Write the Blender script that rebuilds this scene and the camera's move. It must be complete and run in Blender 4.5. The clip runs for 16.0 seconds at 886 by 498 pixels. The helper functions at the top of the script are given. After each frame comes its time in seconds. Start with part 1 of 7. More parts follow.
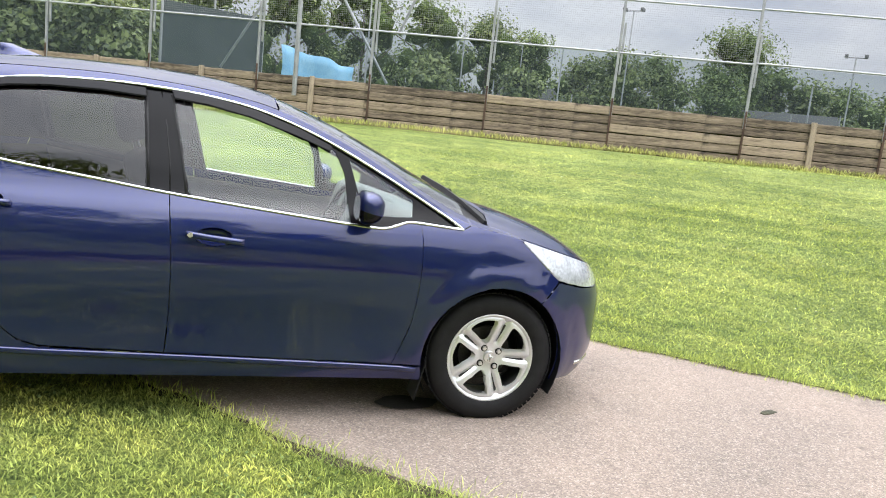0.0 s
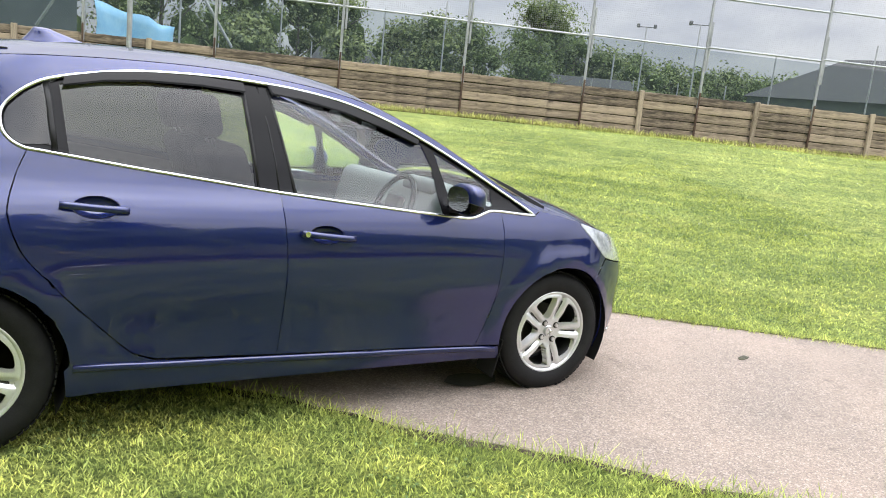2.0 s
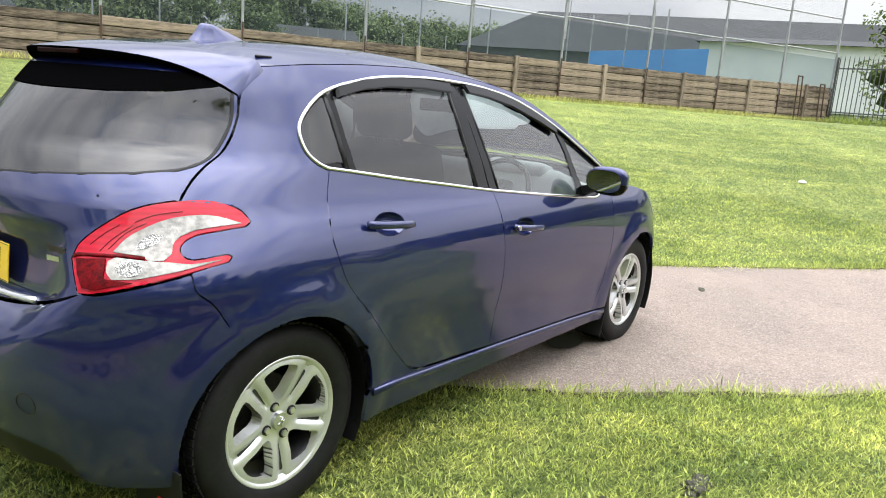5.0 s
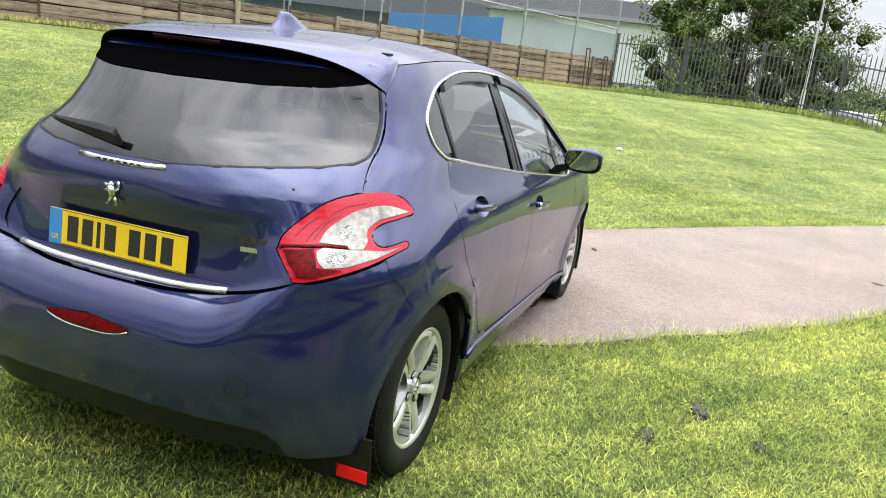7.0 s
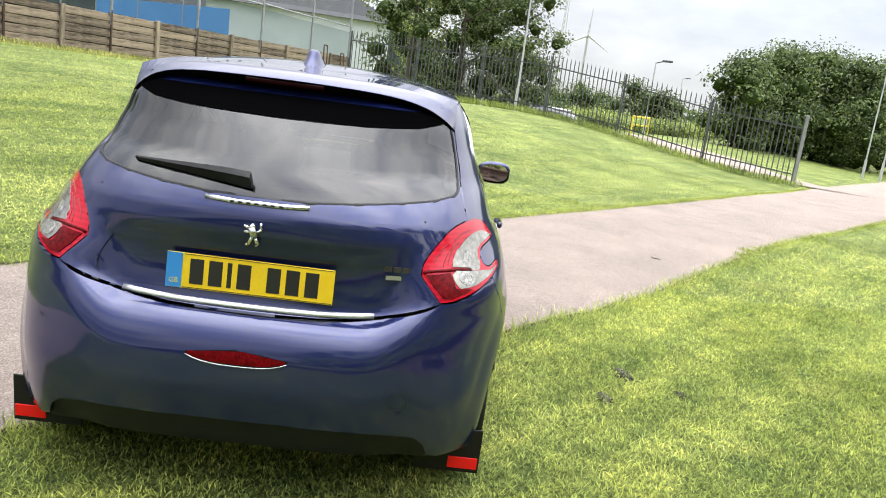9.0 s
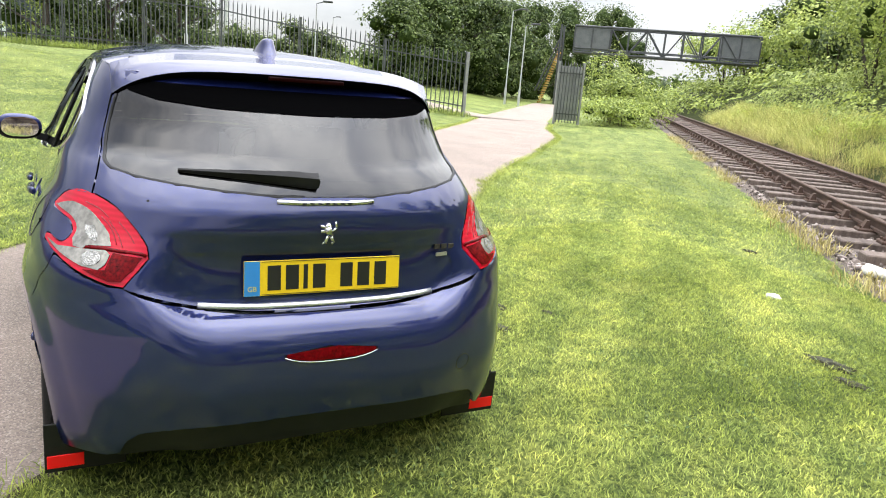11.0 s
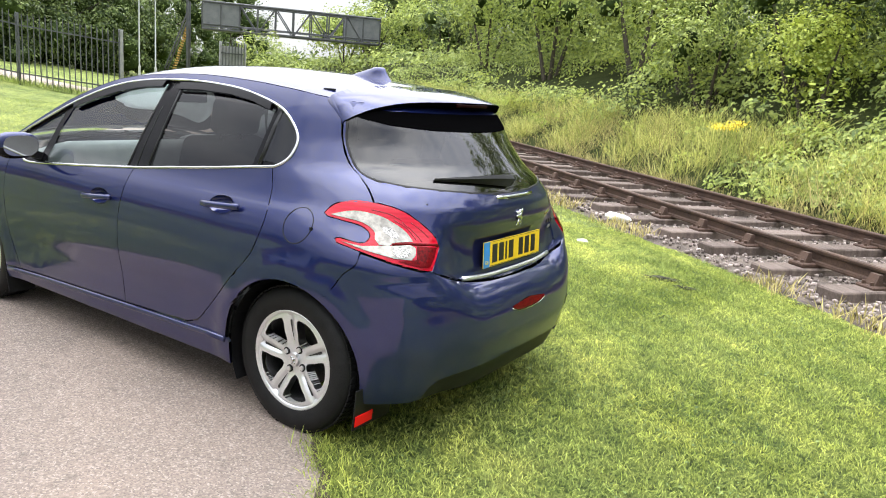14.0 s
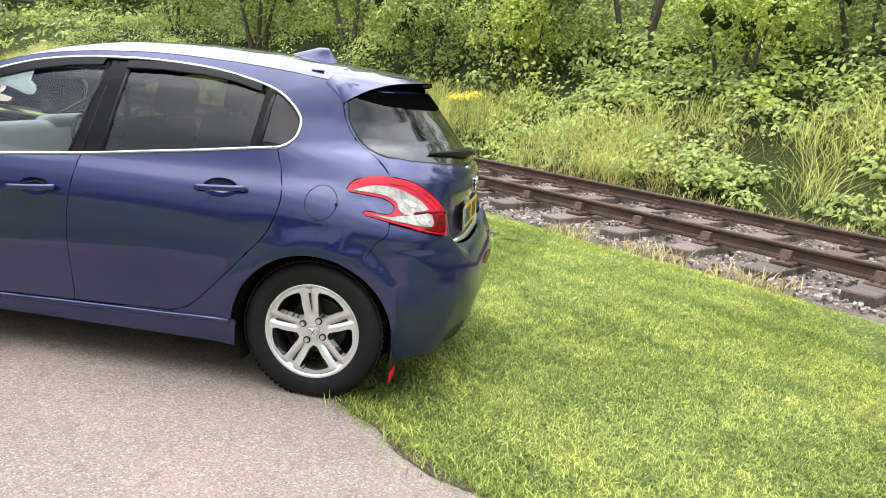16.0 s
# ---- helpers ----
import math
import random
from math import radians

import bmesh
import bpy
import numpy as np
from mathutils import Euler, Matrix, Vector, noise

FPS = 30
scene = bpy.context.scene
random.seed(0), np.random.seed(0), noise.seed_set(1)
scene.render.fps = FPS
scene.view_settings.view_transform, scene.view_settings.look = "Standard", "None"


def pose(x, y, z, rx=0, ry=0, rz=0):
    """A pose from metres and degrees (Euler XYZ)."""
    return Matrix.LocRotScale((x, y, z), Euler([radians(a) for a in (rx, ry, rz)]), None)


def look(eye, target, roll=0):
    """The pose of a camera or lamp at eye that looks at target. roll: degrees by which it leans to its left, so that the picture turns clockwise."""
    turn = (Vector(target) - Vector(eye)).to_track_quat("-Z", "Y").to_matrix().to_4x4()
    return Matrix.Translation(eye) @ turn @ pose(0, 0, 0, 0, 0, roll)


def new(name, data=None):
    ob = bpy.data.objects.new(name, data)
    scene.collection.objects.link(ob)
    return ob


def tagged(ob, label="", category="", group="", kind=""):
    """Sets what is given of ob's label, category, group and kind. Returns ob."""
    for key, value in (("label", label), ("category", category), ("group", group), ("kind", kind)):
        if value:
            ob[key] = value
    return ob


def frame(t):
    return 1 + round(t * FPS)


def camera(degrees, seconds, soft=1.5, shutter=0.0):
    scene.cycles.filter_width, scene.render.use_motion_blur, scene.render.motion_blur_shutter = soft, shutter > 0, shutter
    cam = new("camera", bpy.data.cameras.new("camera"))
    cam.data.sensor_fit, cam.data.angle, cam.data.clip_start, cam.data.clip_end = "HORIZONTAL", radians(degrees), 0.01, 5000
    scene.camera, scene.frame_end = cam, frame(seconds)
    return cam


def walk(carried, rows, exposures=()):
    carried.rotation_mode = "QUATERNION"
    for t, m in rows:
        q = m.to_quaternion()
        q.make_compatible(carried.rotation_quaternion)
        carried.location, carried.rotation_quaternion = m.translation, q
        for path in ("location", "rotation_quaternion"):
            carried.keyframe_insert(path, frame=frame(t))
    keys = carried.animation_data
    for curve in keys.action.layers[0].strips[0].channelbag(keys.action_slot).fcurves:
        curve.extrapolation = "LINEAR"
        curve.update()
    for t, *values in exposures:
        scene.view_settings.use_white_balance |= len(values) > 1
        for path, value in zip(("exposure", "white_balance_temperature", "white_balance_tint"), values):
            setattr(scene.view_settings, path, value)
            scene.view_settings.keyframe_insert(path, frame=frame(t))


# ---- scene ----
cam = camera(62.0, 16.0, soft=1.0)
PATH = [
    (0, (1.343, -3.945, 1.311), (1.893, -2.046, 1.008), 6.2),
    (0.5, (1.007, -3.943, 1.314), (1.685, -2.086, 1.012), 6.2),
    (1, (0.731, -3.917, 1.341), (1.547, -2.117, 1.031), 6.0),
    (1.5, (0.432, -3.753, 1.309), (1.362, -2.014, 0.979), 5.9),
    (2, (0.154, -3.611, 1.322), (1.174, -1.926, 0.972), 6.0),
    (2.5, (-0.218, -3.463, 1.323), (0.878, -1.829, 0.968), 6.1),
    (3, (-0.487, -3.331, 1.315), (0.696, -1.757, 0.965), 5.6),
    (3.5, (-0.706, -3.079, 1.327), (0.59, -1.597, 0.973), 4.8),
    (4, (-0.913, -2.887, 1.324), (0.485, -1.509, 0.944), 4.2),
    (4.2, (-1.039, -2.792, 1.326), (0.391, -1.451, 0.934), 4.0),
    (6.3, (-1.945, -1.93, 1.38), (-0.176, -1.099, 0.956), 6.4),
    (6.5, (-2.058, -1.857, 1.401), (-0.268, -1.078, 0.966), 6.5),
    (7, (-2.21, -1.628, 1.367), (-0.378, -0.974, 0.903), 6.8),
    (7.5, (-2.341, -1.298, 1.363), (-0.469, -0.778, 0.889), 6.8),
    (8, (-2.536, -1.028, 1.357), (-0.623, -0.667, 0.901), 6.6),
    (8.5, (-2.757, -0.754, 1.396), (-0.807, -0.598, 0.977), 6.3),
    (8.6, (-2.764, -0.706, 1.388), (-0.81, -0.598, 0.976), 6.7),
    (10.8, (-2.803, 0.642, 1.416), (-1.04, -0.19, 0.968), 4.5),
    (11, (-2.738, 0.757, 1.423), (-1.021, -0.165, 0.972), 4.8),
    (11.5, (-2.646, 1.044, 1.447), (-1.063, -0.092, 0.995), 5.3),
    (12, (-2.594, 1.452, 1.463), (-1.132, 0.164, 1.012), 5.7),
    (12.5, (-2.511, 1.766, 1.457), (-1.149, 0.373, 1.009), 5.8),
    (13, (-2.292, 2.131, 1.428), (-1.037, 0.637, 0.988), 5.6),
    (13.5, (-2.163, 2.527, 1.425), (-1.007, 0.952, 0.995), 5.2),
    (14, (-2.031, 2.887, 1.456), (-0.973, 1.245, 1.024), 4.7),
    (14.5, (-1.752, 3.086, 1.42), (-0.828, 1.371, 0.967), 4.4),
    (15, (-1.491, 3.285, 1.427), (-0.755, 1.484, 0.962), 4.6),
    (15.5, (-1.22, 3.547, 1.428), (-0.713, 1.665, 0.978), 5.2),
    (16, (-0.955, 3.713, 1.408), (-0.677, 1.783, 0.966), 5.3),
]
walk(cam, [(t, look(eye, target, roll)) for t, eye, target, roll in PATH], [(0, .90), (8.5, .86), (11, .90), (13, .94), (16, .98)])

# ---------------------------------------------------------------- sky and sun
SUN_UP, SUN_TURN = 66.0, -50.0
world = bpy.data.worlds.new("overcast_sky")
scene.world = world
world.use_nodes = True
wn, wl = world.node_tree.nodes, world.node_tree.links
wn.clear()
w_out, w_bg = wn.new("ShaderNodeOutputWorld"), wn.new("ShaderNodeBackground")
w_sky = wn.new("ShaderNodeTexSky")
w_sky.sky_type, w_sky.sun_disc = "NISHITA", False
w_sky.sun_elevation, w_sky.sun_rotation = radians(SUN_UP), radians(90 - SUN_TURN)
w_tc, w_map, w_noise, w_fine = (wn.new(k) for k in ("ShaderNodeTexCoord", "ShaderNodeMapping", "ShaderNodeTexNoise", "ShaderNodeTexNoise"))
w_map.inputs["Scale"].default_value = (1.0, 1.0, 2.6)
w_noise.inputs["Scale"].default_value, w_noise.inputs["Detail"].default_value, w_noise.inputs["Roughness"].default_value = 2.3, 9, .55
w_fine.inputs["Scale"].default_value, w_fine.inputs["Detail"].default_value = 1.1, 4
w_ramp, w_ramp2 = wn.new("ShaderNodeValToRGB"), wn.new("ShaderNodeValToRGB")
w_ramp.color_ramp.elements[0].position, w_ramp.color_ramp.elements[0].color = .34, (4.9, 5.2, 6.1, 1)
w_ramp.color_ramp.elements[1].position, w_ramp.color_ramp.elements[1].color = .62, (10.2, 10.2, 10.3, 1)
w_ramp2.color_ramp.elements[0].position, w_ramp2.color_ramp.elements[0].color = .40, (.94, .94, .94, 1)
w_ramp2.color_ramp.elements[1].position, w_ramp2.color_ramp.elements[1].color = .70, (.66, .66, .66, 1)
w_mix = wn.new("ShaderNodeMix")
w_mix.data_type = "RGBA"
wl.new(w_tc.outputs["Generated"], w_map.inputs["Vector"])
wl.new(w_map.outputs[0], w_noise.inputs["Vector"])
wl.new(w_map.outputs[0], w_fine.inputs["Vector"])
wl.new(w_noise.outputs["Fac"], w_ramp.inputs[0])
wl.new(w_fine.outputs["Fac"], w_ramp2.inputs[0])
wl.new(w_ramp2.outputs[0], w_mix.inputs[0])
wl.new(w_sky.outputs[0], w_mix.inputs[6])
wl.new(w_ramp.outputs[0], w_mix.inputs[7])
w_sep, w_grad, w_tint = wn.new("ShaderNodeSeparateXYZ"), wn.new("ShaderNodeMapRange"), wn.new("ShaderNodeVectorMath")
w_grad.inputs["From Min"].default_value, w_grad.inputs["From Max"].default_value = 0, 1
w_grad.inputs["To Min"].default_value, w_grad.inputs["To Max"].default_value = .54, 3.00
w_tint.operation = "SCALE"
wl.new(w_tc.outputs["Generated"], w_sep.inputs[0])
w_pow = wn.new("ShaderNodeMath")
w_pow.operation, w_pow.use_clamp, w_pow.inputs[1].default_value = "POWER", True, 2.1
wl.new(w_sep.outputs["Z"], w_pow.inputs[0])
wl.new(w_pow.outputs[0], w_grad.inputs["Value"])
wl.new(w_mix.outputs[2], w_tint.inputs[0])
wl.new(w_grad.outputs[0], w_tint.inputs["Scale"])
w_dot, w_lobe, w_veil = wn.new("ShaderNodeVectorMath"), wn.new("ShaderNodeMapRange"), wn.new("ShaderNodeVectorMath")
w_dot.operation, w_veil.operation, w_lobe.interpolation_type = "DOT_PRODUCT", "SCALE", "SMOOTHERSTEP"
w_dot.inputs[1].default_value = (math.cos(radians(SUN_UP)) * math.cos(radians(SUN_TURN)), math.cos(radians(SUN_UP)) * math.sin(radians(SUN_TURN)), math.sin(radians(SUN_UP)))
w_lobe.inputs["From Min"].default_value, w_lobe.inputs["From Max"].default_value = .1, 1.0
w_lobe.inputs["To Min"].default_value, w_lobe.inputs["To Max"].default_value = .98, 1.65
wl.new(w_tc.outputs["Generated"], w_dot.inputs[0])
wl.new(w_dot.outputs["Value"], w_lobe.inputs["Value"])
wl.new(w_tint.outputs[0], w_veil.inputs[0])
wl.new(w_lobe.outputs[0], w_veil.inputs["Scale"])
wl.new(w_veil.outputs[0], w_bg.inputs["Color"])
w_bg.inputs["Strength"].default_value = .10
wl.new(w_bg.outputs[0], w_out.inputs["Surface"])
sun = new("sun", bpy.data.lights.new("sun", "SUN"))
sun.data.energy, sun.data.angle, sun.data.color = .9, radians(120), (1.0, .96, .90)
sun.matrix_world = look((0, 0, 30), (-30 * math.cos(radians(SUN_TURN)) / math.tan(radians(SUN_UP)), -30 * math.sin(radians(SUN_TURN)) / math.tan(radians(SUN_UP)), 0))

# ---------------------------------------------------------------- materials
def material(name, dark, light, scale=8.0, fine=90.0, rough=.7, metal=0.0, bump=.2, coat=0.0, stretch=(1, 1, 1), islands=0.0, each=0.0, stain=None, bump_size=.01, thin=0.0, spec=.5):
    """A surface whose colour wanders between dark and light at two scales, with a fine relief."""
    m = bpy.data.materials.new(name)
    m.use_nodes = True
    n, l = m.node_tree.nodes, m.node_tree.links
    b = n["Principled BSDF"]
    tc, mp = n.new("ShaderNodeTexCoord"), n.new("ShaderNodeMapping")
    mp.inputs["Scale"].default_value = stretch
    l.new(tc.outputs["Object"], mp.inputs["Vector"])
    big, small = n.new("ShaderNodeTexNoise"), n.new("ShaderNodeTexNoise")
    for t, s in ((big, scale), (small, fine)):
        t.inputs["Scale"].default_value, t.inputs["Detail"].default_value = s, 5
        l.new(mp.outputs[0], t.inputs["Vector"])
    add = n.new("ShaderNodeMath")
    add.operation = "MULTIPLY_ADD"
    l.new(small.outputs["Fac"], add.inputs[0])
    add.inputs[1].default_value = .5
    half = n.new("ShaderNodeMath")
    half.operation = "MULTIPLY"
    l.new(big.outputs["Fac"], half.inputs[0])
    half.inputs[1].default_value = .55
    l.new(half.outputs[0], add.inputs[2])
    last = add.outputs[0]
    if islands or each:
        src = n.new("ShaderNodeNewGeometry").outputs["Random Per Island"] if islands else n.new("ShaderNodeObjectInfo").outputs["Random"]
        shift = n.new("ShaderNodeMath")
        shift.operation = "MULTIPLY_ADD"
        l.new(src, shift.inputs[0])
        shift.inputs[1].default_value = islands or each
        off = n.new("ShaderNodeMath")
        off.operation = "SUBTRACT"
        l.new(last, off.inputs[0])
        off.inputs[1].default_value = (islands or each) / 2
        l.new(off.outputs[0], shift.inputs[2])
        last = shift.outputs[0]
    ramp = n.new("ShaderNodeValToRGB")
    ramp.color_ramp.elements[0].position, ramp.color_ramp.elements[0].color = .32, (*dark, 1)
    ramp.color_ramp.elements[1].position, ramp.color_ramp.elements[1].color = .72, (*light, 1)
    l.new(last, ramp.inputs[0])
    colour = ramp.outputs[0]
    if stain:
        spot, sr, mx = n.new("ShaderNodeTexNoise"), n.new("ShaderNodeValToRGB"), n.new("ShaderNodeMix")
        spot.inputs["Scale"].default_value, spot.inputs["Detail"].default_value = stain[1], 6
        l.new(tc.outputs["Object"], spot.inputs["Vector"])
        sr.color_ramp.elements[0].position, sr.color_ramp.elements[1].position = stain[2], stain[2] + .12
        l.new(spot.outputs["Fac"], sr.inputs[0])
        mx.data_type = "RGBA"
        l.new(sr.outputs[0], mx.inputs[0])
        l.new(colour, mx.inputs[6])
        mx.inputs[7].default_value = (*stain[0], 1)
        colour = mx.outputs[2]
    l.new(colour, b.inputs["Base Color"])
    b.inputs["Roughness"].default_value, b.inputs["Metallic"].default_value = rough, metal
    b.inputs["Coat Weight"].default_value, b.inputs["Coat Roughness"].default_value = coat, .03
    b.inputs["Specular IOR Level"].default_value = spec
    if bump:
        bm = n.new("ShaderNodeBump")
        bm.inputs["Strength"].default_value, bm.inputs["Distance"].default_value = bump, bump_size
        l.new(small.outputs["Fac"], bm.inputs["Height"])
        l.new(bm.outputs[0], b.inputs["Normal"])
    if thin:
        through_light, mix = n.new("ShaderNodeBsdfTranslucent"), n.new("ShaderNodeMixShader")
        l.new(colour, through_light.inputs["Color"])
        mix.inputs[0].default_value = thin
        l.new(b.outputs[0], mix.inputs[1])
        l.new(through_light.outputs[0], mix.inputs[2])
        l.new(mix.outputs[0], n["Material Output"].inputs["Surface"])
    return m


def plain(name, colour, rough=.5, metal=0.0, coat=0.0, spec=.5):
    m = bpy.data.materials.new(name)
    m.use_nodes = True
    b = m.node_tree.nodes["Principled BSDF"]
    b.inputs["Base Color"].default_value, b.inputs["Roughness"].default_value = (*colour, 1), rough
    b.inputs["Metallic"].default_value, b.inputs["Coat Weight"].default_value, b.inputs["Specular IOR Level"].default_value = metal, coat, spec
    b.inputs["Coat Roughness"].default_value = .02
    return m


def pane_glass(name, tint, sheen=1.0):
    """Thin glass: a see-through tint with the mirror of its surface over it."""
    m = bpy.data.materials.new(name)
    m.use_nodes = True
    n, l = m.node_tree.nodes, m.node_tree.links
    n.clear()
    out, mix, clear, gloss, fr = (n.new("ShaderNode" + k) for k in ("OutputMaterial", "MixShader", "BsdfTransparent", "BsdfGlossy", "Fresnel"))
    clear.inputs[0].default_value = (*tint, 1)
    gloss.inputs["Color"].default_value, gloss.inputs["Roughness"].default_value = (1, 1, 1, 1), .01
    fr.inputs[0].default_value = 1.52
    boost = n.new("ShaderNodeMath")
    boost.operation, boost.use_clamp = "MULTIPLY", True
    boost.inputs[1].default_value = sheen
    l.new(fr.outputs[0], boost.inputs[0])
    l.new(boost.outputs[0], mix.inputs[0])
    l.new(clear.outputs[0], mix.inputs[1])
    l.new(gloss.outputs[0], mix.inputs[2])
    l.new(mix.outputs[0], out.inputs[0])
    return m


def lawn(name, single):
    """Mown grass with tufts, yellow patches, mowing lines and specks of clippings; single colours blade by blade."""
    m = bpy.data.materials.new(name)
    m.use_nodes = True
    n, l = m.node_tree.nodes, m.node_tree.links
    b = n["Principled BSDF"]
    tc, turn = n.new("ShaderNodeTexCoord"), n.new("ShaderNodeMapping")
    turn.vector_type = "TEXTURE"
    turn.inputs["Rotation"].default_value = (0, 0, radians(-39))
    turn.inputs["Scale"].default_value = (9, 1.0, 1.0)
    l.new(tc.outputs["Object"], turn.inputs["Vector"])

    def ramp(source, lo, hi, a, c):
        r = n.new("ShaderNodeValToRGB")
        r.color_ramp.elements[0].position, r.color_ramp.elements[0].color = lo, (*a, 1)
        r.color_ramp.elements[1].position, r.color_ramp.elements[1].color = hi, (*c, 1)
        l.new(source, r.inputs[0])
        return r.outputs[0]

    def cloud(scale, lo, hi, a, c, along=False, rough=.6):
        t = n.new("ShaderNodeTexNoise")
        t.inputs["Scale"].default_value, t.inputs["Detail"].default_value, t.inputs["Roughness"].default_value = scale, 6, rough
        l.new((turn if along else tc).outputs[0 if along else "Object"], t.inputs["Vector"])
        return t, ramp(t.outputs["Fac"], lo, hi, a, c)

    def blend(kind, fac, p, q):
        x = n.new("ShaderNodeMix")
        x.data_type, x.blend_type = "RGBA", kind
        if isinstance(fac, float):
            x.inputs[0].default_value = fac
        else:
            l.new(fac, x.inputs[0])
        l.new(p, x.inputs[6])
        if isinstance(q, tuple):
            x.inputs[7].default_value = (*q, 1)
        else:
            l.new(q, x.inputs[7])
        return x.outputs[2]

    base = cloud(.55, .36, .64, (.212, .262, .068), (.352, .404, .142))[1] if single else cloud(.55, .36, .64, (.142, .184, .050), (.234, .280, .094))[1]
    streak = cloud(3.2, .42, .60, (.80, .84, .80), (1.14, 1.10, 1.05), True)[1]
    patch = cloud(3.6, .36, .66, (.74, .80, .76), (1.20, 1.16, 1.08), rough=.7)[1]
    tuft = cloud(15, .38, .62, (.70, .74, .70) if single else (.56, .62, .58), (1.25, 1.22, 1.16) if single else (1.38, 1.32, 1.24), rough=.75)[1]
    dry = cloud(.9, .58, .70, (0, 0, 0), (.26, .26, .26))[1]
    c = blend("MULTIPLY", 1.0, base, streak)
    c = blend("MULTIPLY", 1.0, c, patch)
    c = blend("MULTIPLY", 1.0, c, tuft)
    if single:
        c = blend("MULTIPLY", 1.0, c, ramp(n.new("ShaderNodeNewGeometry").outputs["Random Per Island"], 0, 1, (.62, .66, .7), (2.45, 2.25, 2.2)))
        c = blend("MIX", dry, c, (.46, .43, .17))
    else:
        fine, blades = cloud(46, .40, .60, (.30, .36, .30), (1.60, 1.52, 1.42), rough=.8)
        c = blend("MULTIPLY", 1.0, c, blades)
        c = blend("MIX", dry, c, (.27, .250, .070))
        c = blend("MIX", cloud(7.5, .64, .70, (0, 0, 0), (.85, .85, .85))[1], c, (.045, .062, .016))
        bump = n.new("ShaderNodeBump")
        bump.inputs["Strength"].default_value, bump.inputs["Distance"].default_value = 1.0, .035
        l.new(fine.outputs["Fac"], bump.inputs["Height"])
        l.new(bump.outputs[0], b.inputs["Normal"])
    l.new(c, b.inputs["Base Color"])
    b.inputs["Roughness"].default_value, b.inputs["Specular IOR Level"].default_value = .8, .2
    if single:
        thin, mix = n.new("ShaderNodeBsdfTranslucent"), n.new("ShaderNodeMixShader")
        l.new(c, thin.inputs["Color"])
        mix.inputs[0].default_value = .4
        l.new(b.outputs[0], mix.inputs[1])
        l.new(thin.outputs[0], mix.inputs[2])
        l.new(mix.outputs[0], n["Material Output"].inputs["Surface"])
    return m


M_LAWN = lawn("mown_lawn", False)
M_BLADE = lawn("grass_blades", True)


def tarmac():
    """Old tarmac: chips of stone in two sizes, in grey and pink, with worn and dusty patches."""
    m = bpy.data.materials.new("worn_tarmac")
    m.use_nodes = True
    n, l = m.node_tree.nodes, m.node_tree.links
    b = n["Principled BSDF"]
    tc = n.new("ShaderNodeTexCoord")
    chips, grit, patch, crack = (n.new(k) for k in ("ShaderNodeTexVoronoi", "ShaderNodeTexVoronoi", "ShaderNodeTexNoise", "ShaderNodeTexNoise"))
    chips.inputs["Scale"].default_value, grit.inputs["Scale"].default_value = 150, 330
    patch.inputs["Scale"].default_value, patch.inputs["Detail"].default_value, patch.inputs["Roughness"].default_value = .9, 8, .65
    crack.inputs["Scale"].default_value, crack.inputs["Detail"].default_value = 9, 12
    for t in (chips, grit, patch, crack):
        l.new(tc.outputs["Object"], t.inputs["Vector"])
    sep, ramp, tone, mix, dirt, dr = (n.new(k) for k in ("ShaderNodeSeparateColor", "ShaderNodeValToRGB", "ShaderNodeValToRGB", "ShaderNodeMix", "ShaderNodeMix", "ShaderNodeValToRGB"))
    l.new(chips.outputs["Color"], sep.inputs[0])
    el = ramp.color_ramp.elements
    el[0].position, el[0].color = .0, (.115, .100, .090, 1)
    el[1].position, el[1].color = 1.0, (.54, .455, .395, 1)
    for p, c in ((.22, (.212, .175, .151, 1)), (.78, (.335, .266, .221, 1))):
        e = el.new(p)
        e.color = c
    l.new(sep.outputs[0], ramp.inputs[0])
    tone.color_ramp.elements[0].position, tone.color_ramp.elements[0].color = .36, (.205, .171, .148, 1)
    tone.color_ramp.elements[1].position, tone.color_ramp.elements[1].color = .66, (.430, .332, .270, 1)
    l.new(patch.outputs["Fac"], tone.inputs[0])
    mix.data_type = dirt.data_type = "RGBA"
    mix.inputs[0].default_value = .36
    l.new(ramp.outputs[0], mix.inputs[6])
    l.new(tone.outputs[0], mix.inputs[7])
    dr.color_ramp.elements[0].position, dr.color_ramp.elements[1].position = .60, .92
    l.new(crack.outputs["Fac"], dr.inputs[0])
    l.new(dr.outputs[0], dirt.inputs[0])
    l.new(mix.outputs[2], dirt.inputs[6])
    dirt.inputs[7].default_value = (.125, .108, .096, 1)
    l.new(dirt.outputs[2], b.inputs["Base Color"])
    b.inputs["Roughness"].default_value = .92
    bump = n.new("ShaderNodeBump")
    bump.inputs["Strength"].default_value, bump.inputs["Distance"].default_value = .8, .008
    l.new(grit.outputs["Distance"], bump.inputs["Height"])
    l.new(bump.outputs[0], b.inputs["Normal"])
    return m


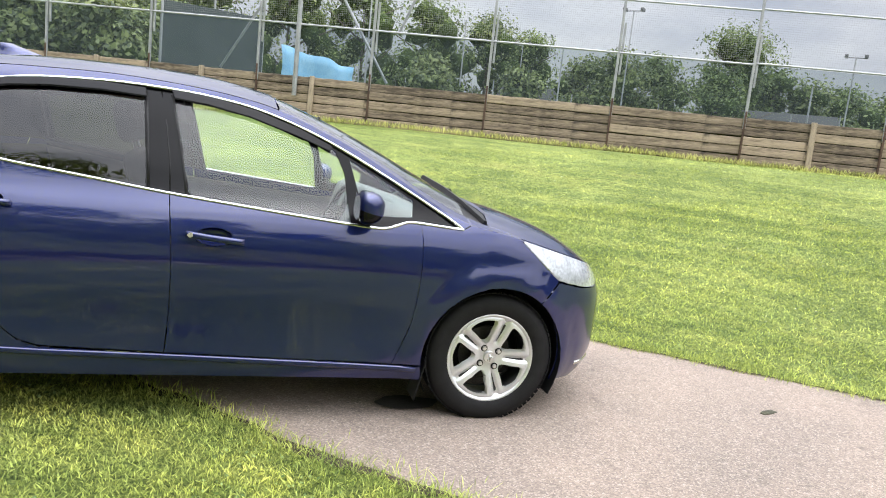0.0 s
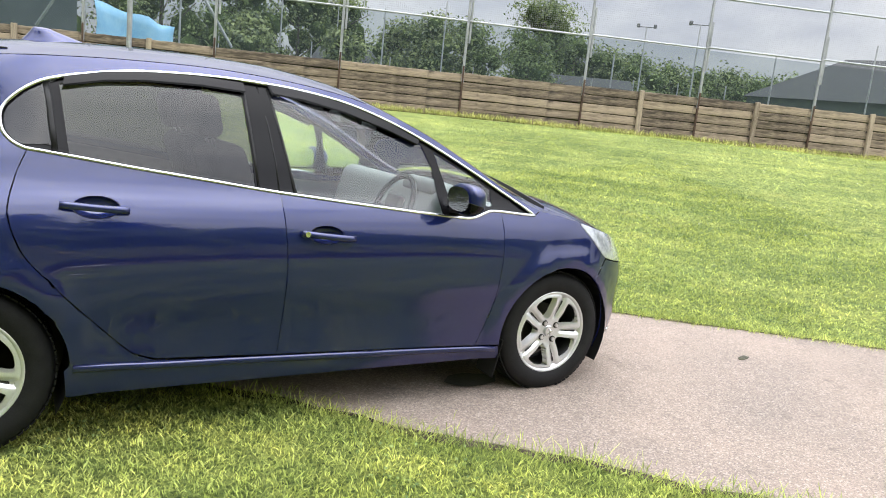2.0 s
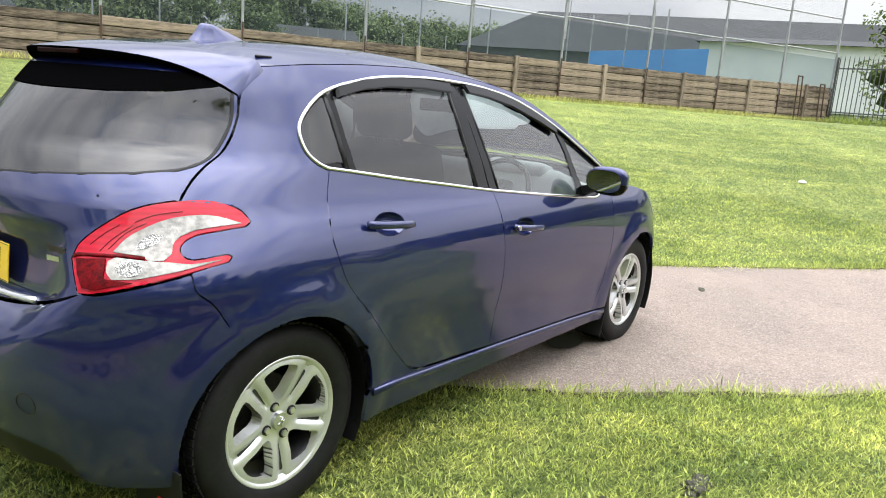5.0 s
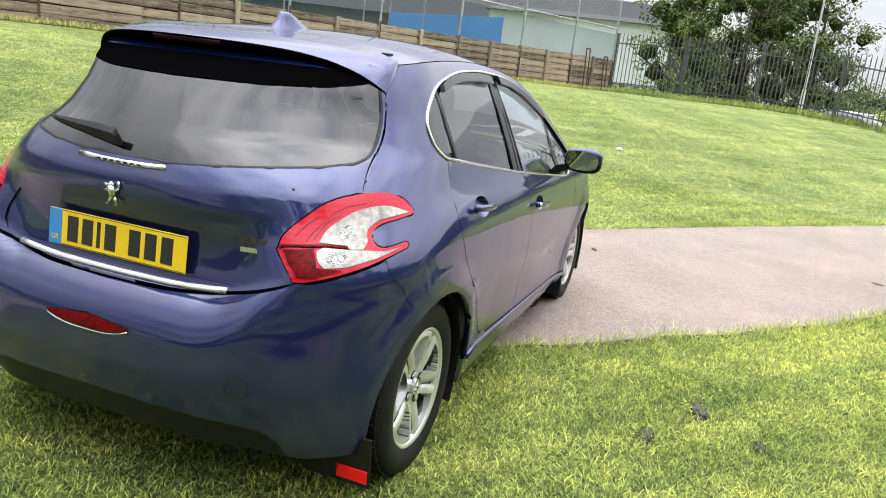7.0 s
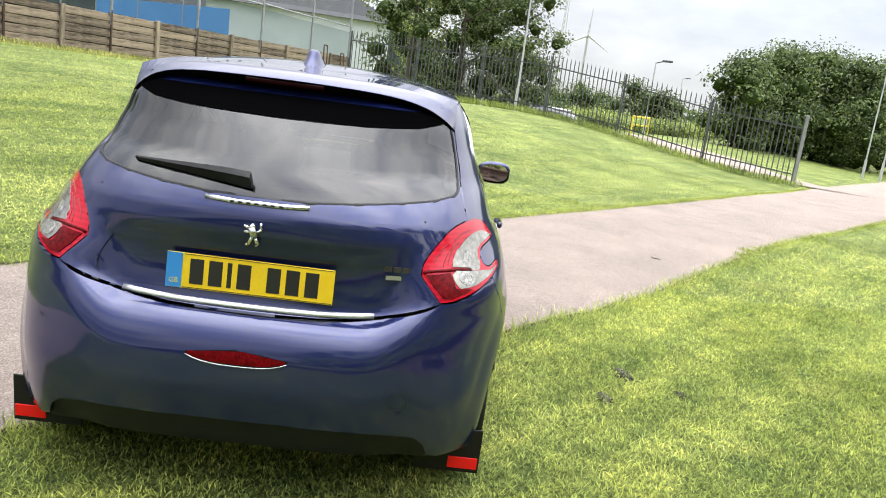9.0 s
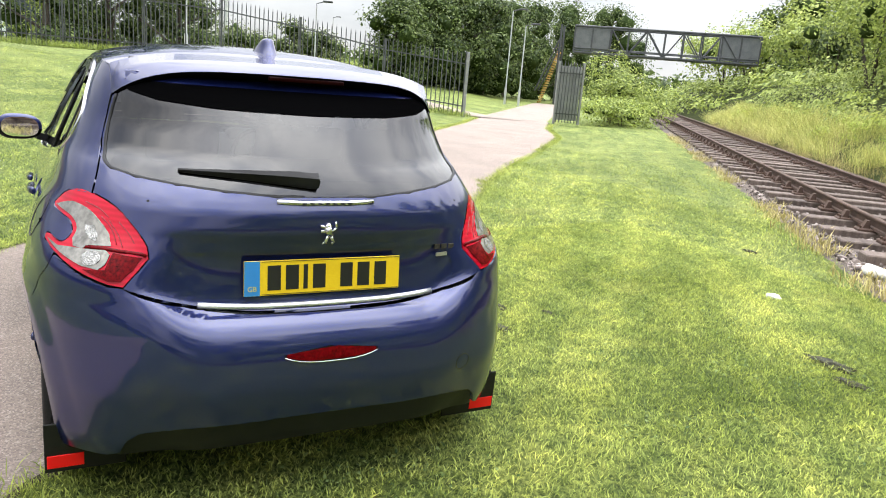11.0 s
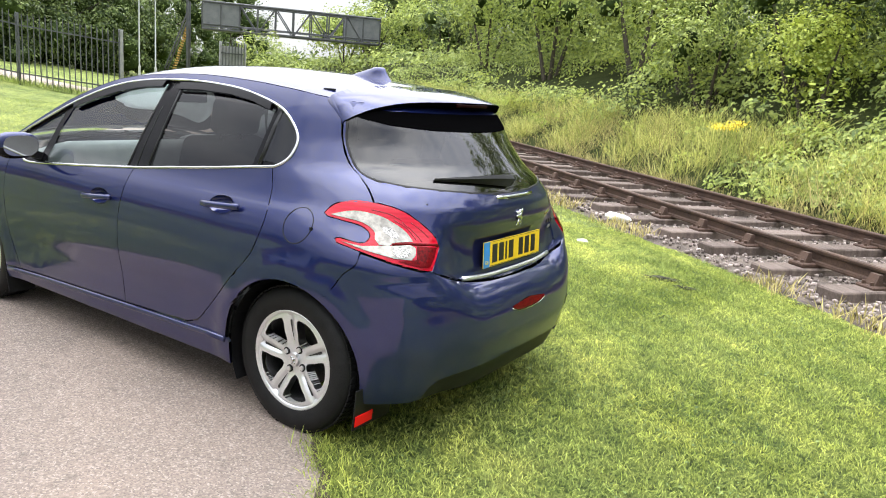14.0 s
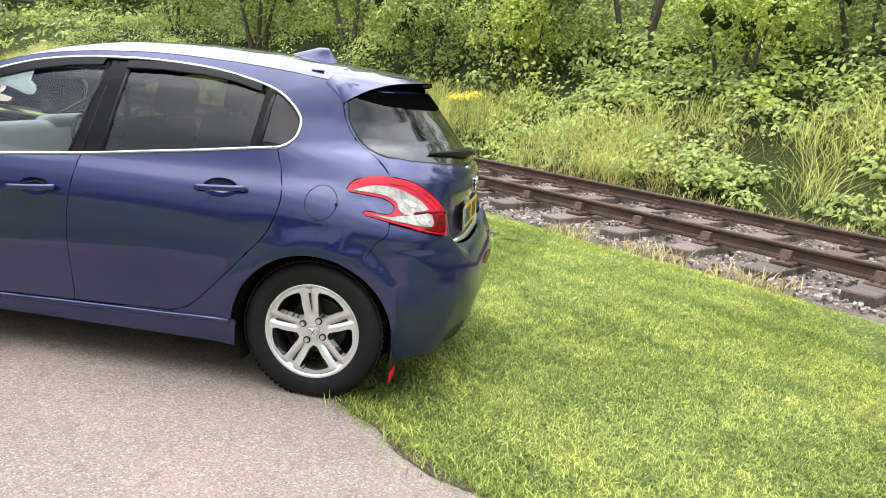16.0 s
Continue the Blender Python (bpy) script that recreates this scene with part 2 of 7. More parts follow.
M_TARMAC = tarmac()
M_BALLAST_BED = material("ballast_bed", (.035, .028, .023), (.20, .16, .13), 5, 60, .95, bump=.8, bump_size=.03)
M_STONE = material("ballast_stone", (.060, .046, .039), (.44, .37, .335), 9, 60, .9, bump=.3, islands=.5)
M_RAIL = material("rusty_rail", (.040, .026, .020), (.125, .075, .052), 6, 70, .8, .3, .3)
M_RAIL_HEAD = material("worn_rail_head", (.080, .060, .050), (.20, .16, .14), 6, 70, .5, .5, .1)
M_SLEEPER = material("weathered_sleeper", (.060, .045, .037), (.20, .155, .130), 3, 60, .95, bump=.6, stretch=(1, 6, 1), each=.25)
M_BOARD = material("weathered_board", (.060, .045, .033), (.36, .285, .205), 2.0, 9, .9, bump=.6, stretch=(.8, 7, 7), each=.26, stain=((.035, .028, .022), 2.2, .62))
M_POST = material("weathered_timber_post", (.10, .075, .055), (.38, .31, .23), 3, 34, .9, bump=.5, stretch=(6, 6, 1), each=.3)
M_STEEL = material("galvanised_steel", (.22, .23, .24), (.42, .43, .44), 4, 60, .5, .6, .1)
M_DARK_STEEL = material("dull_painted_steel", (.045, .05, .052), (.11, .115, .12), 4, 50, .6, .2, .1)
M_MESH = plain("fence_mesh_wire", (.30, .31, .32), .6, .5)


# ---------------------------------------------------------------- makers
def link(name, verts, faces, mat, parent=None, label="", flat=True):
    """One mesh object from plain lists of points and faces."""
    me = bpy.data.meshes.new(name)
    me.from_pydata([tuple(v) for v in verts], [], [tuple(f) for f in faces])
    me.materials.append(mat)
    if not flat:
        me.polygons.foreach_set("use_smooth", [True] * len(me.polygons))
    me.update()
    ob = new(name, me)
    if parent:
        ob.parent = parent
    return tagged(ob, label)


def part(name, bm, mat, parent, label="", flat=True):
    """Links a bmesh as ONE mesh object under a thing or under a part."""
    me = bpy.data.meshes.new(name)
    bmesh.ops.recalc_face_normals(bm, faces=bm.faces)
    if not flat:
        for f in bm.faces:
            f.smooth = True
    bm.to_mesh(me)
    bm.free()
    me.materials.append(mat)
    ob = new(name, me)
    if parent:
        ob.parent = parent
    return tagged(ob, label)


def share(name, mesh, m, parent=None):
    """Another object on a mesh that is already there."""
    ob = new(name, mesh)
    ob.parent = parent
    ob.matrix_basis = m
    return ob


def box(bm, size, m=None, bevel=0.0):
    """A box of that size about its middle, put at m, with its edges taken off."""
    made = bmesh.ops.create_cube(bm, size=1, matrix=(m or Matrix()) @ Matrix.Diagonal((*size, 1)))["verts"]
    if bevel:
        edges = list({e for v in made for e in v.link_edges})
        bmesh.ops.bevel(bm, geom=edges, offset=bevel, segments=1, affect="EDGES", profile=.5)
    return bm


def rod(bm, a, b, r, sides=8, r2=None):
    """A round bar from a to b."""
    a, b = Vector(a), Vector(b)
    m = Matrix.Translation((a + b) / 2) @ (b - a).to_track_quat("Z", "Y").to_matrix().to_4x4()
    bmesh.ops.create_cone(bm, cap_ends=True, segments=sides, radius1=r, radius2=r if r2 is None else r2, depth=(b - a).length, matrix=m)
    return bm


def sweep(bm, path, profile, normals, closed=False):
    """A bar along a path; its cross-section is given in (sideways, outwards)."""
    n, k = len(path), len(profile)
    rings = []
    for i in range(n):
        a = path[i - 1] if (i or closed) else path[i]
        b = path[(i + 1) % n] if (i < n - 1 or closed) else path[i]
        t = (Vector(b) - Vector(a)).normalized()
        up = Vector(normals[i])
        side = t.cross(up).normalized()
        rings.append([bm.verts.new(Vector(path[i]) + side * p + up * q) for p, q in profile])
    for i in range(n if closed else n - 1):
        r, s = rings[i], rings[(i + 1) % n]
        for j in range(k):
            bm.faces.new((r[j], r[(j + 1) % k], s[(j + 1) % k], s[j]))
    if not closed:
        bm.faces.new(rings[0][::-1])
        bm.faces.new(rings[-1])
    return bm


def thing(name, label, category, group="", m=None):
    ob = new(name)
    if m:
        ob.matrix_basis = m
    return tagged(ob, label, category, group)


# ---------------------------------------------------------------- lie of the land
def smooth(a, b, x):
    s = min(1.0, max(0.0, (x - a) / (b - a)))
    return s * s * (3 - 2 * s)


def lane_side(x, y):
    return .616 * x + .788 * y


def lane_along(x, y):
    return .788 * x - .616 * y


def track_side(x, y):
    return .640 * x + .768 * y


FENCE_LINE = [(29.6, 3.25), (28.95, .4), (28.25, -2.35), (27.25, -5.0), (25.95, -7.7), (24.25, -10.55), (22.5, -13.2)]


def past_fence(x, y):
    """How far a place lies behind the line of the steel fence."""
    if y > 3.25:
        return (x - 14.15) * .41 + (y - 10.27) * .912 if x < 29.6 else x - 29.6
    for (ax, ay), (bx, by) in zip(FENCE_LINE, FENCE_LINE[1:]):
        if by <= y <= ay:
            return x - (ax + (bx - ax) * (y - ay) / (by - ay))
    return x - 22.5 - (y + 13.2) * .9


def ground_z(x, y):
    o, r = lane_side(x, y), track_side(x, y)
    z = 1.36 * smooth(0, 12, o - 2.85)
    p = past_fence(x, y)
    if p > 0 and y < 12:
        z *= 1 - smooth(.5, 7, p) * smooth(14, 5, y) * (.34 + .56 * smooth(-9, -5, y))
    z += .07 * smooth(-.3, -2.6, r)
    z -= .05 * smooth(-3.1, -3.6, r)
    if r > -3.4:
        z += .018 * noise.noise((x * .35, y * .35, 0)) * smooth(3.0, 6, abs(x - 1.3) + abs(y))
    return z


def bank_z(r):
    """How high the railway bank stands at that distance from the lane's end of the plan."""
    return .07 + .50 * max(0, min(-6.9 - r, 5.0)) + .16 * max(0, -11.9 - r)


def spread(mid, near, step, count):
    """Coordinates at even steps about mid, then ever wider apart to the horizon."""
    out, d = [mid + i * step for i in range(-near, near + 1)], near * step
    for i in range(count):
        d += step * 1.17 ** (i + 1)
        out = [mid - d] + out + [mid + d]
    return out


gx, gy = spread(8, 94, .32, 42), spread(-3, 82, .32, 42)
verts = [(x, y, ground_z(x, y)) for y in gy for x in gx]
nx = len(gx)
faces = [(j * nx + i, j * nx + i + 1, (j + 1) * nx + i + 1, (j + 1) * nx + i) for j in range(len(gy) - 1) for i in range(nx - 1)]
ground = tagged(link("ground", verts, faces, M_LAWN, flat=False), "mown grass field rising gently to a timber wall", "ground", kind="structure")

near_edge = [(-30, .60), (-6, .60), (-1, .57), (0.3, .45), (1.1, .31), (2.2, .14), (3.5, .02), (6.5, .08), (8.5, .14), (10.5, .08), (13.5, -.18), (18.5, -.40), (24, .1), (30, .4), (60, .4)]
far_edge = [(-30, 2.9), (-5, 2.9), (2.7, 2.80), (10, 2.80), (18, 2.85), (22, 2.85), (26, 2.95), (30, 3.1), (60, 3.1)]


def edge_at(knots, s):
    for (a, p), (b, q) in zip(knots, knots[1:]):
        if a <= s <= b:
            return p + (q - p) * smooth(a, b, s)
    return knots[-1][1]


def lane_width(s):
    wob = .05 * noise.noise((s * 1.3, 3, 0)) + .03 * noise.noise((s * 5, 7, 0))
    bite = .25 * smooth(6.5, 7.5, s) * smooth(10.5, 9, s) * abs(noise.noise((s * 2.2, 1, 4)))
    return edge_at(near_edge, s) + wob + bite, edge_at(far_edge, s) + .04 * noise.noise((s * 1.1, 9, 2)) + .03 * noise.noise((s * 4, 5, 2))


verts, faces, rows = [], [], 8
stations = [-30 + i * .5 for i in range(50)] + [-5 + i * .12 for i in range(290)] + [30 + i * 1.0 for i in range(31)]
for s in stations:
    a, b = lane_width(s)
    for k in range(rows):
        o = a + (b - a) * k / (rows - 1)
        x, y = .788 * s + .616 * o, -.616 * s + .788 * o
        verts.append((x, y, max(ground_z(x, y), 0) + .006 + .006 * math.sin(math.pi * k / (rows - 1))))
for i in range(len(stations) - 1):
    for k in range(rows - 1):
        a = i * rows + k
        faces.append((a, a + rows, a + rows + 1, a + 1))
lane = tagged(link("lane", verts, faces, M_TARMAC, flat=False), "worn pinkish grey tarmac lane with overgrown edges", "lane", kind="structure")

# bare earth where the tarmac crumbles into the grass
M_EDGE = material("dark_crumbled_earth", (.020, .017, .012), (.095, .078, .055), 6, 60, .95, bump=.7, spec=.1)
for which, side in ((0, -1), (1, 1)):
    verts, faces = [], []
    run = [-5 + i * .10 for i in range(330)]
    for s in run:
        edge = lane_width(s)[which]
        w = .020 + .034 * noise.noise((s * 2.1, 2 + which, 6)) + .025 * noise.noise((s * 7.3, 4, which))
        for o in (edge - side * max(.004, w * .8), edge, edge + side * max(.012, w * 1.4)):
            x, y = .788 * s + .616 * o, -.616 * s + .788 * o
            verts.append((x, y, max(ground_z(x, y), 0) + (.0125 if o == edge else .0105 if (o - edge) * side < 0 else .004)))
    faces = [(i * 3 + k, i * 3 + 3 + k, i * 3 + 4 + k, i * 3 + 1 + k) for i in range(len(run) - 1) for k in range(2)]
    tagged(link("lane_edge", verts, faces, M_EDGE, flat=False), "dark bare earth along the crumbling tarmac edge", "lane edge", kind="structure")

M_LEAF = material("green_leaves", (.100, .148, .032), (.465, .545, .125), .45, 5, .6, bump=0, islands=.34, thin=.3)
M_LEAF_DARK = material("dark_leaves", (.030, .056, .015), (.160, .215, .055), .4, 5, .6, bump=0, islands=.5, thin=.3)
M_LEAF_LIME = material("lime_leaves", (.190, .260, .036), (.560, .630, .115), .5, 5, .6, bump=0, islands=.32, thin=.35)
M_CLOVER = material("clover_leaves", (.070, .130, .030), (.330, .430, .140), .9, 30, .55, bump=0, islands=.5, thin=.3)
# near-black fill for clump hearts; the shade inside foliage is its colour
M_CORE = material("inner_shade_core", (.014, .026, .008), (.060, .088, .026), 1.5, 9, .9, bump=.5, bump_size=.1, spec=.04)
M_LEAF_FAR = material("woodland_leaves", (.034, .058, .017), (.185, .225, .070), .45, 5, .6, bump=0, islands=.6, thin=.25)
M_STRAW = material("dry_grass", (.24, .20, .06), (.66, .57, .24), .7, 20, .7, bump=0, islands=.5, thin=.3)
M_TALL_GRASS = material("tall_grass", (.22, .26, .05), (.76, .74, .24), .7, 20, .6, bump=0, islands=.5, thin=.35)
M_BARK = material("bark", (.035, .028, .022), (.12, .10, .08), 6, 40, .9, bump=.6, stretch=(3, 3, 1))
# soil taken nearly black: the shade in the gaps over it is in the colour
M_SOIL = material("soil_with_gap_shade", (.010, .015, .005), (.046, .055, .018), 2, 30, .95, bump=.6, bump_size=.03, spec=.04)
def netting():
    """Woven netting: half open, half pale grey-green thread."""
    m = plain("green_wind_netting", (.13, .16, .17), .9, 0, 0, .1)
    n, l = m.node_tree.nodes, m.node_tree.links
    clear, mix = n.new("ShaderNodeBsdfTransparent"), n.new("ShaderNodeMixShader")
    clear.inputs[0].default_value = (.70, .74, .75, 1)
    mix.inputs[0].default_value = .20
    l.new(clear.outputs[0], mix.inputs[1])
    l.new(n["Principled BSDF"].outputs[0], mix.inputs[2])
    l.new(mix.outputs[0], n["Material Output"].inputs["Surface"])
    return m


M_NET = netting()
M_SCREEN = material("dark_wind_screen", (.030, .042, .045), (.060, .075, .078), 1.5, 40, .9, bump=.2)
M_TEAL = material("teal_court_wall", (.060, .120, .135), (.110, .190, .205), 1.5, 40, .85, bump=.2)
M_BLUE = material("blue_hoarding", (.045, .21, .52), (.075, .29, .62), .8, 20, .6, bump=.05)
M_TARP = material("faded_blue_tarpaulin", (.10, .30, .50), (.30, .52, .66), 1.6, 18, .6, bump=.3, bump_size=.03)
M_RENDER = material("pale_render", (.50, .54, .56), (.66, .69, .70), 1, 20, .85, bump=.1)
M_ROOF = material("dark_sheet_roof", (.010, .012, .013), (.026, .029, .031), .6, 12, .9, bump=.1)
M_COURT = material("court_surface", (.09, .12, .10), (.16, .20, .17), 1, 40, .9, bump=.2)
M_YELLOW_STEP = material("ochre_timber_steps", (.34, .18, .03), (.56, .33, .07), 2, 30, .8, bump=.2, each=.2)
M_LAMP_POLE = material("pale_lamp_pole", (.42, .43, .44), (.58, .59, .60), 3, 40, .5, .3, .05)
M_YELLOW_RAIL = plain("yellow_barrier_paint", (.70, .56, .05), .5)
M_WHITE = material("off_white_litter", (.60, .60, .58), (.85, .85, .84), 20, 90, .7, bump=.3)
M_PETAL = material("yellow_petals", (.70, .52, .01), (.90, .74, .03), 10, 60, .6, bump=0, islands=.3)
M_DUNG = material("dark_grass_clippings", (.020, .020, .014), (.075, .072, .040), 12, 80, .95, bump=.8)
M_OIL = material("dark_oil_stain", (.012, .011, .010), (.035, .032, .030), 6, 60, .5, bump=.2)
M_FAR_LAND = material("distant_field", (.10, .15, .05), (.20, .26, .09), .05, 2, .9, bump=0)

M_PALE = material("weathered_zinc", (.055, .060, .064), (.130, .138, .142), 3, 40, .6, .4, .1)
rng = np.random.default_rng(7)


def quick(name, verts, faces, mat, parent=None, label="", category="", kind=""):
    """A large mesh of quads or triangles straight from arrays."""
    verts, faces = np.asarray(verts, np.float32), np.asarray(faces, np.int32)
    me = bpy.data.meshes.new(name)
    n, k = faces.shape
    me.vertices.add(len(verts))
    me.vertices.foreach_set("co", verts.ravel())
    me.loops.add(n * k)
    me.loops.foreach_set("vertex_index", faces.ravel())
    me.polygons.add(n)
    me.polygons.foreach_set("loop_start", np.arange(0, n * k, k, dtype=np.int32))
    me.materials.append(mat)
    me.update(calc_edges=True)
    ob = new(name, me)
    ob.parent = parent
    return tagged(ob, label, category, "", kind)


def leaf_arrays(points, facing, size, spread_by=.6):
    """A pointed, slightly folded leaf at each point."""
    n = len(points)
    d = facing + rng.normal(0, spread_by, (n, 3))
    d /= np.linalg.norm(d, axis=1)[:, None] + 1e-9
    a = np.cross(d, rng.normal(0, 1, (n, 3)))
    a /= np.linalg.norm(a, axis=1)[:, None] + 1e-9
    b = np.cross(d, a)
    s = (size * rng.uniform(.6, 1.35, n))[:, None]
    v = np.stack([points - a * s * .5, points + b * s * .30 + d * s * .10, points + a * s * .55, points - b * s * .30 + d * s * .10], 1).reshape(-1, 3)
    f = np.arange(4 * n).reshape(-1, 4)
    return v, f


def blob_points(n, centre, radii, shell=.35):
    """Points near the skin of a lumpy ellipsoid, and the way out of it."""
    d = rng.normal(0, 1, (n, 3))
    d /= np.linalg.norm(d, axis=1)[:, None]
    d[:, 2] = np.abs(d[:, 2]) * np.where(rng.random(n) < .82, 1, -1)
    lump = 1 + .22 * np.sin(3.1 * d[:, 0] * 2 + centre[0]) * np.cos(2.7 * d[:, 1] * 2 + centre[1]) + .16 * np.sin(7 * d[:, 0] + 5 * d[:, 2] + centre[0] * 3) + .12 * np.sin(11 * d[:, 1] - 6 * d[:, 2])
    r = lump * (1 - shell * rng.random(n) ** 2)
    return np.asarray(centre) + d * np.asarray(radii) * r[:, None], d


def bush(label, centre, radii, n, size, mat=None, name="bush", group=""):
    """A shrub: several stems and a ragged heap of leaves in clumps."""
    ob = thing(name, label, "bush", group)
    pts, nor, heart = [], [], []
    k = 9
    for i in range(k):
        c = np.asarray(centre, float) + rng.normal(0, .42, 3) * np.asarray(radii) * (1, 1, .45)
        c[2] = max(c[2], centre[2] - radii[2] * .2)
        q = np.asarray(radii) * rng.uniform(.42, .62)
        heart.append((c, q))
        p, d = blob_points(int(n * 1.1) // k, c, q)
        pts.append(p), nor.append(d)
    pts, nor = np.concatenate(pts), np.concatenate(nor)
    # dark lumps added inside the clumps in place of the shade there
    ball = bmesh.new()
    bmesh.ops.create_icosphere(ball, subdivisions=1, radius=1)
    shape, tri = np.array([v.co[:] for v in ball.verts]), np.array([[v.index for v in fc.verts] for fc in ball.faces])
    ball.free()
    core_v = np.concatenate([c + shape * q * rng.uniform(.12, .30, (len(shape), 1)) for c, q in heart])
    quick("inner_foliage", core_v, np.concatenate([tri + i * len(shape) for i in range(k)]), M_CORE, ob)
    v, f = leaf_arrays(pts, nor + (0, 0, .4), size * .82, .45)
    quick("foliage", v, f, mat or M_LEAF, ob)
    for i in range(3):
        a = 2.1 * i
        bm = bmesh.new()
        base = Vector((centre[0] + .15 * math.cos(a), centre[1] + .15 * math.sin(a), centre[2] - radii[2]))
        rod(bm, base, base + Vector((radii[0] * .4 * math.cos(a), radii[1] * .4 * math.sin(a), radii[2] * 1.2)), .035 * radii[2], 6, .012 * radii[2])
        part("stem", bm, M_BARK, ob)
    return ob


def tree(label, x, y, z, height, width, n, size, mat=None, low=.18, lean=0.0, group="trees beyond the fence", airy=1.0, core=True):
    """A tapered trunk with limbs and a crown of clumps with gaps between them."""
    ob = thing("tree", label, "tree", group)
    bm = bmesh.new()
    path, rad = [], []
    for i in range(6):
        s = i / 5
        path.append(Vector((x + lean * s + .12 * math.sin(3 * s + x), y + .12 * math.cos(2.6 * s + y), z - .1 + height * .82 * s)))
        rad.append(height * (.022 if core else .011) * (1 - .85 * s))
    rows = []
    for p, r in zip(path, rad):
        rows.append([bm.verts.new(p + Vector((r * math.cos(k * math.pi / 4), r * math.sin(k * math.pi / 4), 0))) for k in range(8)])
    for r, s in zip(rows, rows[1:]):
        for j in range(8):
            bm.faces.new((r[j], r[(j + 1) % 8], s[(j + 1) % 8], s[j]))
    ends = []
    for i in range(7):
        s = low + (.85 - low) * i / 6
        a = 2.4 * i + x
        p = path[0].lerp(path[-1], s / .82 if s < .82 else 1)
        q = p + Vector((math.cos(a), math.sin(a), .55)) * width * .5 * (1.05 - .6 * s)
        rod(bm, p, q, height * .008, 5, height * .003)
        ends.append(q)
    part("trunk", bm, M_BARK, ob, flat=False)
    pts, nor, heart = [], [], []
    k = 26
    for i in range(k):
        s = low + (1 - low) * (i + .5) / k
        w = width / 2 * (math.sin(math.pi * min(1, .18 + .80 * (s - low) / (1 - low))) ** .7)
        a, r = rng.uniform(0, 2 * math.pi), w * rng.uniform(.25, .85)
        c = (x + lean * s + r * math.cos(a), y + r * math.sin(a), z + height * s * .95)
        q = width * rng.uniform(.17, .27) * airy
        heart.append((c, q))
        p, d = blob_points(n // k, c, (q, q, q * .8))
        pts.append(p), nor.append(d)
    pts, nor = np.concatenate(pts), np.concatenate(nor)
    # dark hearts added to the clumps: the crown's inner shade as colour
    ball, cores = bmesh.new(), []
    bmesh.ops.create_icosphere(ball, subdivisions=1, radius=1)
    shape, tri = np.array([v.co[:] for v in ball.verts]), np.array([[v.index for v in fc.verts] for fc in ball.faces])
    ball.free()
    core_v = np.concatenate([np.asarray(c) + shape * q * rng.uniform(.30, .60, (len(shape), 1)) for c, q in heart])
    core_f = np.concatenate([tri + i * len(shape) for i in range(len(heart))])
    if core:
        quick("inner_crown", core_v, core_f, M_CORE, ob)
    v, f = leaf_arrays(pts, nor + (0, 0, .4), size * .85)
    quick("crown", v, f, mat or M_LEAF_DARK, ob)
    return ob


def blades(points, height, width, lean=.5):
    """A bent blade, widest halfway up, at each point."""
    n = len(points)
    a = rng.uniform(0, 2 * np.pi, n)
    h = (height * rng.uniform(.5, 1.4, n))[:, None]
    w = (width * rng.uniform(.7, 1.3, n))[:, None]
    side = np.stack([np.cos(a), np.sin(a), 0 * a], 1) * w
    b = a + rng.normal(np.pi / 2, .6, n)
    out = np.stack([np.cos(b), np.sin(b), 0 * b], 1) * h * (lean * rng.uniform(.1, 1.3, n))[:, None]
    tip = points + out + np.array((0, 0, 1)) * h
    mid = points + out * .40 + np.array((0, 0, .55)) * h
    v = np.stack([points, mid + side, tip, mid - side], 1).reshape(-1, 3)
    return v, np.arange(4 * n).reshape(-1, 4)


def blade_mesh(name, points, height, width, mat, parent=None, label="", category="", lean=.5):
    v, f = blades(points, height, width, lean)
    return quick(name, v, f, mat, parent, label, category, "stuff")


# ---------------------------------------------------------------- wall and sports fence
W_MID, W_ALONG, W_OUT = Vector((14.146, 10.273, 0)), Vector((.9122, -.4098, 0)), Vector((-.4098, -.9122, 0))
W_TURN = Matrix.Rotation(radians(-24.19), 4, "Z")
POSTS = [-28.4, -25.45, -22.5, -19.55, -16.6, -13.65, -10.7, -7.77, -4.78, -1.73, 1.30, 4.42, 7.75, 10.95, 14.05, 16.9]


def on_wall(s, out, z):
    return W_MID + W_ALONG * s + W_OUT * out + Vector((0, 0, z))


def wall_base(s):
    p = on_wall(s, .1, 0)
    return ground_z(p.x, p.y)


def wall_top(s):
    return 2.40 + .010 * (s + 8) * (s > -8)


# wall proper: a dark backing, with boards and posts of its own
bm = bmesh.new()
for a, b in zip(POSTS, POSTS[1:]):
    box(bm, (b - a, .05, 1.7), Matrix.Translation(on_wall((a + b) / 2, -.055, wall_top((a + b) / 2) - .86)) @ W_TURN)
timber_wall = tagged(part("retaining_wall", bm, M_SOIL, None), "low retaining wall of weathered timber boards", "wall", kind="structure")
# the raised court behind it
court = [on_wall(-60, -.10, 2.33), on_wall(16.9, -.10, 2.40), on_wall(16.9, -26, 2.40), on_wall(26, -60, 2.38), on_wall(26, -75, 2.38), on_wall(-60, -75, 2.33)]
bm = bmesh.new()
top = [bm.verts.new(p) for p in court]
bot = [bm.verts.new(p - Vector((0, 0, 2.5))) for p in court]
bm.faces.new(top)
for i in range(len(top)):
    bm.faces.new((top[i], top[i - 1], bot[i - 1], bot[i]))
tagged(part("court_ground", bm, M_COURT, None), "raised sports court behind the timber wall", "court", kind="structure")

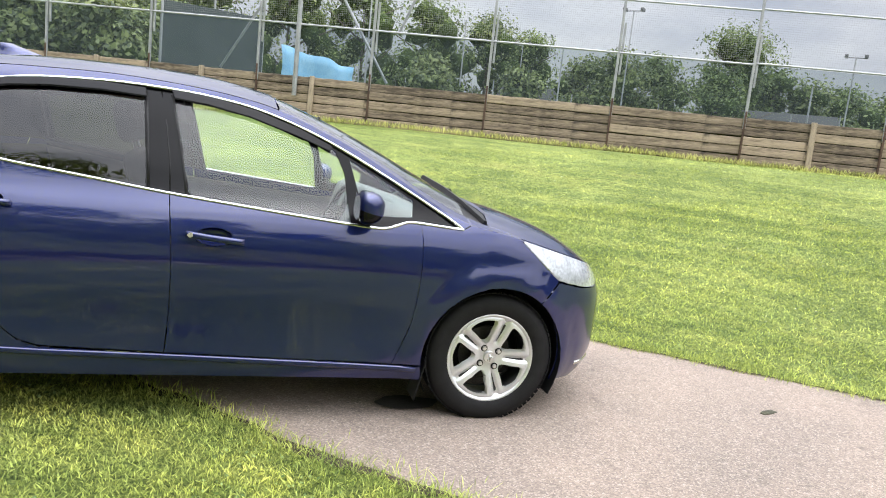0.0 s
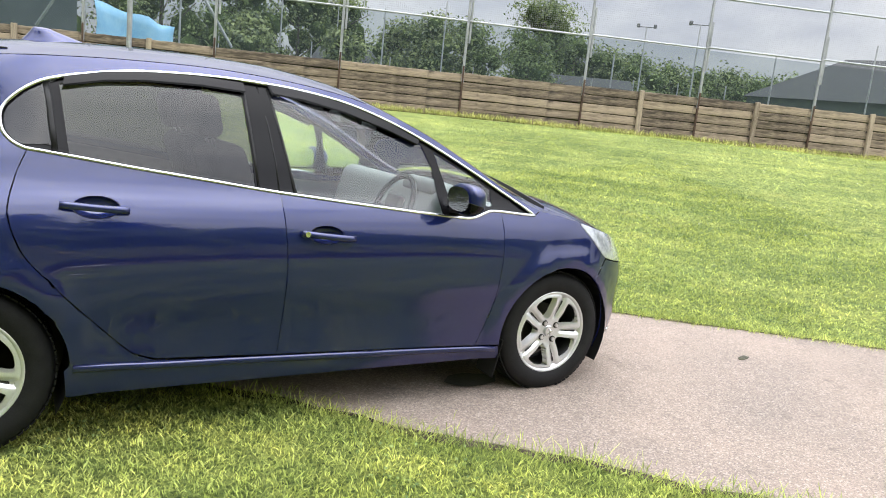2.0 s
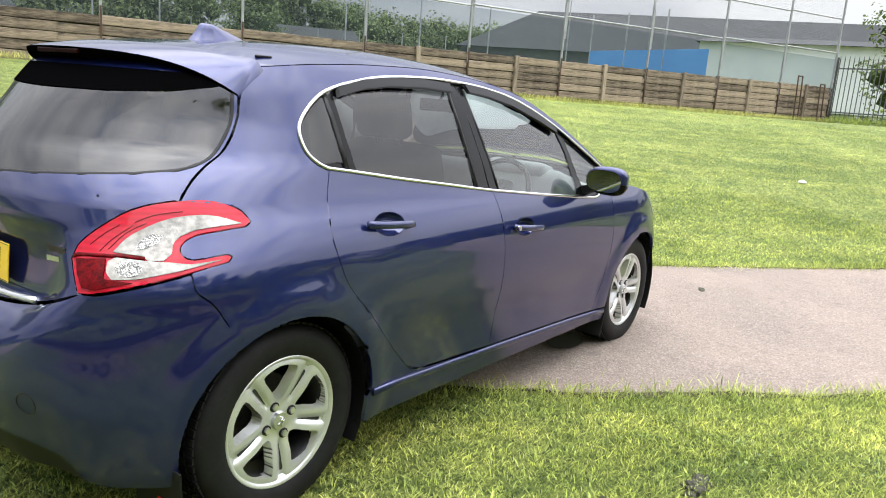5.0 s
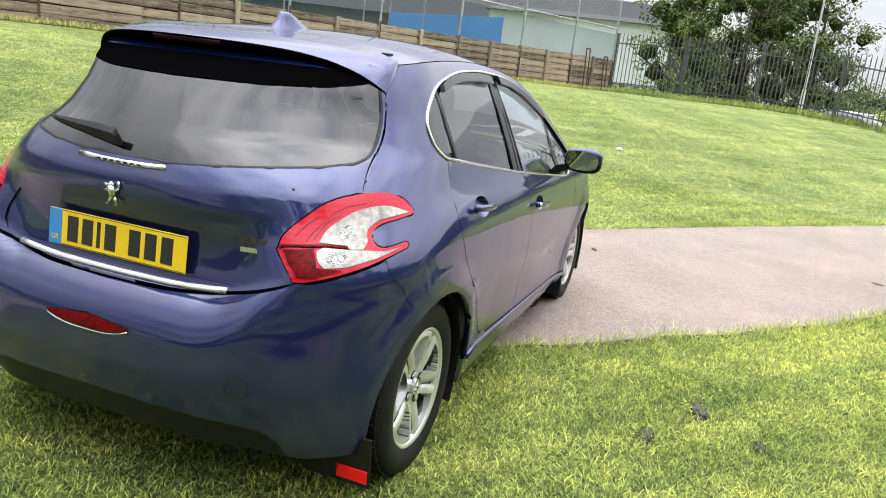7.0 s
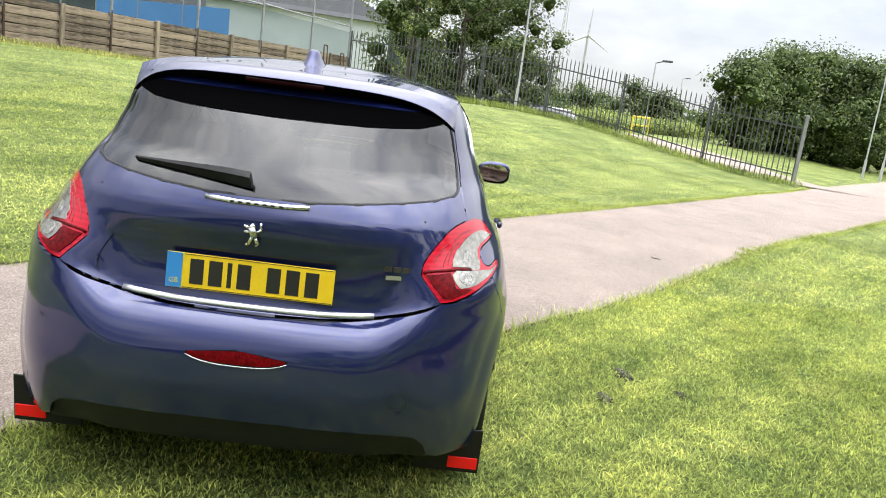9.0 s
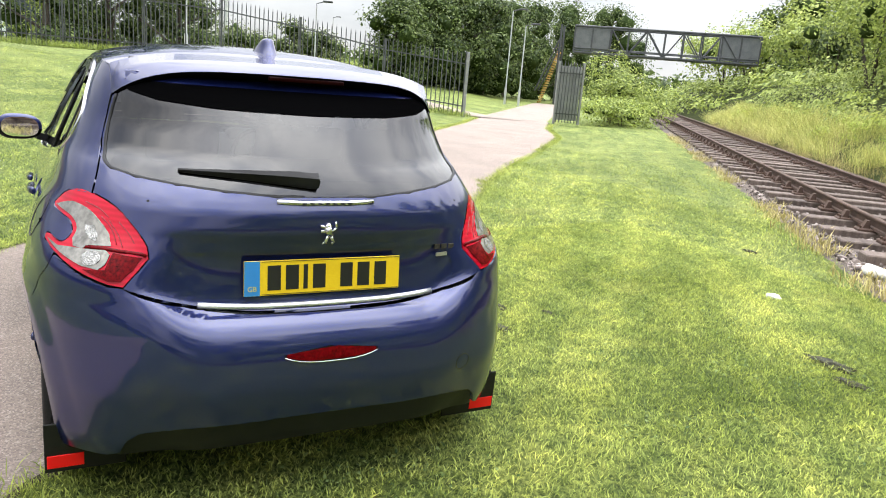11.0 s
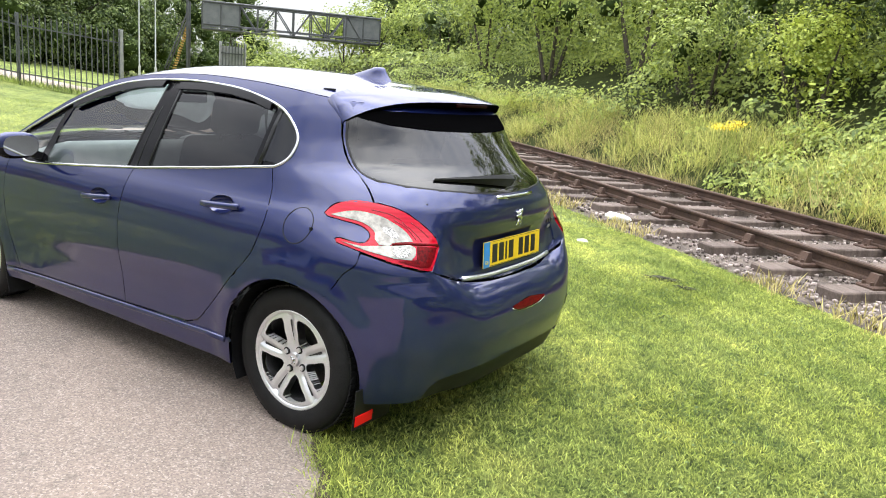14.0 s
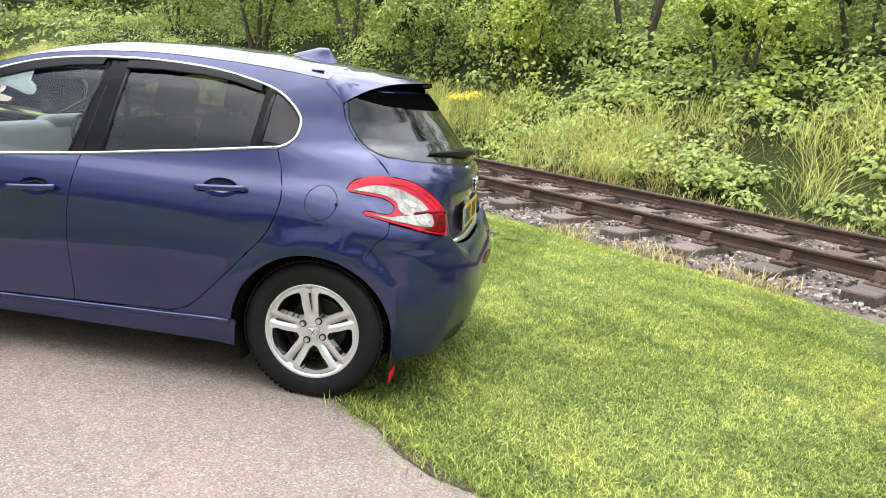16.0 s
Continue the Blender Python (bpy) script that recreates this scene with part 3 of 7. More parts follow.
fence = thing("sports_fence", "tall galvanised mesh fence standing on the timber wall", "fence")
for i, s in enumerate(POSTS):
    z = wall_base(s)
    bm = bmesh.new()
    box(bm, (.06, .06, 6.0 - 2.2), Matrix.Translation(on_wall(s, .03, (6.0 + 2.2) / 2)) @ W_TURN, .006)
    box(bm, (.05, .05, 1.2), Matrix.Translation(on_wall(s + .075, .0, 3.75)) @ W_TURN, .006)
    part("post", bm, M_STEEL, fence)
    bm = bmesh.new()
    box(bm, (.045, .055, 2.6 - z + .1), Matrix.Translation(on_wall(s, .045, (2.6 + z - .1) / 2)) @ W_TURN, .004)
    part("post_foot", bm, M_RAIL, fence)
for z in (3.66, 4.86, 6.0):
    for a, b in zip(POSTS, POSTS[1:]):
        bm = bmesh.new()
        dz = .012 * ((a + b) / 2 + 3) if a > -3 else 0
        rod(bm, on_wall(a, .02, z + dz), on_wall(b, .02, z + dz), .024, 8)
        part("fence_rail", bm, M_STEEL, fence)
verts, faces = [], []


def wire(p, q, t, d):
    k = len(verts)
    verts.extend([p - d * t, p + d * t, q + d * t, q - d * t])
    faces.append((k, k + 1, k + 2, k + 3))


up = Vector((0, 0, 1))
s = POSTS[0]
while s < POSTS[-1]:
    wire(on_wall(s, 0, 3.7), on_wall(s, 0, 6.0), .0016, W_ALONG)
    s += .05
for i in range(47):
    wire(on_wall(POSTS[0], 0, 3.7 + .05 * i), on_wall(POSTS[-1], 0, 3.7 + .05 * i), .0016, up)
tagged(link("mesh", verts, faces, M_MESH, fence, "fine square wire mesh"), kind="stuff")
for a, b in zip(POSTS, POSTS[1:]):
    q = [on_wall(a + .03, .01, wall_top(a) - .04), on_wall(b - .03, .01, wall_top(b) - .04), on_wall(b - .03, .01, 3.66), on_wall(a + .03, .01, 3.66)]
    link("netting", q, [(0, 1, 2, 3)], M_NET, fence, "grey-green wind netting")
for a, b, z0, z1 in ((-12.7, -14.9, 6.0, 2.45), (-12.7, -10.4, 6.0, 2.45), (-9.3, -10.2, 6.0, 3.7)):
    bm = bmesh.new()
    rod(bm, on_wall(a, -.5, z0), on_wall(b, -.5, z1), .035, 8)
    part("brace", bm, M_STEEL, fence)
bm = bmesh.new()
rod(bm, on_wall(-12.6, .12, 1.9), on_wall(-12.6, .12, 6.4), .06, 10)
part("lamp_column", bm, M_STEEL, fence)
# loose posts leaning on the wall's far end
for s, h in ((14.9, 1.55), (16.2, 1.35)):
    hoop = thing("cycle_hoop", "rusty steel hoop standing against the timber wall", "hoop", "hoops by the wall")
    bm = bmesh.new()
    z = wall_base(s)
    for d in (-.12, .12):
        rod(bm, on_wall(s + d, .25, z - .05), on_wall(s + d + .05, .14, z + h), .025, 8)
    rod(bm, on_wall(s - .07, .14, z + h), on_wall(s + .17, .14, z + h), .025, 8)
    part("hoop", bm, M_RAIL, hoop)

# ---------------------------------------------------------------- steel pale fence
pale_fence = thing("palisade_fence", "grey steel palisade fence along the top of the grass", "fence")


def pale_mesh():
    bm = bmesh.new()
    prof = [(-.019, .0), (-.008, .012), (.008, .012), (.019, .0), (.008, .009), (-.008, .009)]
    rows = [[bm.verts.new((px * w, -py, z)) for px, py in prof] for z, w in ((0, 1), (2.24, 1), (2.31, .55), (2.38, .10))]
    for r, s in zip(rows, rows[1:]):
        for j in range(6):
            bm.faces.new((r[j], r[(j + 1) % 6], s[(j + 1) % 6], s[j]))
    ob = part("pale", bm, M_PALE, None)
    me = ob.data
    bpy.data.objects.remove(ob)
    return me


PALE = pale_mesh()


def pale_run(parent, a, b, count):
    a, b = Vector(a), Vector(b)
    turn = math.atan2(b.y - a.y, b.x - a.x)
    for i in range(count):
        p = a.lerp(b, (i + .5) / count)
        share("pale", PALE, Matrix.Translation((p.x, p.y, p.z + .06)) @ Matrix.Rotation(turn, 4, "Z"), parent)
    for h in (.40, 1.98):
        bm = bmesh.new()
        d = Matrix.Translation((a + b) / 2 + Vector((0, 0, h))) @ (b - a).to_track_quat("X", "Z").to_matrix().to_4x4()
        box(bm, ((b - a).length, .04, .045), d @ Matrix.Translation((0, .03, 0)))
        part("fence_rail", bm, M_PALE, parent)


fence_pts = [Vector((x, y, ground_z(x, y))) for x, y in FENCE_LINE]
for p, q in zip(fence_pts, fence_pts[1:]):
    pale_run(pale_fence, p, q, 18)
for p in fence_pts:
    bm = bmesh.new()
    last = p is fence_pts[-1]
    box(bm, (.12, .12, 2.5) if last else (.045, .075, 2.38), Matrix.Translation(p + Vector((.06, 0, 1.19))), .006)
    part("post", bm, M_STEEL if last else M_PALE, pale_fence)
gate = thing("gate_leaf", "open grey steel palisade gate leaf", "gate")
ga, gb = Vector((21.5, -16.75, .02)), Vector((21.25, -17.75, .02))
pale_run(gate, ga, gb, 8)
for p in (ga, gb):
    bm = bmesh.new()
    box(bm, (.08, .08, 2.4), Matrix.Translation(p + Vector((.05, 0, 1.2))), .006)
    part("gate_post", bm, M_STEEL, gate)
bm = bmesh.new()
box(bm, (.9, .012, 2.1), Matrix.Translation((ga + gb) / 2 + Vector((.07, 0, 1.2))) @ Matrix.Rotation(math.atan2(gb.y - ga.y, gb.x - ga.x), 4, "Z"))
part("gate_sheet", bm, M_STEEL, gate, "flat grey steel sheet")

# ---------------------------------------------------------------- railway
T_ALONG, T_OUT = Vector((.768, -.640, 0)), Vector((.640, .768, 0))
T_TURN = Matrix.Rotation(math.atan2(-.640, .768), 4, "Z")
NEAR, FAR = -4.22, -5.725


def on_track(s, o, z):
    return T_ALONG * s + T_OUT * o + Vector((0, 0, z))


verts, faces = [], []
for i in range(241):
    s = -30 + .75 * i
    for o, z in ((-3.30, .012), (-3.6, .052), (-4.9, .062), (-6.2, .062), (-7.0, .070)):
        wob = .22 * noise.noise((s * .6, o, 1)) if o in (-3.25, -7.0) else 0
        verts.append(on_track(s, o + wob, z + .012))
faces = [(i * 5 + j, (i + 1) * 5 + j, (i + 1) * 5 + j + 1, i * 5 + j + 1) for i in range(240) for j in range(4)]
tagged(link("track_bed", verts, faces, M_BALLAST_BED, flat=False), "dirty ballast bed under a railway track", "track bed", kind="structure")
track = thing("railway_track", "single rusty bullhead railway track on timber sleepers", "railway track")
prof = [(-.030, -.072), (.030, -.072), (.034, -.060), (.030, -.040), (.010, -.030), (.010, .030), (.032, .042), (.035, .062), (.028, .072), (-.028, .072), (-.035, .062), (-.032, .042), (-.010, .030), (-.010, -.030), (-.030, -.040), (-.034, -.060)]
for o in (NEAR, FAR):
    bm = bmesh.new()
    path = [on_track(-30, o, .232), on_track(0, o, .232), on_track(30, o, .232), on_track(90, o, .232), on_track(150, o, .232)]
    sweep(bm, path, prof, [(0, 0, 1)] * 5)
    part("rail", bm, M_RAIL, track, "rusty brown rail")
bm = bmesh.new()
box(bm, (.25, 2.62, .13), None, .012)
sl = part("sleeper", bm, M_SLEEPER, None)
sleeper_mesh = sl.data
bpy.data.objects.remove(sl)
bm = bmesh.new()
box(bm, (.19, .36, .045), Matrix.Translation((0, 0, .0)), .012)
for y, h in ((.085, .11), (-.075, .085)):
    made = [bm.verts.new(c) for c in ((-.055, y - .035, .02), (.055, y - .035, .02), (.055, y + .045 * (1 if y > 0 else -1) + .0, .02), (-.055, y + .045 * (1 if y > 0 else -1), .02))]
    top = [bm.verts.new(c) for c in ((-.045, y - .028, h), (.045, y - .028, h), (.045, y + .008, h), (-.045, y + .008, h))]
    bm.faces.new(top)
    for i in range(4):
        bm.faces.new((made[i], made[(i + 1) % 4], top[(i + 1) % 4], top[i]))
for y in (.15, -.15):
    rod(bm, (.04, y, .02), (.04, y, .05), .016, 6)
    rod(bm, (-.04, y, .02), (-.04, y, .05), .016, 6)
ch = part("chair", bm, M_RAIL, None)
chair_mesh = ch.data
bpy.data.objects.remove(ch)
s, k = -16.4, 0
while s < 75:
    share("sleeper", sleeper_mesh, Matrix.Translation(on_track(s, (NEAR + FAR) / 2, .078 + .01 * math.sin(k * 2.3))) @ T_TURN @ Matrix.Rotation(.02 * math.sin(k * 1.7), 4, "Z"), track)
    if s < 45:
        for o, flip in ((NEAR, 0), (FAR, math.pi)):
            share("chair", chair_mesh, Matrix.Translation(on_track(s, o, .152)) @ T_TURN @ Matrix.Rotation(flip, 4, "Z"), track)
    s, k = s + .76, k + 1
# loose stones between the sleepers
n = 16500
ss, oo = rng.uniform(-9, 1, n) ** 1 * 1.0, rng.uniform(-6.9, -3.45, n)
ss = rng.uniform(-8, 20, n) * rng.uniform(.35, 1, n)
base = np.array([on_track(a, b, .062) for a, b in zip(ss, oo)]) + np.stack([0 * ss, 0 * ss, rng.uniform(-.008, .022, n)], 1)
cube = np.array([(-1, -1, -1), (1, -1, -1), (1, 1, -1), (-1, 1, -1), (-1, -1, 1), (1, -1, 1), (1, 1, 1), (-1, 1, 1)], float)
sz = rng.uniform(.006, .019, (n, 1, 1))
v = base[:, None] + cube[None] * rng.uniform(.55, 1.15, (n, 8, 3)) * sz
ang = rng.uniform(0, 6.28, n)
dx, dy = v[..., 0] - base[:, None, 0], v[..., 1] - base[:, None, 1]
v[..., 0], v[..., 1] = base[:, None, 0] + dx * np.cos(ang)[:, None] - dy * np.sin(ang)[:, None], base[:, None, 1] + dx * np.sin(ang)[:, None] + dy * np.cos(ang)[:, None]
quads = np.array([(0, 3, 2, 1), (4, 5, 6, 7), (0, 1, 5, 4), (1, 2, 6, 5), (2, 3, 7, 6), (3, 0, 4, 7)])
quick("ballast", v.reshape(-1, 3), (np.arange(n)[:, None, None] * 8 + quads[None]).reshape(-1, 4), M_STONE, None, "loose grey ballast stones between the sleepers", "ballast", "stuff")

# ---------------------------------------------------------------- footbridge and far things
B_LEFT, B_RIGHT = Vector((49.4, -38.1, 0)), Vector((39.8, -48.9, 0))
bridge = thing("footbridge", "grey steel truss footbridge over the railway", "footbridge")
b_dir = (B_RIGHT - B_LEFT).normalized()
b_out = Vector((-b_dir.y, b_dir.x, 0))
LOW, HIGH, BAYS = 4.40, 6.50, 10
span = (B_RIGHT - B_LEFT).length
for d in (-.9, .9):
    for z in (LOW, HIGH, LOW + .35):
        bm = bmesh.new()
        rod(bm, B_LEFT + b_out * d + up * z, B_RIGHT + b_out * d + up * z, .09 if z != LOW + .35 else .05, 6)
        part("chord", bm, M_DARK_STEEL, bridge)
    for i in range(BAYS + 1):
        p = B_LEFT.lerp(B_RIGHT, i / BAYS) + b_out * d
        bm = bmesh.new()
        rod(bm, p + up * LOW, p + up * HIGH, .06, 6)
        part("upright", bm, M_DARK_STEEL, bridge)
        if 2 <= i < BAYS - 1:
            q = B_LEFT.lerp(B_RIGHT, (i + 1) / BAYS) + b_out * d
            bm = bmesh.new()
            rod(bm, *((p + up * LOW, q + up * HIGH) if i % 2 else (p + up * HIGH, q + up * LOW)), .05, 6)
            part("diagonal", bm, M_DARK_STEEL, bridge)
bm = bmesh.new()
deck = Matrix.Translation((B_LEFT + B_RIGHT) / 2 + up * LOW) @ b_dir.to_track_quat("X", "Z").to_matrix().to_4x4()
box(bm, (span, 1.9, .16), deck)
part("deck", bm, M_DARK_STEEL, bridge)
M_SHEET = material("grey_mesh_panel", (.10, .11, .115), (.20, .21, .215), 2, 30, .7, .2, .2)
for i in (0, 1, 8, 9):
    p = B_LEFT.lerp(B_RIGHT, (i + .5) / BAYS)
    for d in (-.86, .86):
        bm = bmesh.new()
        box(bm, (span / BAYS - .1, .03, 1.75), Matrix.Translation(p + b_out * d + up * (LOW + 1.1)) @ b_dir.to_track_quat("X", "Z").to_matrix().to_4x4())
        part("mesh_panel", bm, M_SHEET, bridge)
stairs = thing("bridge_stairs", "ochre timber stairway at the end of the footbridge", "stairs")
for i in range(22):
    bm = bmesh.new()
    box(bm, (.10, 2.2, .12), Matrix.Translation(B_LEFT + b_out * 0 - b_dir * (1.2 + .06 * i) + up * (LOW - .1 - .2 * i)) @ b_dir.to_track_quat("X", "Z").to_matrix().to_4x4(), .01)
    part("step", bm, M_YELLOW_STEP, stairs)
for d in (-1.15, 1.15):
    bm = bmesh.new()
    rod(bm, B_LEFT + b_out * d - b_dir * 1.1, B_LEFT + b_out * d - b_dir * 1.1 + up * HIGH, .10, 6)
    part("stair_post", bm, M_DARK_STEEL, stairs)
    bm = bmesh.new()
    rod(bm, B_LEFT + b_out * d - b_dir * 1.1 + up * (LOW + 1.1), B_LEFT + b_out * d - b_dir * 2.8 + up * 1.0, .06, 6)
    part("stair_rail", bm, M_DARK_STEEL, stairs)


def lamp_post(x, y, top, head=1, label="tall pale street lamp post beyond the fence"):
    z = ground_z(x, y)
    ob = thing("street_lamp", label, "street lamp", "street lamps")
    bm = bmesh.new()
    rod(bm, (x, y, z - .1), (x, y, z + 1.1), .075, 10)
    rod(bm, (x, y, z + 1.1), (x, y, top), .045, 10, .035)
    part("pole", bm, M_LAMP_POLE, ob)
    bm = bmesh.new()
    rod(bm, (x, y, top), (x - .25 * head, y - .35 * head, top + .12), .03, 6)
    box(bm, (.55, .26, .11), Matrix.Translation((x - .35 * head, y - .55 * head, top + .14)) @ Matrix.Rotation(.95, 4, "Z"), .03)
    part("lamp_head", bm, M_DARK_STEEL, ob)
    return ob


lamp_post(29.6, -4.05, 6.1)
lamp_post(40.6, -12.9, 5.0)
lamp_post(40.8, -26.4, 6.1)
lamp_post(40.0, -27.0, 5.2)
lamp_post(74, 1.5, 7.2)
lamp_post(88, -30, 7.5)
# masts of the courts
for az, r, el, h in ((59.9, 50, 10.4, 1), (45.1, 55, 8.0, 1), (41.3, 48, 8.4, 1), (64.4, 44, 7.6, 0), (72.0, 46, 8.8, 0), (79.0, 40, 9.5, 0), (54.9, 60, 6.8, 0), (36.0, 50, 6.6, 0), (30.0, 52, 7.6, 0), (68.0, 60, 7.4, 1), (47.0, 45, 6.0, 0), (90.0, 34, 8.6, 0), (100.0, 36, 8, 0)):
    x, y = math.cos(radians(az)) * r, -3 + math.sin(radians(az)) * r
    top = 1.25 + r * math.tan(radians(el))
    mast = thing("court_mast", "slim grey mast beside the sports courts", "mast", "masts of the courts")
    bm = bmesh.new()
    rod(bm, (x, y, 2.3), (x, y, top), .055, 8, .04)
    part("pole", bm, M_STEEL, mast)
    if h:
        for d in (-.5, .5):
            bm = bmesh.new()
            rod(bm, (x, y, top), (x + d * .7, y - d * .7, top), .03, 6)
            box(bm, (.45, .22, .22), Matrix.Translation((x + d * .8, y - d * .8, top + .08)) @ Matrix.Rotation(.8, 4, "Z"), .03)
            part("floodlight", bm, M_DARK_STEEL, mast)
# far fence of the court, screens and hoardings
for k, (a, b, z0, z1, mat, nm, lab) in enumerate((((38.9, 18.1), (35.4, 10.0), 3.05, 4.40, M_BLUE, "hoarding", "plain bright blue hoarding on the court fence"),
                                                   ((38.6, 45.5), (46, 30), 2.35, 3.6, M_SCREEN, "wind_screen", "dark wind screen on the far court fence"),
                                                   ((26, 50), (38.6, 45.5), 2.35, 3.5, M_TEAL, "wind_screen", "teal wind screen on the far court fence"),
                                                   ((5.5, 47), (26, 50), 2.35, 3.7, M_TEAL, "wind_screen", "teal wind screen on the far court fence"),
                                                   ((-1.0, 19.5), (1.9, 20.6), 2.35, 4.3, M_SCREEN, "wind_screen", "dark wind screen beside the court"),
                                                   ((-22, 30), (5.5, 47), 2.35, 4.0, M_SCREEN, "wind_screen", "dark wind screen on the far court fence"))):
    ob = thing(nm, lab, nm.replace("_", " "))
    p, q = Vector((*a, 0)), Vector((*b, 0))
    n = max(1, round((q - p).length / 3.5))
    for i in range(n):
        c, d = p.lerp(q, i / n), p.lerp(q, (i + 1) / n)
        bm = bmesh.new()
        box(bm, ((d - c).length - .03, .03, z1 - z0), Matrix.Translation((c + d) / 2 + up * (z0 + z1) / 2) @ (d - c).to_track_quat("X", "Z").to_matrix().to_4x4(), .004)
        part("panel", bm, mat, ob)
        bm = bmesh.new()
        rod(bm, (c.x, c.y, 2.2), (c.x, c.y, z1 + 2.0), .045, 6)
        part("post", bm, M_STEEL, ob)
verts, faces = [], []
for i in range(13):
    s = i / 12
    for j in range(5):
        t = j / 4
        p = Vector((2.55, 23.0, 0)).lerp(Vector((5.7, 26.6, 0)), s)
        verts.append(p + Vector((.10 * math.sin(9 * s + 3 * t), .06 * math.cos(7 * s), 2.40 + (1.42 - .25 * s + .05 * math.sin(14 * s)) * t)))
faces = [(i * 5 + j, (i + 1) * 5 + j, (i + 1) * 5 + j + 1, i * 5 + j + 1) for i in range(12) for j in range(4)]
tarp = thing("tarpaulin", "faded light blue tarpaulin hung on the court fence", "tarpaulin")
link("sheet", verts, faces, M_TARP, tarp, flat=False)
sol = tarp.children[0].modifiers.new("thickness", "SOLIDIFY")
sol.thickness = .01


def house(label, x, y, turn, size, eaves, ridge, z, wall_mat, windows, name="building", hip=.04):
    """A block with a pitched roof and rows of windows set into its front."""
    ob = thing(name, label, "building", m=Matrix.Translation((x, y, z)) @ Matrix.Rotation(radians(turn), 4, "Z"))
    w, d = size
    bm = bmesh.new()
    box(bm, (w, d, eaves), Matrix.Translation((0, 0, eaves / 2)))
    part("wall", bm, wall_mat, ob)
    bm = bmesh.new()
    pts = [(-w / 2 - .3, -d / 2 - .4, eaves - .05), (w / 2 + .3, -d / 2 - .4, eaves - .05), (w / 2 + .3, d / 2 + .4, eaves - .05), (-w / 2 - .3, d / 2 + .4, eaves - .05), (-w / 2 - .3 + w * hip, 0, ridge), (w / 2 + .3 - w * hip, 0, ridge)]
    v = [bm.verts.new(p) for p in pts]
    for f in ((0, 1, 5, 4), (2, 3, 4, 5), (1, 2, 5), (3, 0, 4), (3, 2, 1, 0)):
        bm.faces.new([v[i] for i in f])
    part("roof", bm, M_ROOF, ob)
    for i in range(windows):
        wx = -w / 2 + w * (i + .5) / windows
        win = new("window")
        win.parent = ob
        win.matrix_basis = Matrix.Translation((wx, -d / 2 - .02, eaves * .62))
        bm = bmesh.new()
        box(bm, (1.3, .10, 1.1), None, .02)
        part("frame", bm, M_WHITE, win)
        bm = bmesh.new()
        box(bm, (1.1, .06, .9), Matrix.Translation((0, -.03, 0)))
        part("pane", bm, M_DARK_STEEL, win)
    return ob


house("large dark hall with a low hipped sheet roof", 71, 23, 109, (42, 18), 3.6, 7.9, 2.3, M_SCREEN, 6, "sports_hall", .13)
house("small white gabled building beyond the courts", 41, 45.5, 140, (9, 7), 2.2, 3.5, 2.3, M_RENDER, 2)
house("small white gabled building among the trees", 28, 60, 150, (8, 6), 2.6, 4.2, 2.3, M_RENDER, 2)
house("pale flat-fronted building behind the court fence", 57, 10.5, 100, (13, 9), 4.3, 5.0, 2.0, M_RENDER, 4)
house("long low pale building far across the car park", 150, -25, 80, (36, 10), 4.5, 5.0, 0, M_RENDER, 9)

# car park behind the pale fence
verts, faces = [], []
for i in range(23):
    y = 2 - .8 * i
    for k in range(16):
        x = -past_fence(0, y) + 1.6 + .75 * k
        verts.append((x, y, ground_z(x, y) + .035))
faces = [(i * 16 + k, (i + 1) * 16 + k, (i + 1) * 16 + k + 1, i * 16 + k + 1) for i in range(22) for k in range(15)]
tagged(link("car_park", verts, faces, M_TARMAC, flat=False), "grey tarmac car park road behind the fence", "car park", kind="structure")
barrier = thing("barrier", "small yellow hoop barrier by the car park", "barrier")
bm = bmesh.new()
bz = ground_z(38.6, -11.6)
for d in (0, .9):
    rod(bm, (38.6 - d * .3, -11.6 - d, bz - .1), (38.6 - d * .3, -11.6 - d, bz + .95), .05, 8)
rod(bm, (38.6, -11.6, bz + .95), (38.33, -12.5, bz + .95), .05, 8)
rod(bm, (38.6, -11.6, bz + .5), (38.33, -12.5, bz + .5), .04, 8)
part("hoop", bm, M_YELLOW_RAIL, barrier)
# wind turbine and lattice mast on the skyline
turbine = thing("wind_turbine", "small three-bladed white wind turbine on the skyline", "wind turbine")
tx, ty = 190 * math.cos(radians(-11.1)), 190 * math.sin(radians(-11.1))
bm = bmesh.new()
rod(bm, (tx, ty, 0), (tx, ty, 21.2), .55, 12, .28)
part("tower", bm, M_LAMP_POLE, turbine)
bm = bmesh.new()
rod(bm, (tx + 1.2, ty, 21.4), (tx - 1.4, ty + .2, 21.4), .5, 10, .3)
part("nacelle", bm, M_LAMP_POLE, turbine)
for a in (92, 212, 332):
    bm = bmesh.new()
    c = Vector((tx - 1.3, ty + .2, 21.4))
    d = Vector((math.sin(radians(11)) * 0, math.cos(radians(a)), math.sin(radians(a))))
    rod(bm, c, c + d * 6.4, .28, 6, .05)
    part("blade", bm, M_LAMP_POLE, turbine)
mast = thing("lattice_mast", "slim pale lattice mast on the skyline", "mast")
mx, my = 230 * math.cos(radians(-9.2)), 230 * math.sin(radians(-9.2))
for k in range(3):
    a = 2.1 * k
    bm = bmesh.new()
    rod(bm, (mx + 1.6 * math.cos(a), my + 1.6 * math.sin(a), 0), (mx + .3 * math.cos(a), my + .3 * math.sin(a), 40), .10, 5)
    part("leg", bm, M_LAMP_POLE, mast)
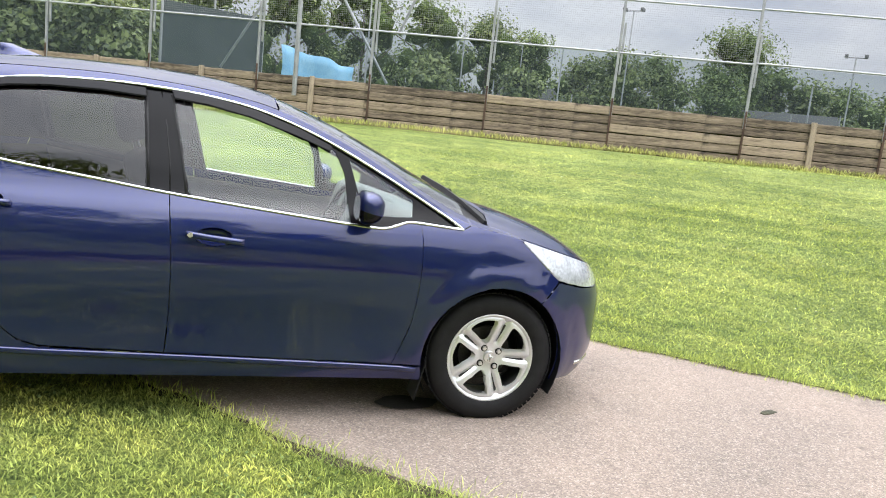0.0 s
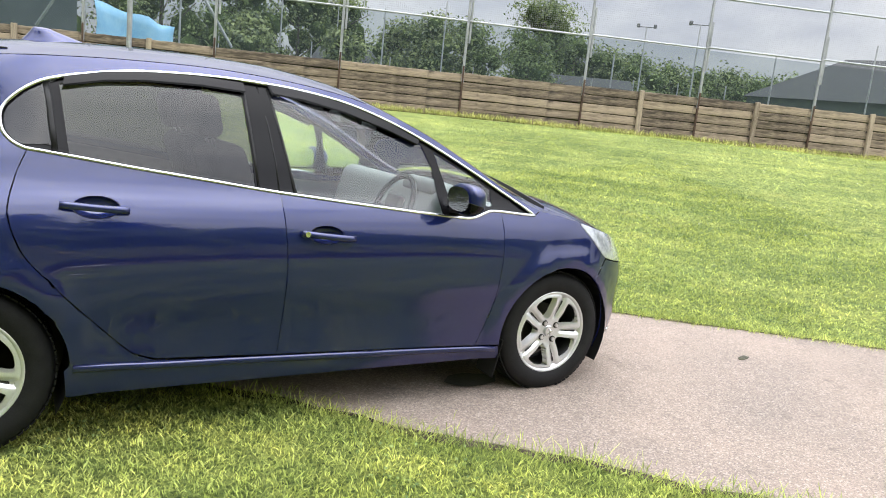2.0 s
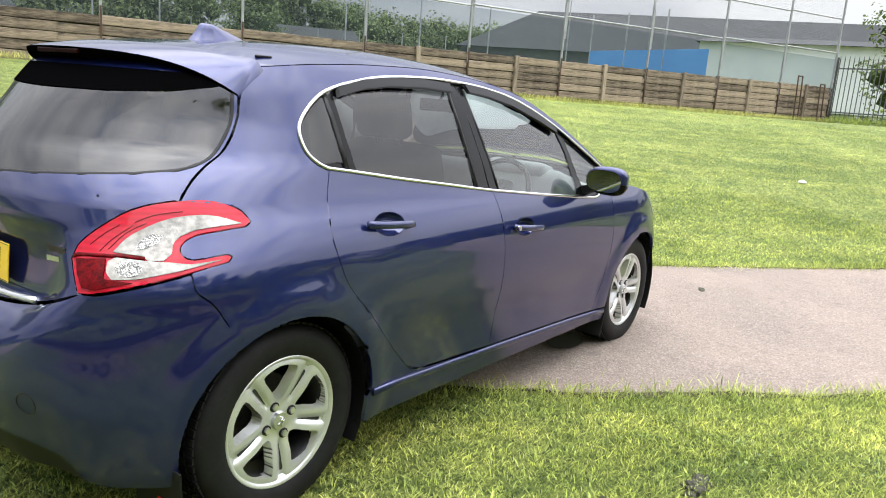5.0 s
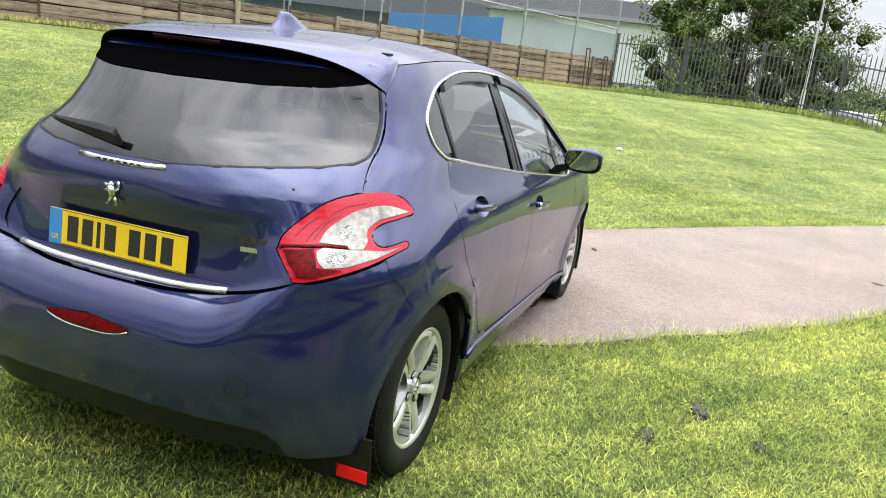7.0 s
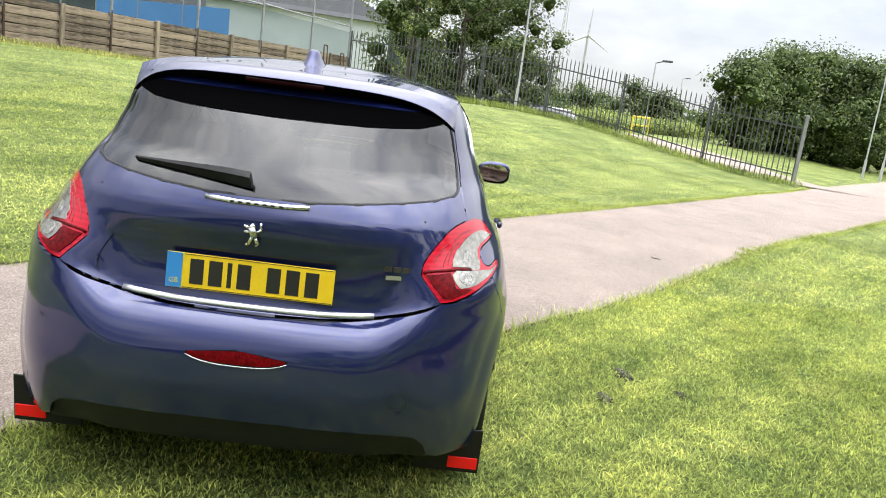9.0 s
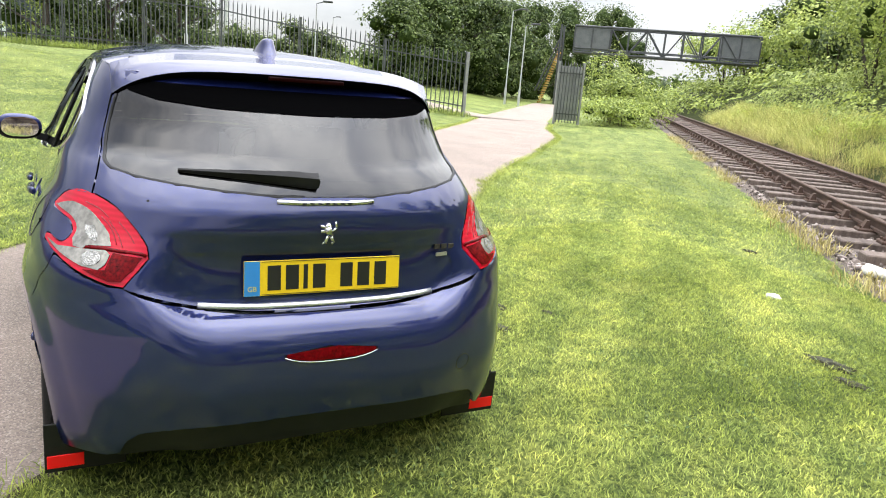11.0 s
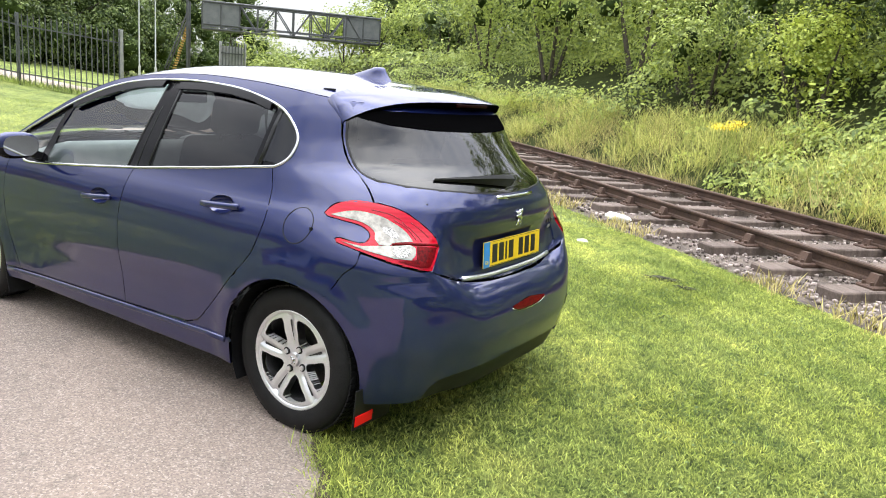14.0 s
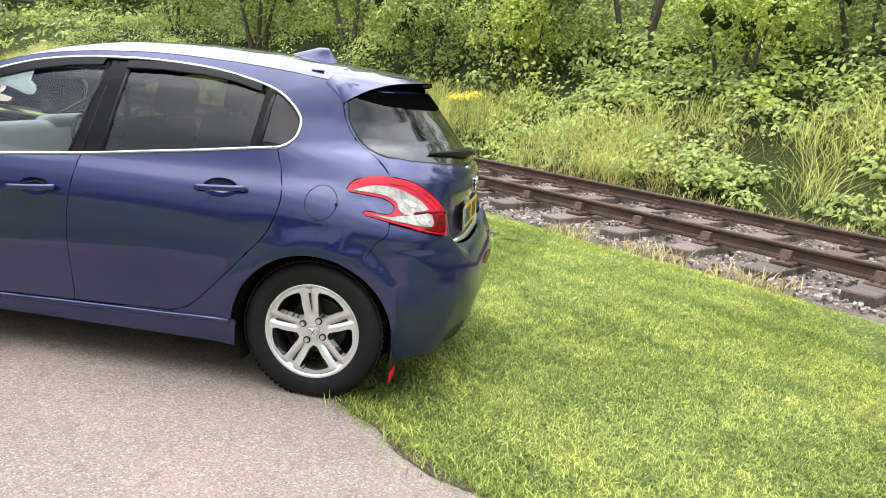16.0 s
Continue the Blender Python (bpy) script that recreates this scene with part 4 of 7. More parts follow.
for i in range(20):
    z, r = i * 2.0, 1.6 - 1.3 * i / 20
    bm = bmesh.new()
    for k in range(3):
        rod(bm, (mx + r * math.cos(2.1 * k), my + r * math.sin(2.1 * k), z), (mx + r * math.cos(2.1 * k + 2.1), my + r * math.sin(2.1 * k + 2.1), z + 2), .06, 4)
    part("lacing", bm, M_LAMP_POLE, mast)

# white car parked behind the fence
pcar = thing("car", "small white car parked behind the steel fence", "car", m=Matrix.Translation((34.2, -5.9, ground_z(34.2, -5.9) + .05)) @ Matrix.Rotation(radians(58), 4, "Z"))


def loft(bm, secs):
    rows = [[bm.verts.new((x, y * s, z)) for s in (-1, 1) for y, z in (pts if s < 0 else pts[::-1])] for x, pts in secs]
    for r, t in zip(rows, rows[1:]):
        for j in range(len(r)):
            bm.faces.new((r[j], r[(j + 1) % len(r)], t[(j + 1) % len(r)], t[j]))
    bm.faces.new(rows[0])
    bm.faces.new(rows[-1][::-1])


M_WHITE_PAINT = plain("white_car_paint", (.72, .73, .74), .3, 0, .8)
M_FAR_GLASS = plain("far_car_glass", (.02, .022, .025), .1, 0, .5)
bm = bmesh.new()
loft(bm, [(x, [(w * .88, .22), (w, .45), (w * .98, .70), (w * .82, h)]) for x, w, h in ((-2.0, .66, .72), (-1.85, .78, .90), (-1.2, .83, .94), (.6, .83, .93), (1.2, .82, .88), (1.75, .76, .74), (1.95, .62, .62))])
part("body", bm, M_WHITE_PAINT, pcar, flat=False)
bm = bmesh.new()
loft(bm, [(x, [(w, .88), (w * .93, .88 + h * .5), (w * .84, .88 + h)]) for x, w, h in ((-1.8, .74, .04), (-1.3, .76, .46), (-.6, .76, .56), (.2, .76, .55), (.75, .74, .30), (1.2, .72, .02))])
part("cabin_glass", bm, M_FAR_GLASS, pcar, flat=False)
bm = bmesh.new()
loft(bm, [(x, [(.66, 1.40 + h), (.55, 1.45 + h)]) for x, h in ((-1.3, -.04), (-.6, .0), (.2, -.01), (.45, -.08))])
part("roof", bm, M_WHITE_PAINT, pcar, flat=False)
for x in (-1.25, 1.2):
    for y in (-.78, .78):
        bm = bmesh.new()
        rod(bm, (x, y - .08, .30), (x, y + .08, .30), .30, 20)
        part("wheel", bm, M_DARK_STEEL, pcar)

# ---------------------------------------------------------------- bank beside the railway
# dark soil sheet; shade between the leaves is painted into it
verts, faces = [], []
for i in range(181):
    s = -40 + 1.1 * i
    for j in range(12):
        o = -6.75 - j * 1.6 - (60 if j == 11 else 0)
        p = on_track(s, o, 0)
        verts.append((p.x, p.y, bank_z(o) + .02 + .25 * noise.noise((s * .4, o * .5, 2)) * (j > 0)))
faces = [(i * 12 + j, i * 12 + j + 1, (i + 1) * 12 + j + 1, (i + 1) * 12 + j) for i in range(180) for j in range(11)]
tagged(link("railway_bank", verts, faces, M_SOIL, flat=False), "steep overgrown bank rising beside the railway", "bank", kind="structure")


def bank_points(n, s0, s1, o0, o1, h0, h1):
    s, o = rng.uniform(s0, s1, n), rng.uniform(o1, o0, n)
    pts = np.zeros((n, 3))
    pts[:, 0], pts[:, 1] = .768 * s + .640 * o, -.640 * s + .768 * o
    lump = np.array([1 + .55 * noise.noise((a * .7, b * .7, 3)) + .5 * noise.noise((a * 1.9, b * 1.9, 8)) for a, b in zip(s, o)])
    z = np.array([bank_z(b) for b in o])
    pts[:, 2] = z + .02 + rng.uniform(h0, h1, n) * np.clip(lump, .15, 2.2)
    return pts


bank_face = np.array((.4, .5, .75))


def mound(s, o):
    """How high the undergrowth stands there, in metres: mounds with dips between them."""
    return .10 + .75 * max(0, noise.noise((s * .45, o * .45, 3)) + .30) + .35 * max(0, noise.noise((s * 1.3, o * 1.3, 8)))


def thicket(count, each, s0, s1, o0, o1, r0, r1, size, mat, label, seed, bare=-.2, rise=0.0):
    """Brambles: many low domes of leaves that face outwards, leaning on one another up the bank."""
    s, o = rng.uniform(s0, s1, count), rng.uniform(o1, o0, count)
    keep = np.array([noise.noise((a * .55, b * .55, seed)) > bare for a, b in zip(s, o)])
    s, o = s[keep], o[keep]
    pts, nor = [], []
    for a, b in zip(s, o):
        r = rng.uniform(r0, r1)
        c = on_track(a, b, bank_z(b) + mound(a, b) * .7 - r * .2 + rise * rng.random() ** 1.5)
        p, d = blob_points(each, c[:], (r, r, r * rng.uniform(.6, 1.0)), .25)
        pts.append(p), nor.append(d)
    pts, nor = np.concatenate(pts), np.concatenate(nor)
    v, f = leaf_arrays(pts, nor * .8 + bank_face * .9, size, .42)
    quick("undergrowth", v, f, mat, None, label, "undergrowth", "stuff")


thicket(620, 90, -17, 7, -6.95, -10.8, .22, .50, .088, M_LEAF, "dense bramble and nettle undergrowth on the bank", 21)
thicket(150, 70, -17, 7, -6.75, -7.5, .12, .28, .070, M_LEAF, "low brambles and nettles creeping to the rails", 40, -.6)
thicket(200, 80, -17, 7, -7.0, -10.8, .18, .40, .075, M_LEAF_LIME, "pale new bramble leaves on the bank", 33, .0)
thicket(420, 90, -17, 16, -10.2, -17.5, .40, .90, .125, M_LEAF, "tangled green undergrowth higher on the bank", 5)
thicket(170, 80, -12, 30, -9.0, -17, .35, .80, .115, M_LEAF_LIME, "light green saplings and tall weeds on the bank", 14, -.05)
thicket(460, 75, 4, 45, -8.3, -15, .35, .85, .12, M_LEAF, "green undergrowth beside the railway", 8)
thicket(400, 150, -17, 40, -11.2, -18.0, .6, 1.3, .13, M_LEAF, "thick hawthorn and willow scrub high on the bank", 17, -.7, 2.6)
thicket(150, 60, 2, 40, -7.1, -9.2, .14, .34, .065, M_LEAF_LIME, "nettles and weeds among the tall grass", 52, .0)
thicket(150, 90, 45, 130, -7.5, -22, 1.0, 2.4, .36, M_LEAF, "distant undergrowth beside the railway", 4, -.5)


def tufts(count, each, s0, s1, o0, o1, seed, keep, wide):
    """Blade roots gathered in clumps on the bank."""
    c = bank_points(count, s0, s1, o0, o1, -.04, .02)
    s, o = .768 * c[:, 0] - .640 * c[:, 1], .640 * c[:, 0] + .768 * c[:, 1]
    c = c[np.array([noise.noise((a * .6, b * .6, seed)) > keep for a, b in zip(s, o)])]
    p = np.repeat(c, each, 0)
    return p + rng.normal(0, wide, p.shape) * (1, 1, .3)


blade_mesh("tall_grass", tufts(1300, 26, 2.0, 45, -6.8, -8.8, 4, -.15, .11), .52, .0042, M_TALL_GRASS, None, "tall yellowing grass at the foot of the bank", "tall grass", 1.3)
blade_mesh("tall_grass", tufts(420, 24, -17, 4, -6.9, -9.4, 6, .12, .12), .62, .0042, M_TALL_GRASS, None, "tall grass clumps among the brambles", "tall grass", 1.3)
blade_mesh("dry_grass", tufts(520, 14, -10, 40, -6.35, -7.0, 12, -.25, .08), .16, .0034, M_STRAW, None, "short dry grass fringe along the far rail", "dry grass", 1.2)
blade_mesh("dry_grass", tufts(700, 16, -17, 40, -6.55, -8.4, 9, .02, .09), .52, .0034, M_STRAW, None, "dry straw-coloured grass beside the rails", "dry grass", 1.3)


def bank_bush(s, o, r, h, n, size, mat, label):
    p = on_track(s, o, 0)
    z = bank_z(o)
    return bush(label, (p.x, p.y, z + h * .55), (r, r, h * .62), n, size, mat, group="bushes on the bank")


for s, o, r, h, n, size, mat, label in (
        (-14, -10.6, 2.0, 3.2, 6000, .09, M_LEAF, "broad green bush on the railway bank"),
        (-11, -9.6, 1.5, 2.2, 6000, .08, M_LEAF_LIME, "bright lime-green bush on the bank"),
        (-8.4, -9.0, 1.3, 2.0, 6000, .08, M_LEAF, "green bramble bush close to the rails"),
        (-8.0, -12.2, 1.9, 3.6, 6500, .10, M_LEAF_LIME, "tall lime-green sapling thicket on the bank"),
        (-5.2, -11.0, 1.7, 3.0, 6000, .09, M_LEAF, "rounded green bush on the bank"),
        (-4.6, -14.2, 2.4, 4.4, 6500, .12, M_LEAF, "tall green thicket high on the bank"),
        (-1.6, -12.4, 1.8, 3.6, 6000, .10, M_LEAF_DARK, "dark evergreen bush on the bank"),
        (1.0, -13.6, 2.2, 4.2, 6000, .11, M_LEAF_DARK, "dark evergreen bush high on the bank"),
        (3.4, -9.9, 1.3, 2.3, 5000, .09, M_LEAF_LIME, "lime-green young bush on the bank"),
        (2.0, -11.4, 1.6, 2.8, 5000, .09, M_LEAF, "rounded leafy bush on the bank"),
        (8.0, -9.6, 1.2, 1.9, 4500, .09, M_LEAF_LIME, "low lime-green bush on the bank"),
        (11.4, -9.7, 1.4, 2.3, 4500, .10, M_LEAF, "low green bush on the bank"),
        (6.2, -11.0, 2.0, 3.8, 6000, .12, M_LEAF, "large green thicket on the bank"),
        (9.6, -10.6, 1.8, 3.2, 5500, .12, M_LEAF_DARK, "dark bushy hawthorn on the bank"),
        (13.0, -10.3, 1.9, 3.4, 5000, .13, M_LEAF, "leafy bush beside the railway"),
        (17.0, -11.2, 2.4, 4.6, 5500, .15, M_LEAF, "large leafy bush beside the railway"),
        (22.5, -10.8, 2.4, 4.6, 5500, .16, M_LEAF, "rounded willow bush beside the railway"),
        (27.0, -13.0, 3.0, 5.2, 5500, .19, M_LEAF_DARK, "tall dark bush beside the railway"),
        (33.0, -12.0, 2.8, 4.6, 5000, .20, M_LEAF, "green bush further along the railway"),
        (40.0, -14.0, 3.0, 5.4, 5000, .24, M_LEAF, "large bush near the footbridge"),
        (48.0, -14.4, 2.6, 4.6, 4500, .26, M_LEAF_DARK, "dark bush near the footbridge"),
        (60.0, -16.2, 3.2, 5.0, 4500, .32, M_LEAF, "far bush beyond the footbridge"),
        (75.0, -14.0, 4.5, 6.0, 4500, .38, M_LEAF, "far bush beyond the footbridge"),
        (92.0, -14.0, 5.0, 6.5, 4500, .45, M_LEAF, "far bush beyond the footbridge")):
    bank_bush(s, o, r, h, n, size, mat, label)
for s, o, h, w, mat in ((-22, -18, 12.5, 8, M_LEAF_DARK), (-15, -17, 12.0, 7.5, M_LEAF), (-9, -17.4, 13, 8, M_LEAF), (-3, -18, 13, 8, M_LEAF_DARK), (3.5, -17.6, 12.5, 8, M_LEAF), (9, -18, 11.5, 7.5, M_LEAF), (15, -18, 10.0, 7, M_LEAF), (22, -19, 8.5, 7, M_LEAF_DARK), (30, -19, 8, 7, M_LEAF),
                        (38, -19, 8.0, 7, M_LEAF_DARK), (47, -19, 7.5, 7, M_LEAF), (58, -20, 8, 8, M_LEAF_DARK), (72, -20, 8, 9, M_LEAF), (90, -20, 9, 10, M_LEAF_DARK)):
    p = on_track(s, o, 0)
    tree("leafy tree on top of the railway bank", p.x, p.y, bank_z(o), h, w, 12500 if s < 16 else 5200, (.23 if s < 16 else .24) + .003 * max(0, s), mat, -.06, group="trees on the bank", core=s > 16)
# ragwort
for ds, dz in ((0, 0), (.32, -.02), (-.18, .06)):
    flower = thing("ragwort", "yellow ragwort in flower on the bank", "flower", "yellow flowers")
    c = np.array((.78 + ds * .768, -9.72 - ds * .64, 1.17 + dz))
    pts = c + rng.normal(0, 1, (170, 3)) * (.07, .07, .03)
    v, f = leaf_arrays(pts, np.tile((0, .3, 1.0), (170, 1)), .030, .4)
    quick("petals", v, f, M_PETAL, flower, kind="stuff")
    bm = bmesh.new()
    for k in range(4):
        rod(bm, (c[0] + .02 * k, c[1], .45), (c[0] + .05 * k - .08, c[1] + .02, c[2]), .006, 5)
    part("stalk", bm, M_LEAF, flower)

# ---------------------------------------------------------------- trees round the field
bush("yellow-green shrub beside the steel gate", (23.7, -21.6, 1.35), (1.9, 2.0, 1.9), 9000, .13, M_LEAF, group="shrubs by the gate")
bush("low rough shrub beside the railway", (21.8, -20.6, .7), (1.7, 1.5, 1.0), 5000, .12, M_LEAF, group="shrubs by the gate")
bush("low rough shrub beside the railway", (26.0, -24.6, .9), (2.0, 1.8, 1.3), 5000, .15, M_LEAF, group="shrubs by the gate")
for x, y, h, w, mat in ((36.5, 1.0, 9.5, 5.5, M_LEAF_DARK), (38.5, -1.8, 9.5, 6, M_LEAF_DARK), (37.5, -4.8, 8.2, 5.0, M_LEAF_DARK), (43, .5, 10, 6, M_LEAF), (42, -3.5, 8.5, 6, M_LEAF_DARK)):
    tree("tall leafy tree behind the steel fence", x, y, ground_z(x, y), h, w, 10000, .18, mat, .08, airy=.80)
for x, y, h, w in ((46.5, -20.6, 5.6, 5.2), (50.0, -24.0, 7.0, 6.5), (53, -26.5, 7.2, 7.5), (53, -28.5, 7.6, 7.5), (51.5, -31, 7.6, 6.5), (56, -35.5, 8.2, 7.5), (60, -41, 9.0, 8), (66, -55, 10.5, 9), (60, -33, 8, 8), (63, -47, 9.8, 9)):
    tree("dark dense tree at the edge of the car park", x, y, ground_z(x, y), h, w, 7500, .26, M_LEAF_DARK, .02)
for az, r, h, w in ((-10.5, 74, 4.4, 5.5), (-14.6, 66, 4.8, 5.0), (-16.6, 64, 4.2, 4.6), (-8.2, 88, 4.6, 6.5), (-12.4, 96, 4.6, 7.0)):
    tree("small leafy tree across the car park", -2.8 + r * math.cos(radians(az)), -.8 + r * math.sin(radians(az)), 0, h, w, 3200, .26, M_LEAF_FAR, .02, group="trees of the car park")
for i in range(24):
    x, y = 43 + .9 * i + 1.5 * math.sin(i * 2.1), -7.5 - .78 * i + 2.0 * math.sin(i * 1.3)
    bush("clipped green shrub in the car park bed", (x, y, ground_z(x, y) + .5), (1.7, 1.7, .95), 2300, .13, M_LEAF if i % 3 else M_LEAF_DARK, name="shrub", group="shrubs of the car park")
tree("large dark rounded tree beyond the courts", 35.2, 43.2, 2.3, 8.3, 7.6, 12000, .26, M_LEAF_DARK, .02, group="trees beyond the courts")
for az, r, el, w, mat in ((110, 70, 11, 13, M_LEAF_FAR), (104, 75, 11, 13, M_LEAF_DARK), (98, 72, 11, 13, M_LEAF_FAR), (92, 78, 11, 13, M_LEAF_DARK), (86, 74, 10.5, 13, M_LEAF_FAR), (80.5, 78, 10.2, 13, M_LEAF_DARK), (75.5, 74, 9.3, 11, M_LEAF_DARK), (71, 78, 8.6, 11, M_LEAF_FAR),
                          (67.6, 82, 7.8, 9, M_LEAF_DARK), (63.2, 62, 6.4, 6, M_LEAF_FAR), (60.5, 60, 6.9, 6.5, M_LEAF_FAR), (58.0, 64, 6.7, 7, M_LEAF_DARK), (74, 44, 5.6, 4, M_LEAF_FAR), (67.4, 46, 5.2, 3.6, M_LEAF_FAR), (50.2, 70, 6.5, 7, M_LEAF_DARK), (47.8, 72, 5.6, 7, M_LEAF_FAR), (45.4, 78, 5.5, 8, M_LEAF_DARK),
                          (43, 84, 5.0, 8, M_LEAF_FAR), (41, 92, 4.7, 9, M_LEAF_DARK), (39, 95, 4.9, 9, M_LEAF_FAR), (37, 92, 4.5, 9, M_LEAF_DARK), (35, 96, 4.6, 9, M_LEAF_DARK), (33, 98, 4.2, 9, M_LEAF_FAR), (97, 30, 6.5, 4.5, M_LEAF_FAR), (101, 32, 6.6, 4.5, M_LEAF_FAR), (93.5, 34, 6.5, 4.0, M_LEAF_DARK)):
    x, y = math.cos(radians(az)) * r, -3 + math.sin(radians(az)) * r
    tree("leafy woodland tree beyond the courts", x, y, 2.2, (1.25 + r * math.tan(radians(el)) - 2.2) / .97, w, 4700, .21 + r * .0022, mat, .02, group="trees beyond the courts")
# far woods that close the horizon
pts, nor = [], []
for i in range(150):
    a = radians(i * 2.4)
    r = 170 + 40 * math.sin(i * 1.7)
    if 70 < math.degrees(a) < 112:
        continue
    h = 5.5 + 2 * math.sin(i * 2.9)
    p, d = blob_points(180, (r * math.cos(a), r * math.sin(a), h * .35), (9, 9, h * .75))
    pts.append(p), nor.append(d)
v, f = leaf_arrays(np.concatenate(pts), np.concatenate(nor), 1.5)
quick("far_woods", v, f, M_LEAF_DARK, None, "far dark woods on the horizon", "woods", "stuff")

# ---------------------------------------------------------------- grass blades and weeds
def lawn_points(n, x0, x1, y0, y1, spread_to=None):
    x, y = rng.uniform(x0, x1, n), rng.uniform(y0, y1, n)
    o, s = .616 * x + .788 * y, .788 * x - .616 * y
    r = .640 * x + .768 * y
    edge = np.array([lane_width(a) for a in s])
    keep = ((o < edge[:, 0] + .03) | (o > edge[:, 1] - .03)) & (r > -3.42 + .12 * np.sin(s * 2.3) + .07 * np.sin(s * 7.1))
    x, y = x[keep], y[keep]
    return np.stack([x, y, np.array([ground_z(a, b) for a, b in zip(x, y)])], 1)


p = np.concatenate([lawn_points(300000, -2.9, 3.4, -4.7, 1.4), lawn_points(90000, -3.4, 6.0, -6.5, 2)])
blade_mesh("grass", p, .019, .0024, M_BLADE, None, "short mown yellow-green grass", "grass", 1.2)
p = np.concatenate([lawn_points(70000, 2, 9.5, -7, 5.5), lawn_points(90000, 0, 19, -10, 10)])
blade_mesh("grass", p, .024, .0046, M_BLADE, None, "short mown grass on the rising field", "grass", 1.2)
# longer grass along the edges of the lane and the wall
n = 34000
s = rng.uniform(-4, 26, n)
which = rng.random(n) < .5
w = np.array([lane_width(a) for a in s])
o = np.where(which, w[:, 0] - rng.normal(.03, .06, n), w[:, 1] + rng.normal(.02, .06, n))
x, y = .788 * s + .616 * o, -.616 * s + .788 * o
blade_mesh("edge_grass", np.stack([x, y, np.array([ground_z(a, b) for a, b in zip(x, y)])], 1), .050, .0022, M_BLADE, None, "longer grass along the edges of the lane", "grass", 1.0)
n = 9000
s = rng.uniform(-22, 17, n)
q = np.array([on_wall(a, b, 0) for a, b in zip(s, .10 + np.abs(rng.normal(0, .16, n)))])
q[:, 2] = [ground_z(a, b) for a, b in q[:, :2]]
blade_mesh("wall_weeds", q, .14, .007, M_TALL_GRASS, None, "weeds along the foot of the timber wall", "weeds", .8)
n = 9000
k = rng.integers(0, len(fence_pts) - 1, n)
u_ = rng.random(n)
q = np.array([fence_pts[i].lerp(fence_pts[i + 1], t) for i, t in zip(k, u_)]) + rng.normal(0, .22, (n, 3)) * (1, 1, 0)
q[:, 2] = [ground_z(a, b) for a, b in q[:, :2]]
blade_mesh("fence_weeds", q, .22, .008, M_LEAF, None, "rough grass along the steel fence", "weeds", .8)
n = 9000
s = rng.uniform(-10, 26, n)
q = np.array([on_track(a, b, .02) for a, b in zip(s, -3.42 + rng.normal(0, .12, n))])
lumps = np.array([noise.noise((a * 1.2, 0, 5)) > .02 for a in s])
blade_mesh("dry_tufts", q[lumps], .13, .005, M_STRAW, None, "dry grass tufts along the ballast edge", "dry grass", .9)
# broad weeds and clover in the lawn
p = lawn_points(40000, -2.9, 6, -6, 3)
p = p[np.array([noise.noise((a * 1.6, b * 1.6, 31)) + .6 * noise.noise((a * 5, b * 5, 3)) > .12 for a, b, _ in p])]
v, f = leaf_arrays(p + rng.uniform(.008, .020, (len(p), 1)) * (0, 0, 1), np.tile((0, 0, 1.0), (len(p), 1)), .017, .45)
quick("clover", v, f, M_CLOVER, None, "clover and broad weeds in the mown grass", "clover", "stuff")
n = 1100
p = lawn_points(n, 5, 20, -6, 8)
v, f = leaf_arrays(p + (0, 0, .035), np.tile((0, 0, 1.0), (len(p), 1)), .016, .3)
quick("clover_flowers", v, f, M_WHITE, None, "tiny white clover heads in the grass", "clover", "stuff")
# clippings, litter, stone and stain
for x, y, r in ((-.393, -2.947, .10), (-.62, -2.80, .07), (1.9, -5.0, .06), (.9, -2.0, .045), (-1.4, -3.1, .06), (1.15, -1.75, .075), (.75, -1.55, .06), (3.0, -4.2, .05)):
    bm = bmesh.new()
    bmesh.ops.create_icosphere(bm, subdivisions=4, radius=1)
    for vtx in bm.verts:
        k = 1 + .8 * noise.noise(vtx.co * 1.9 + Vector((x, y, 0))) + .7 * noise.noise(vtx.co * 5.5) + .35 * noise.noise(vtx.co * 13)
        vtx.co = Vector((x + vtx.co.x * r * k * 1.0, y + vtx.co.y * r * k * .5, ground_z(x, y) + .006 + max(-.02, vtx.co.z * r * .13 * k)))
    tagged(part("clod", bm, M_DUNG, None, flat=False), "small dark clod of matted old grass", "clod", "clods on the lawn")


def lump(name, label, category, x, y, z, size, mat, turn=0.0):
    bm = bmesh.new()
    bmesh.ops.create_icosphere(bm, subdivisions=2, radius=1)
    for vtx in bm.verts:
        k = 1 + .35 * noise.noise(vtx.co * 1.7 + Vector((x, y, 0)))
        c = vtx.co * k
        vtx.co = Matrix.Rotation(turn, 3, "Z") @ Vector((c.x * size[0], c.y * size[1], c.z * size[2])) + Vector((x, y, z + size[2] * .5))
    return tagged(part(name, bm, mat, None, flat=False), label, category)


lump("paper_litter", "crumpled white paper litter on the grass", "litter", .674, -3.814, ground_z(.674, -3.814), (.06, .04, .022), M_WHITE)
lump("concrete_lump", "pale broken concrete slab at the ballast edge", "stone", .93, -5.42, .085, (.20, .08, .05), M_WHITE, -.4)
lump("paper_litter", "white paper scrap on the rising grass", "litter", 11.3, .1, ground_z(11.3, .1), (.09, .06, .03), M_WHITE)
lump("dead_leaf", "dry brown leaf lying on the tarmac", "leaf", 4.211, -.739, .010, (.065, .026, .005), M_DUNG, .3)
lump("dead_leaf", "dry brown leaf lying on the tarmac", "leaf", 5.0, -3.1, .010, (.055, .02, .005), M_DUNG, 1.0)
bm = bmesh.new()
pts = []
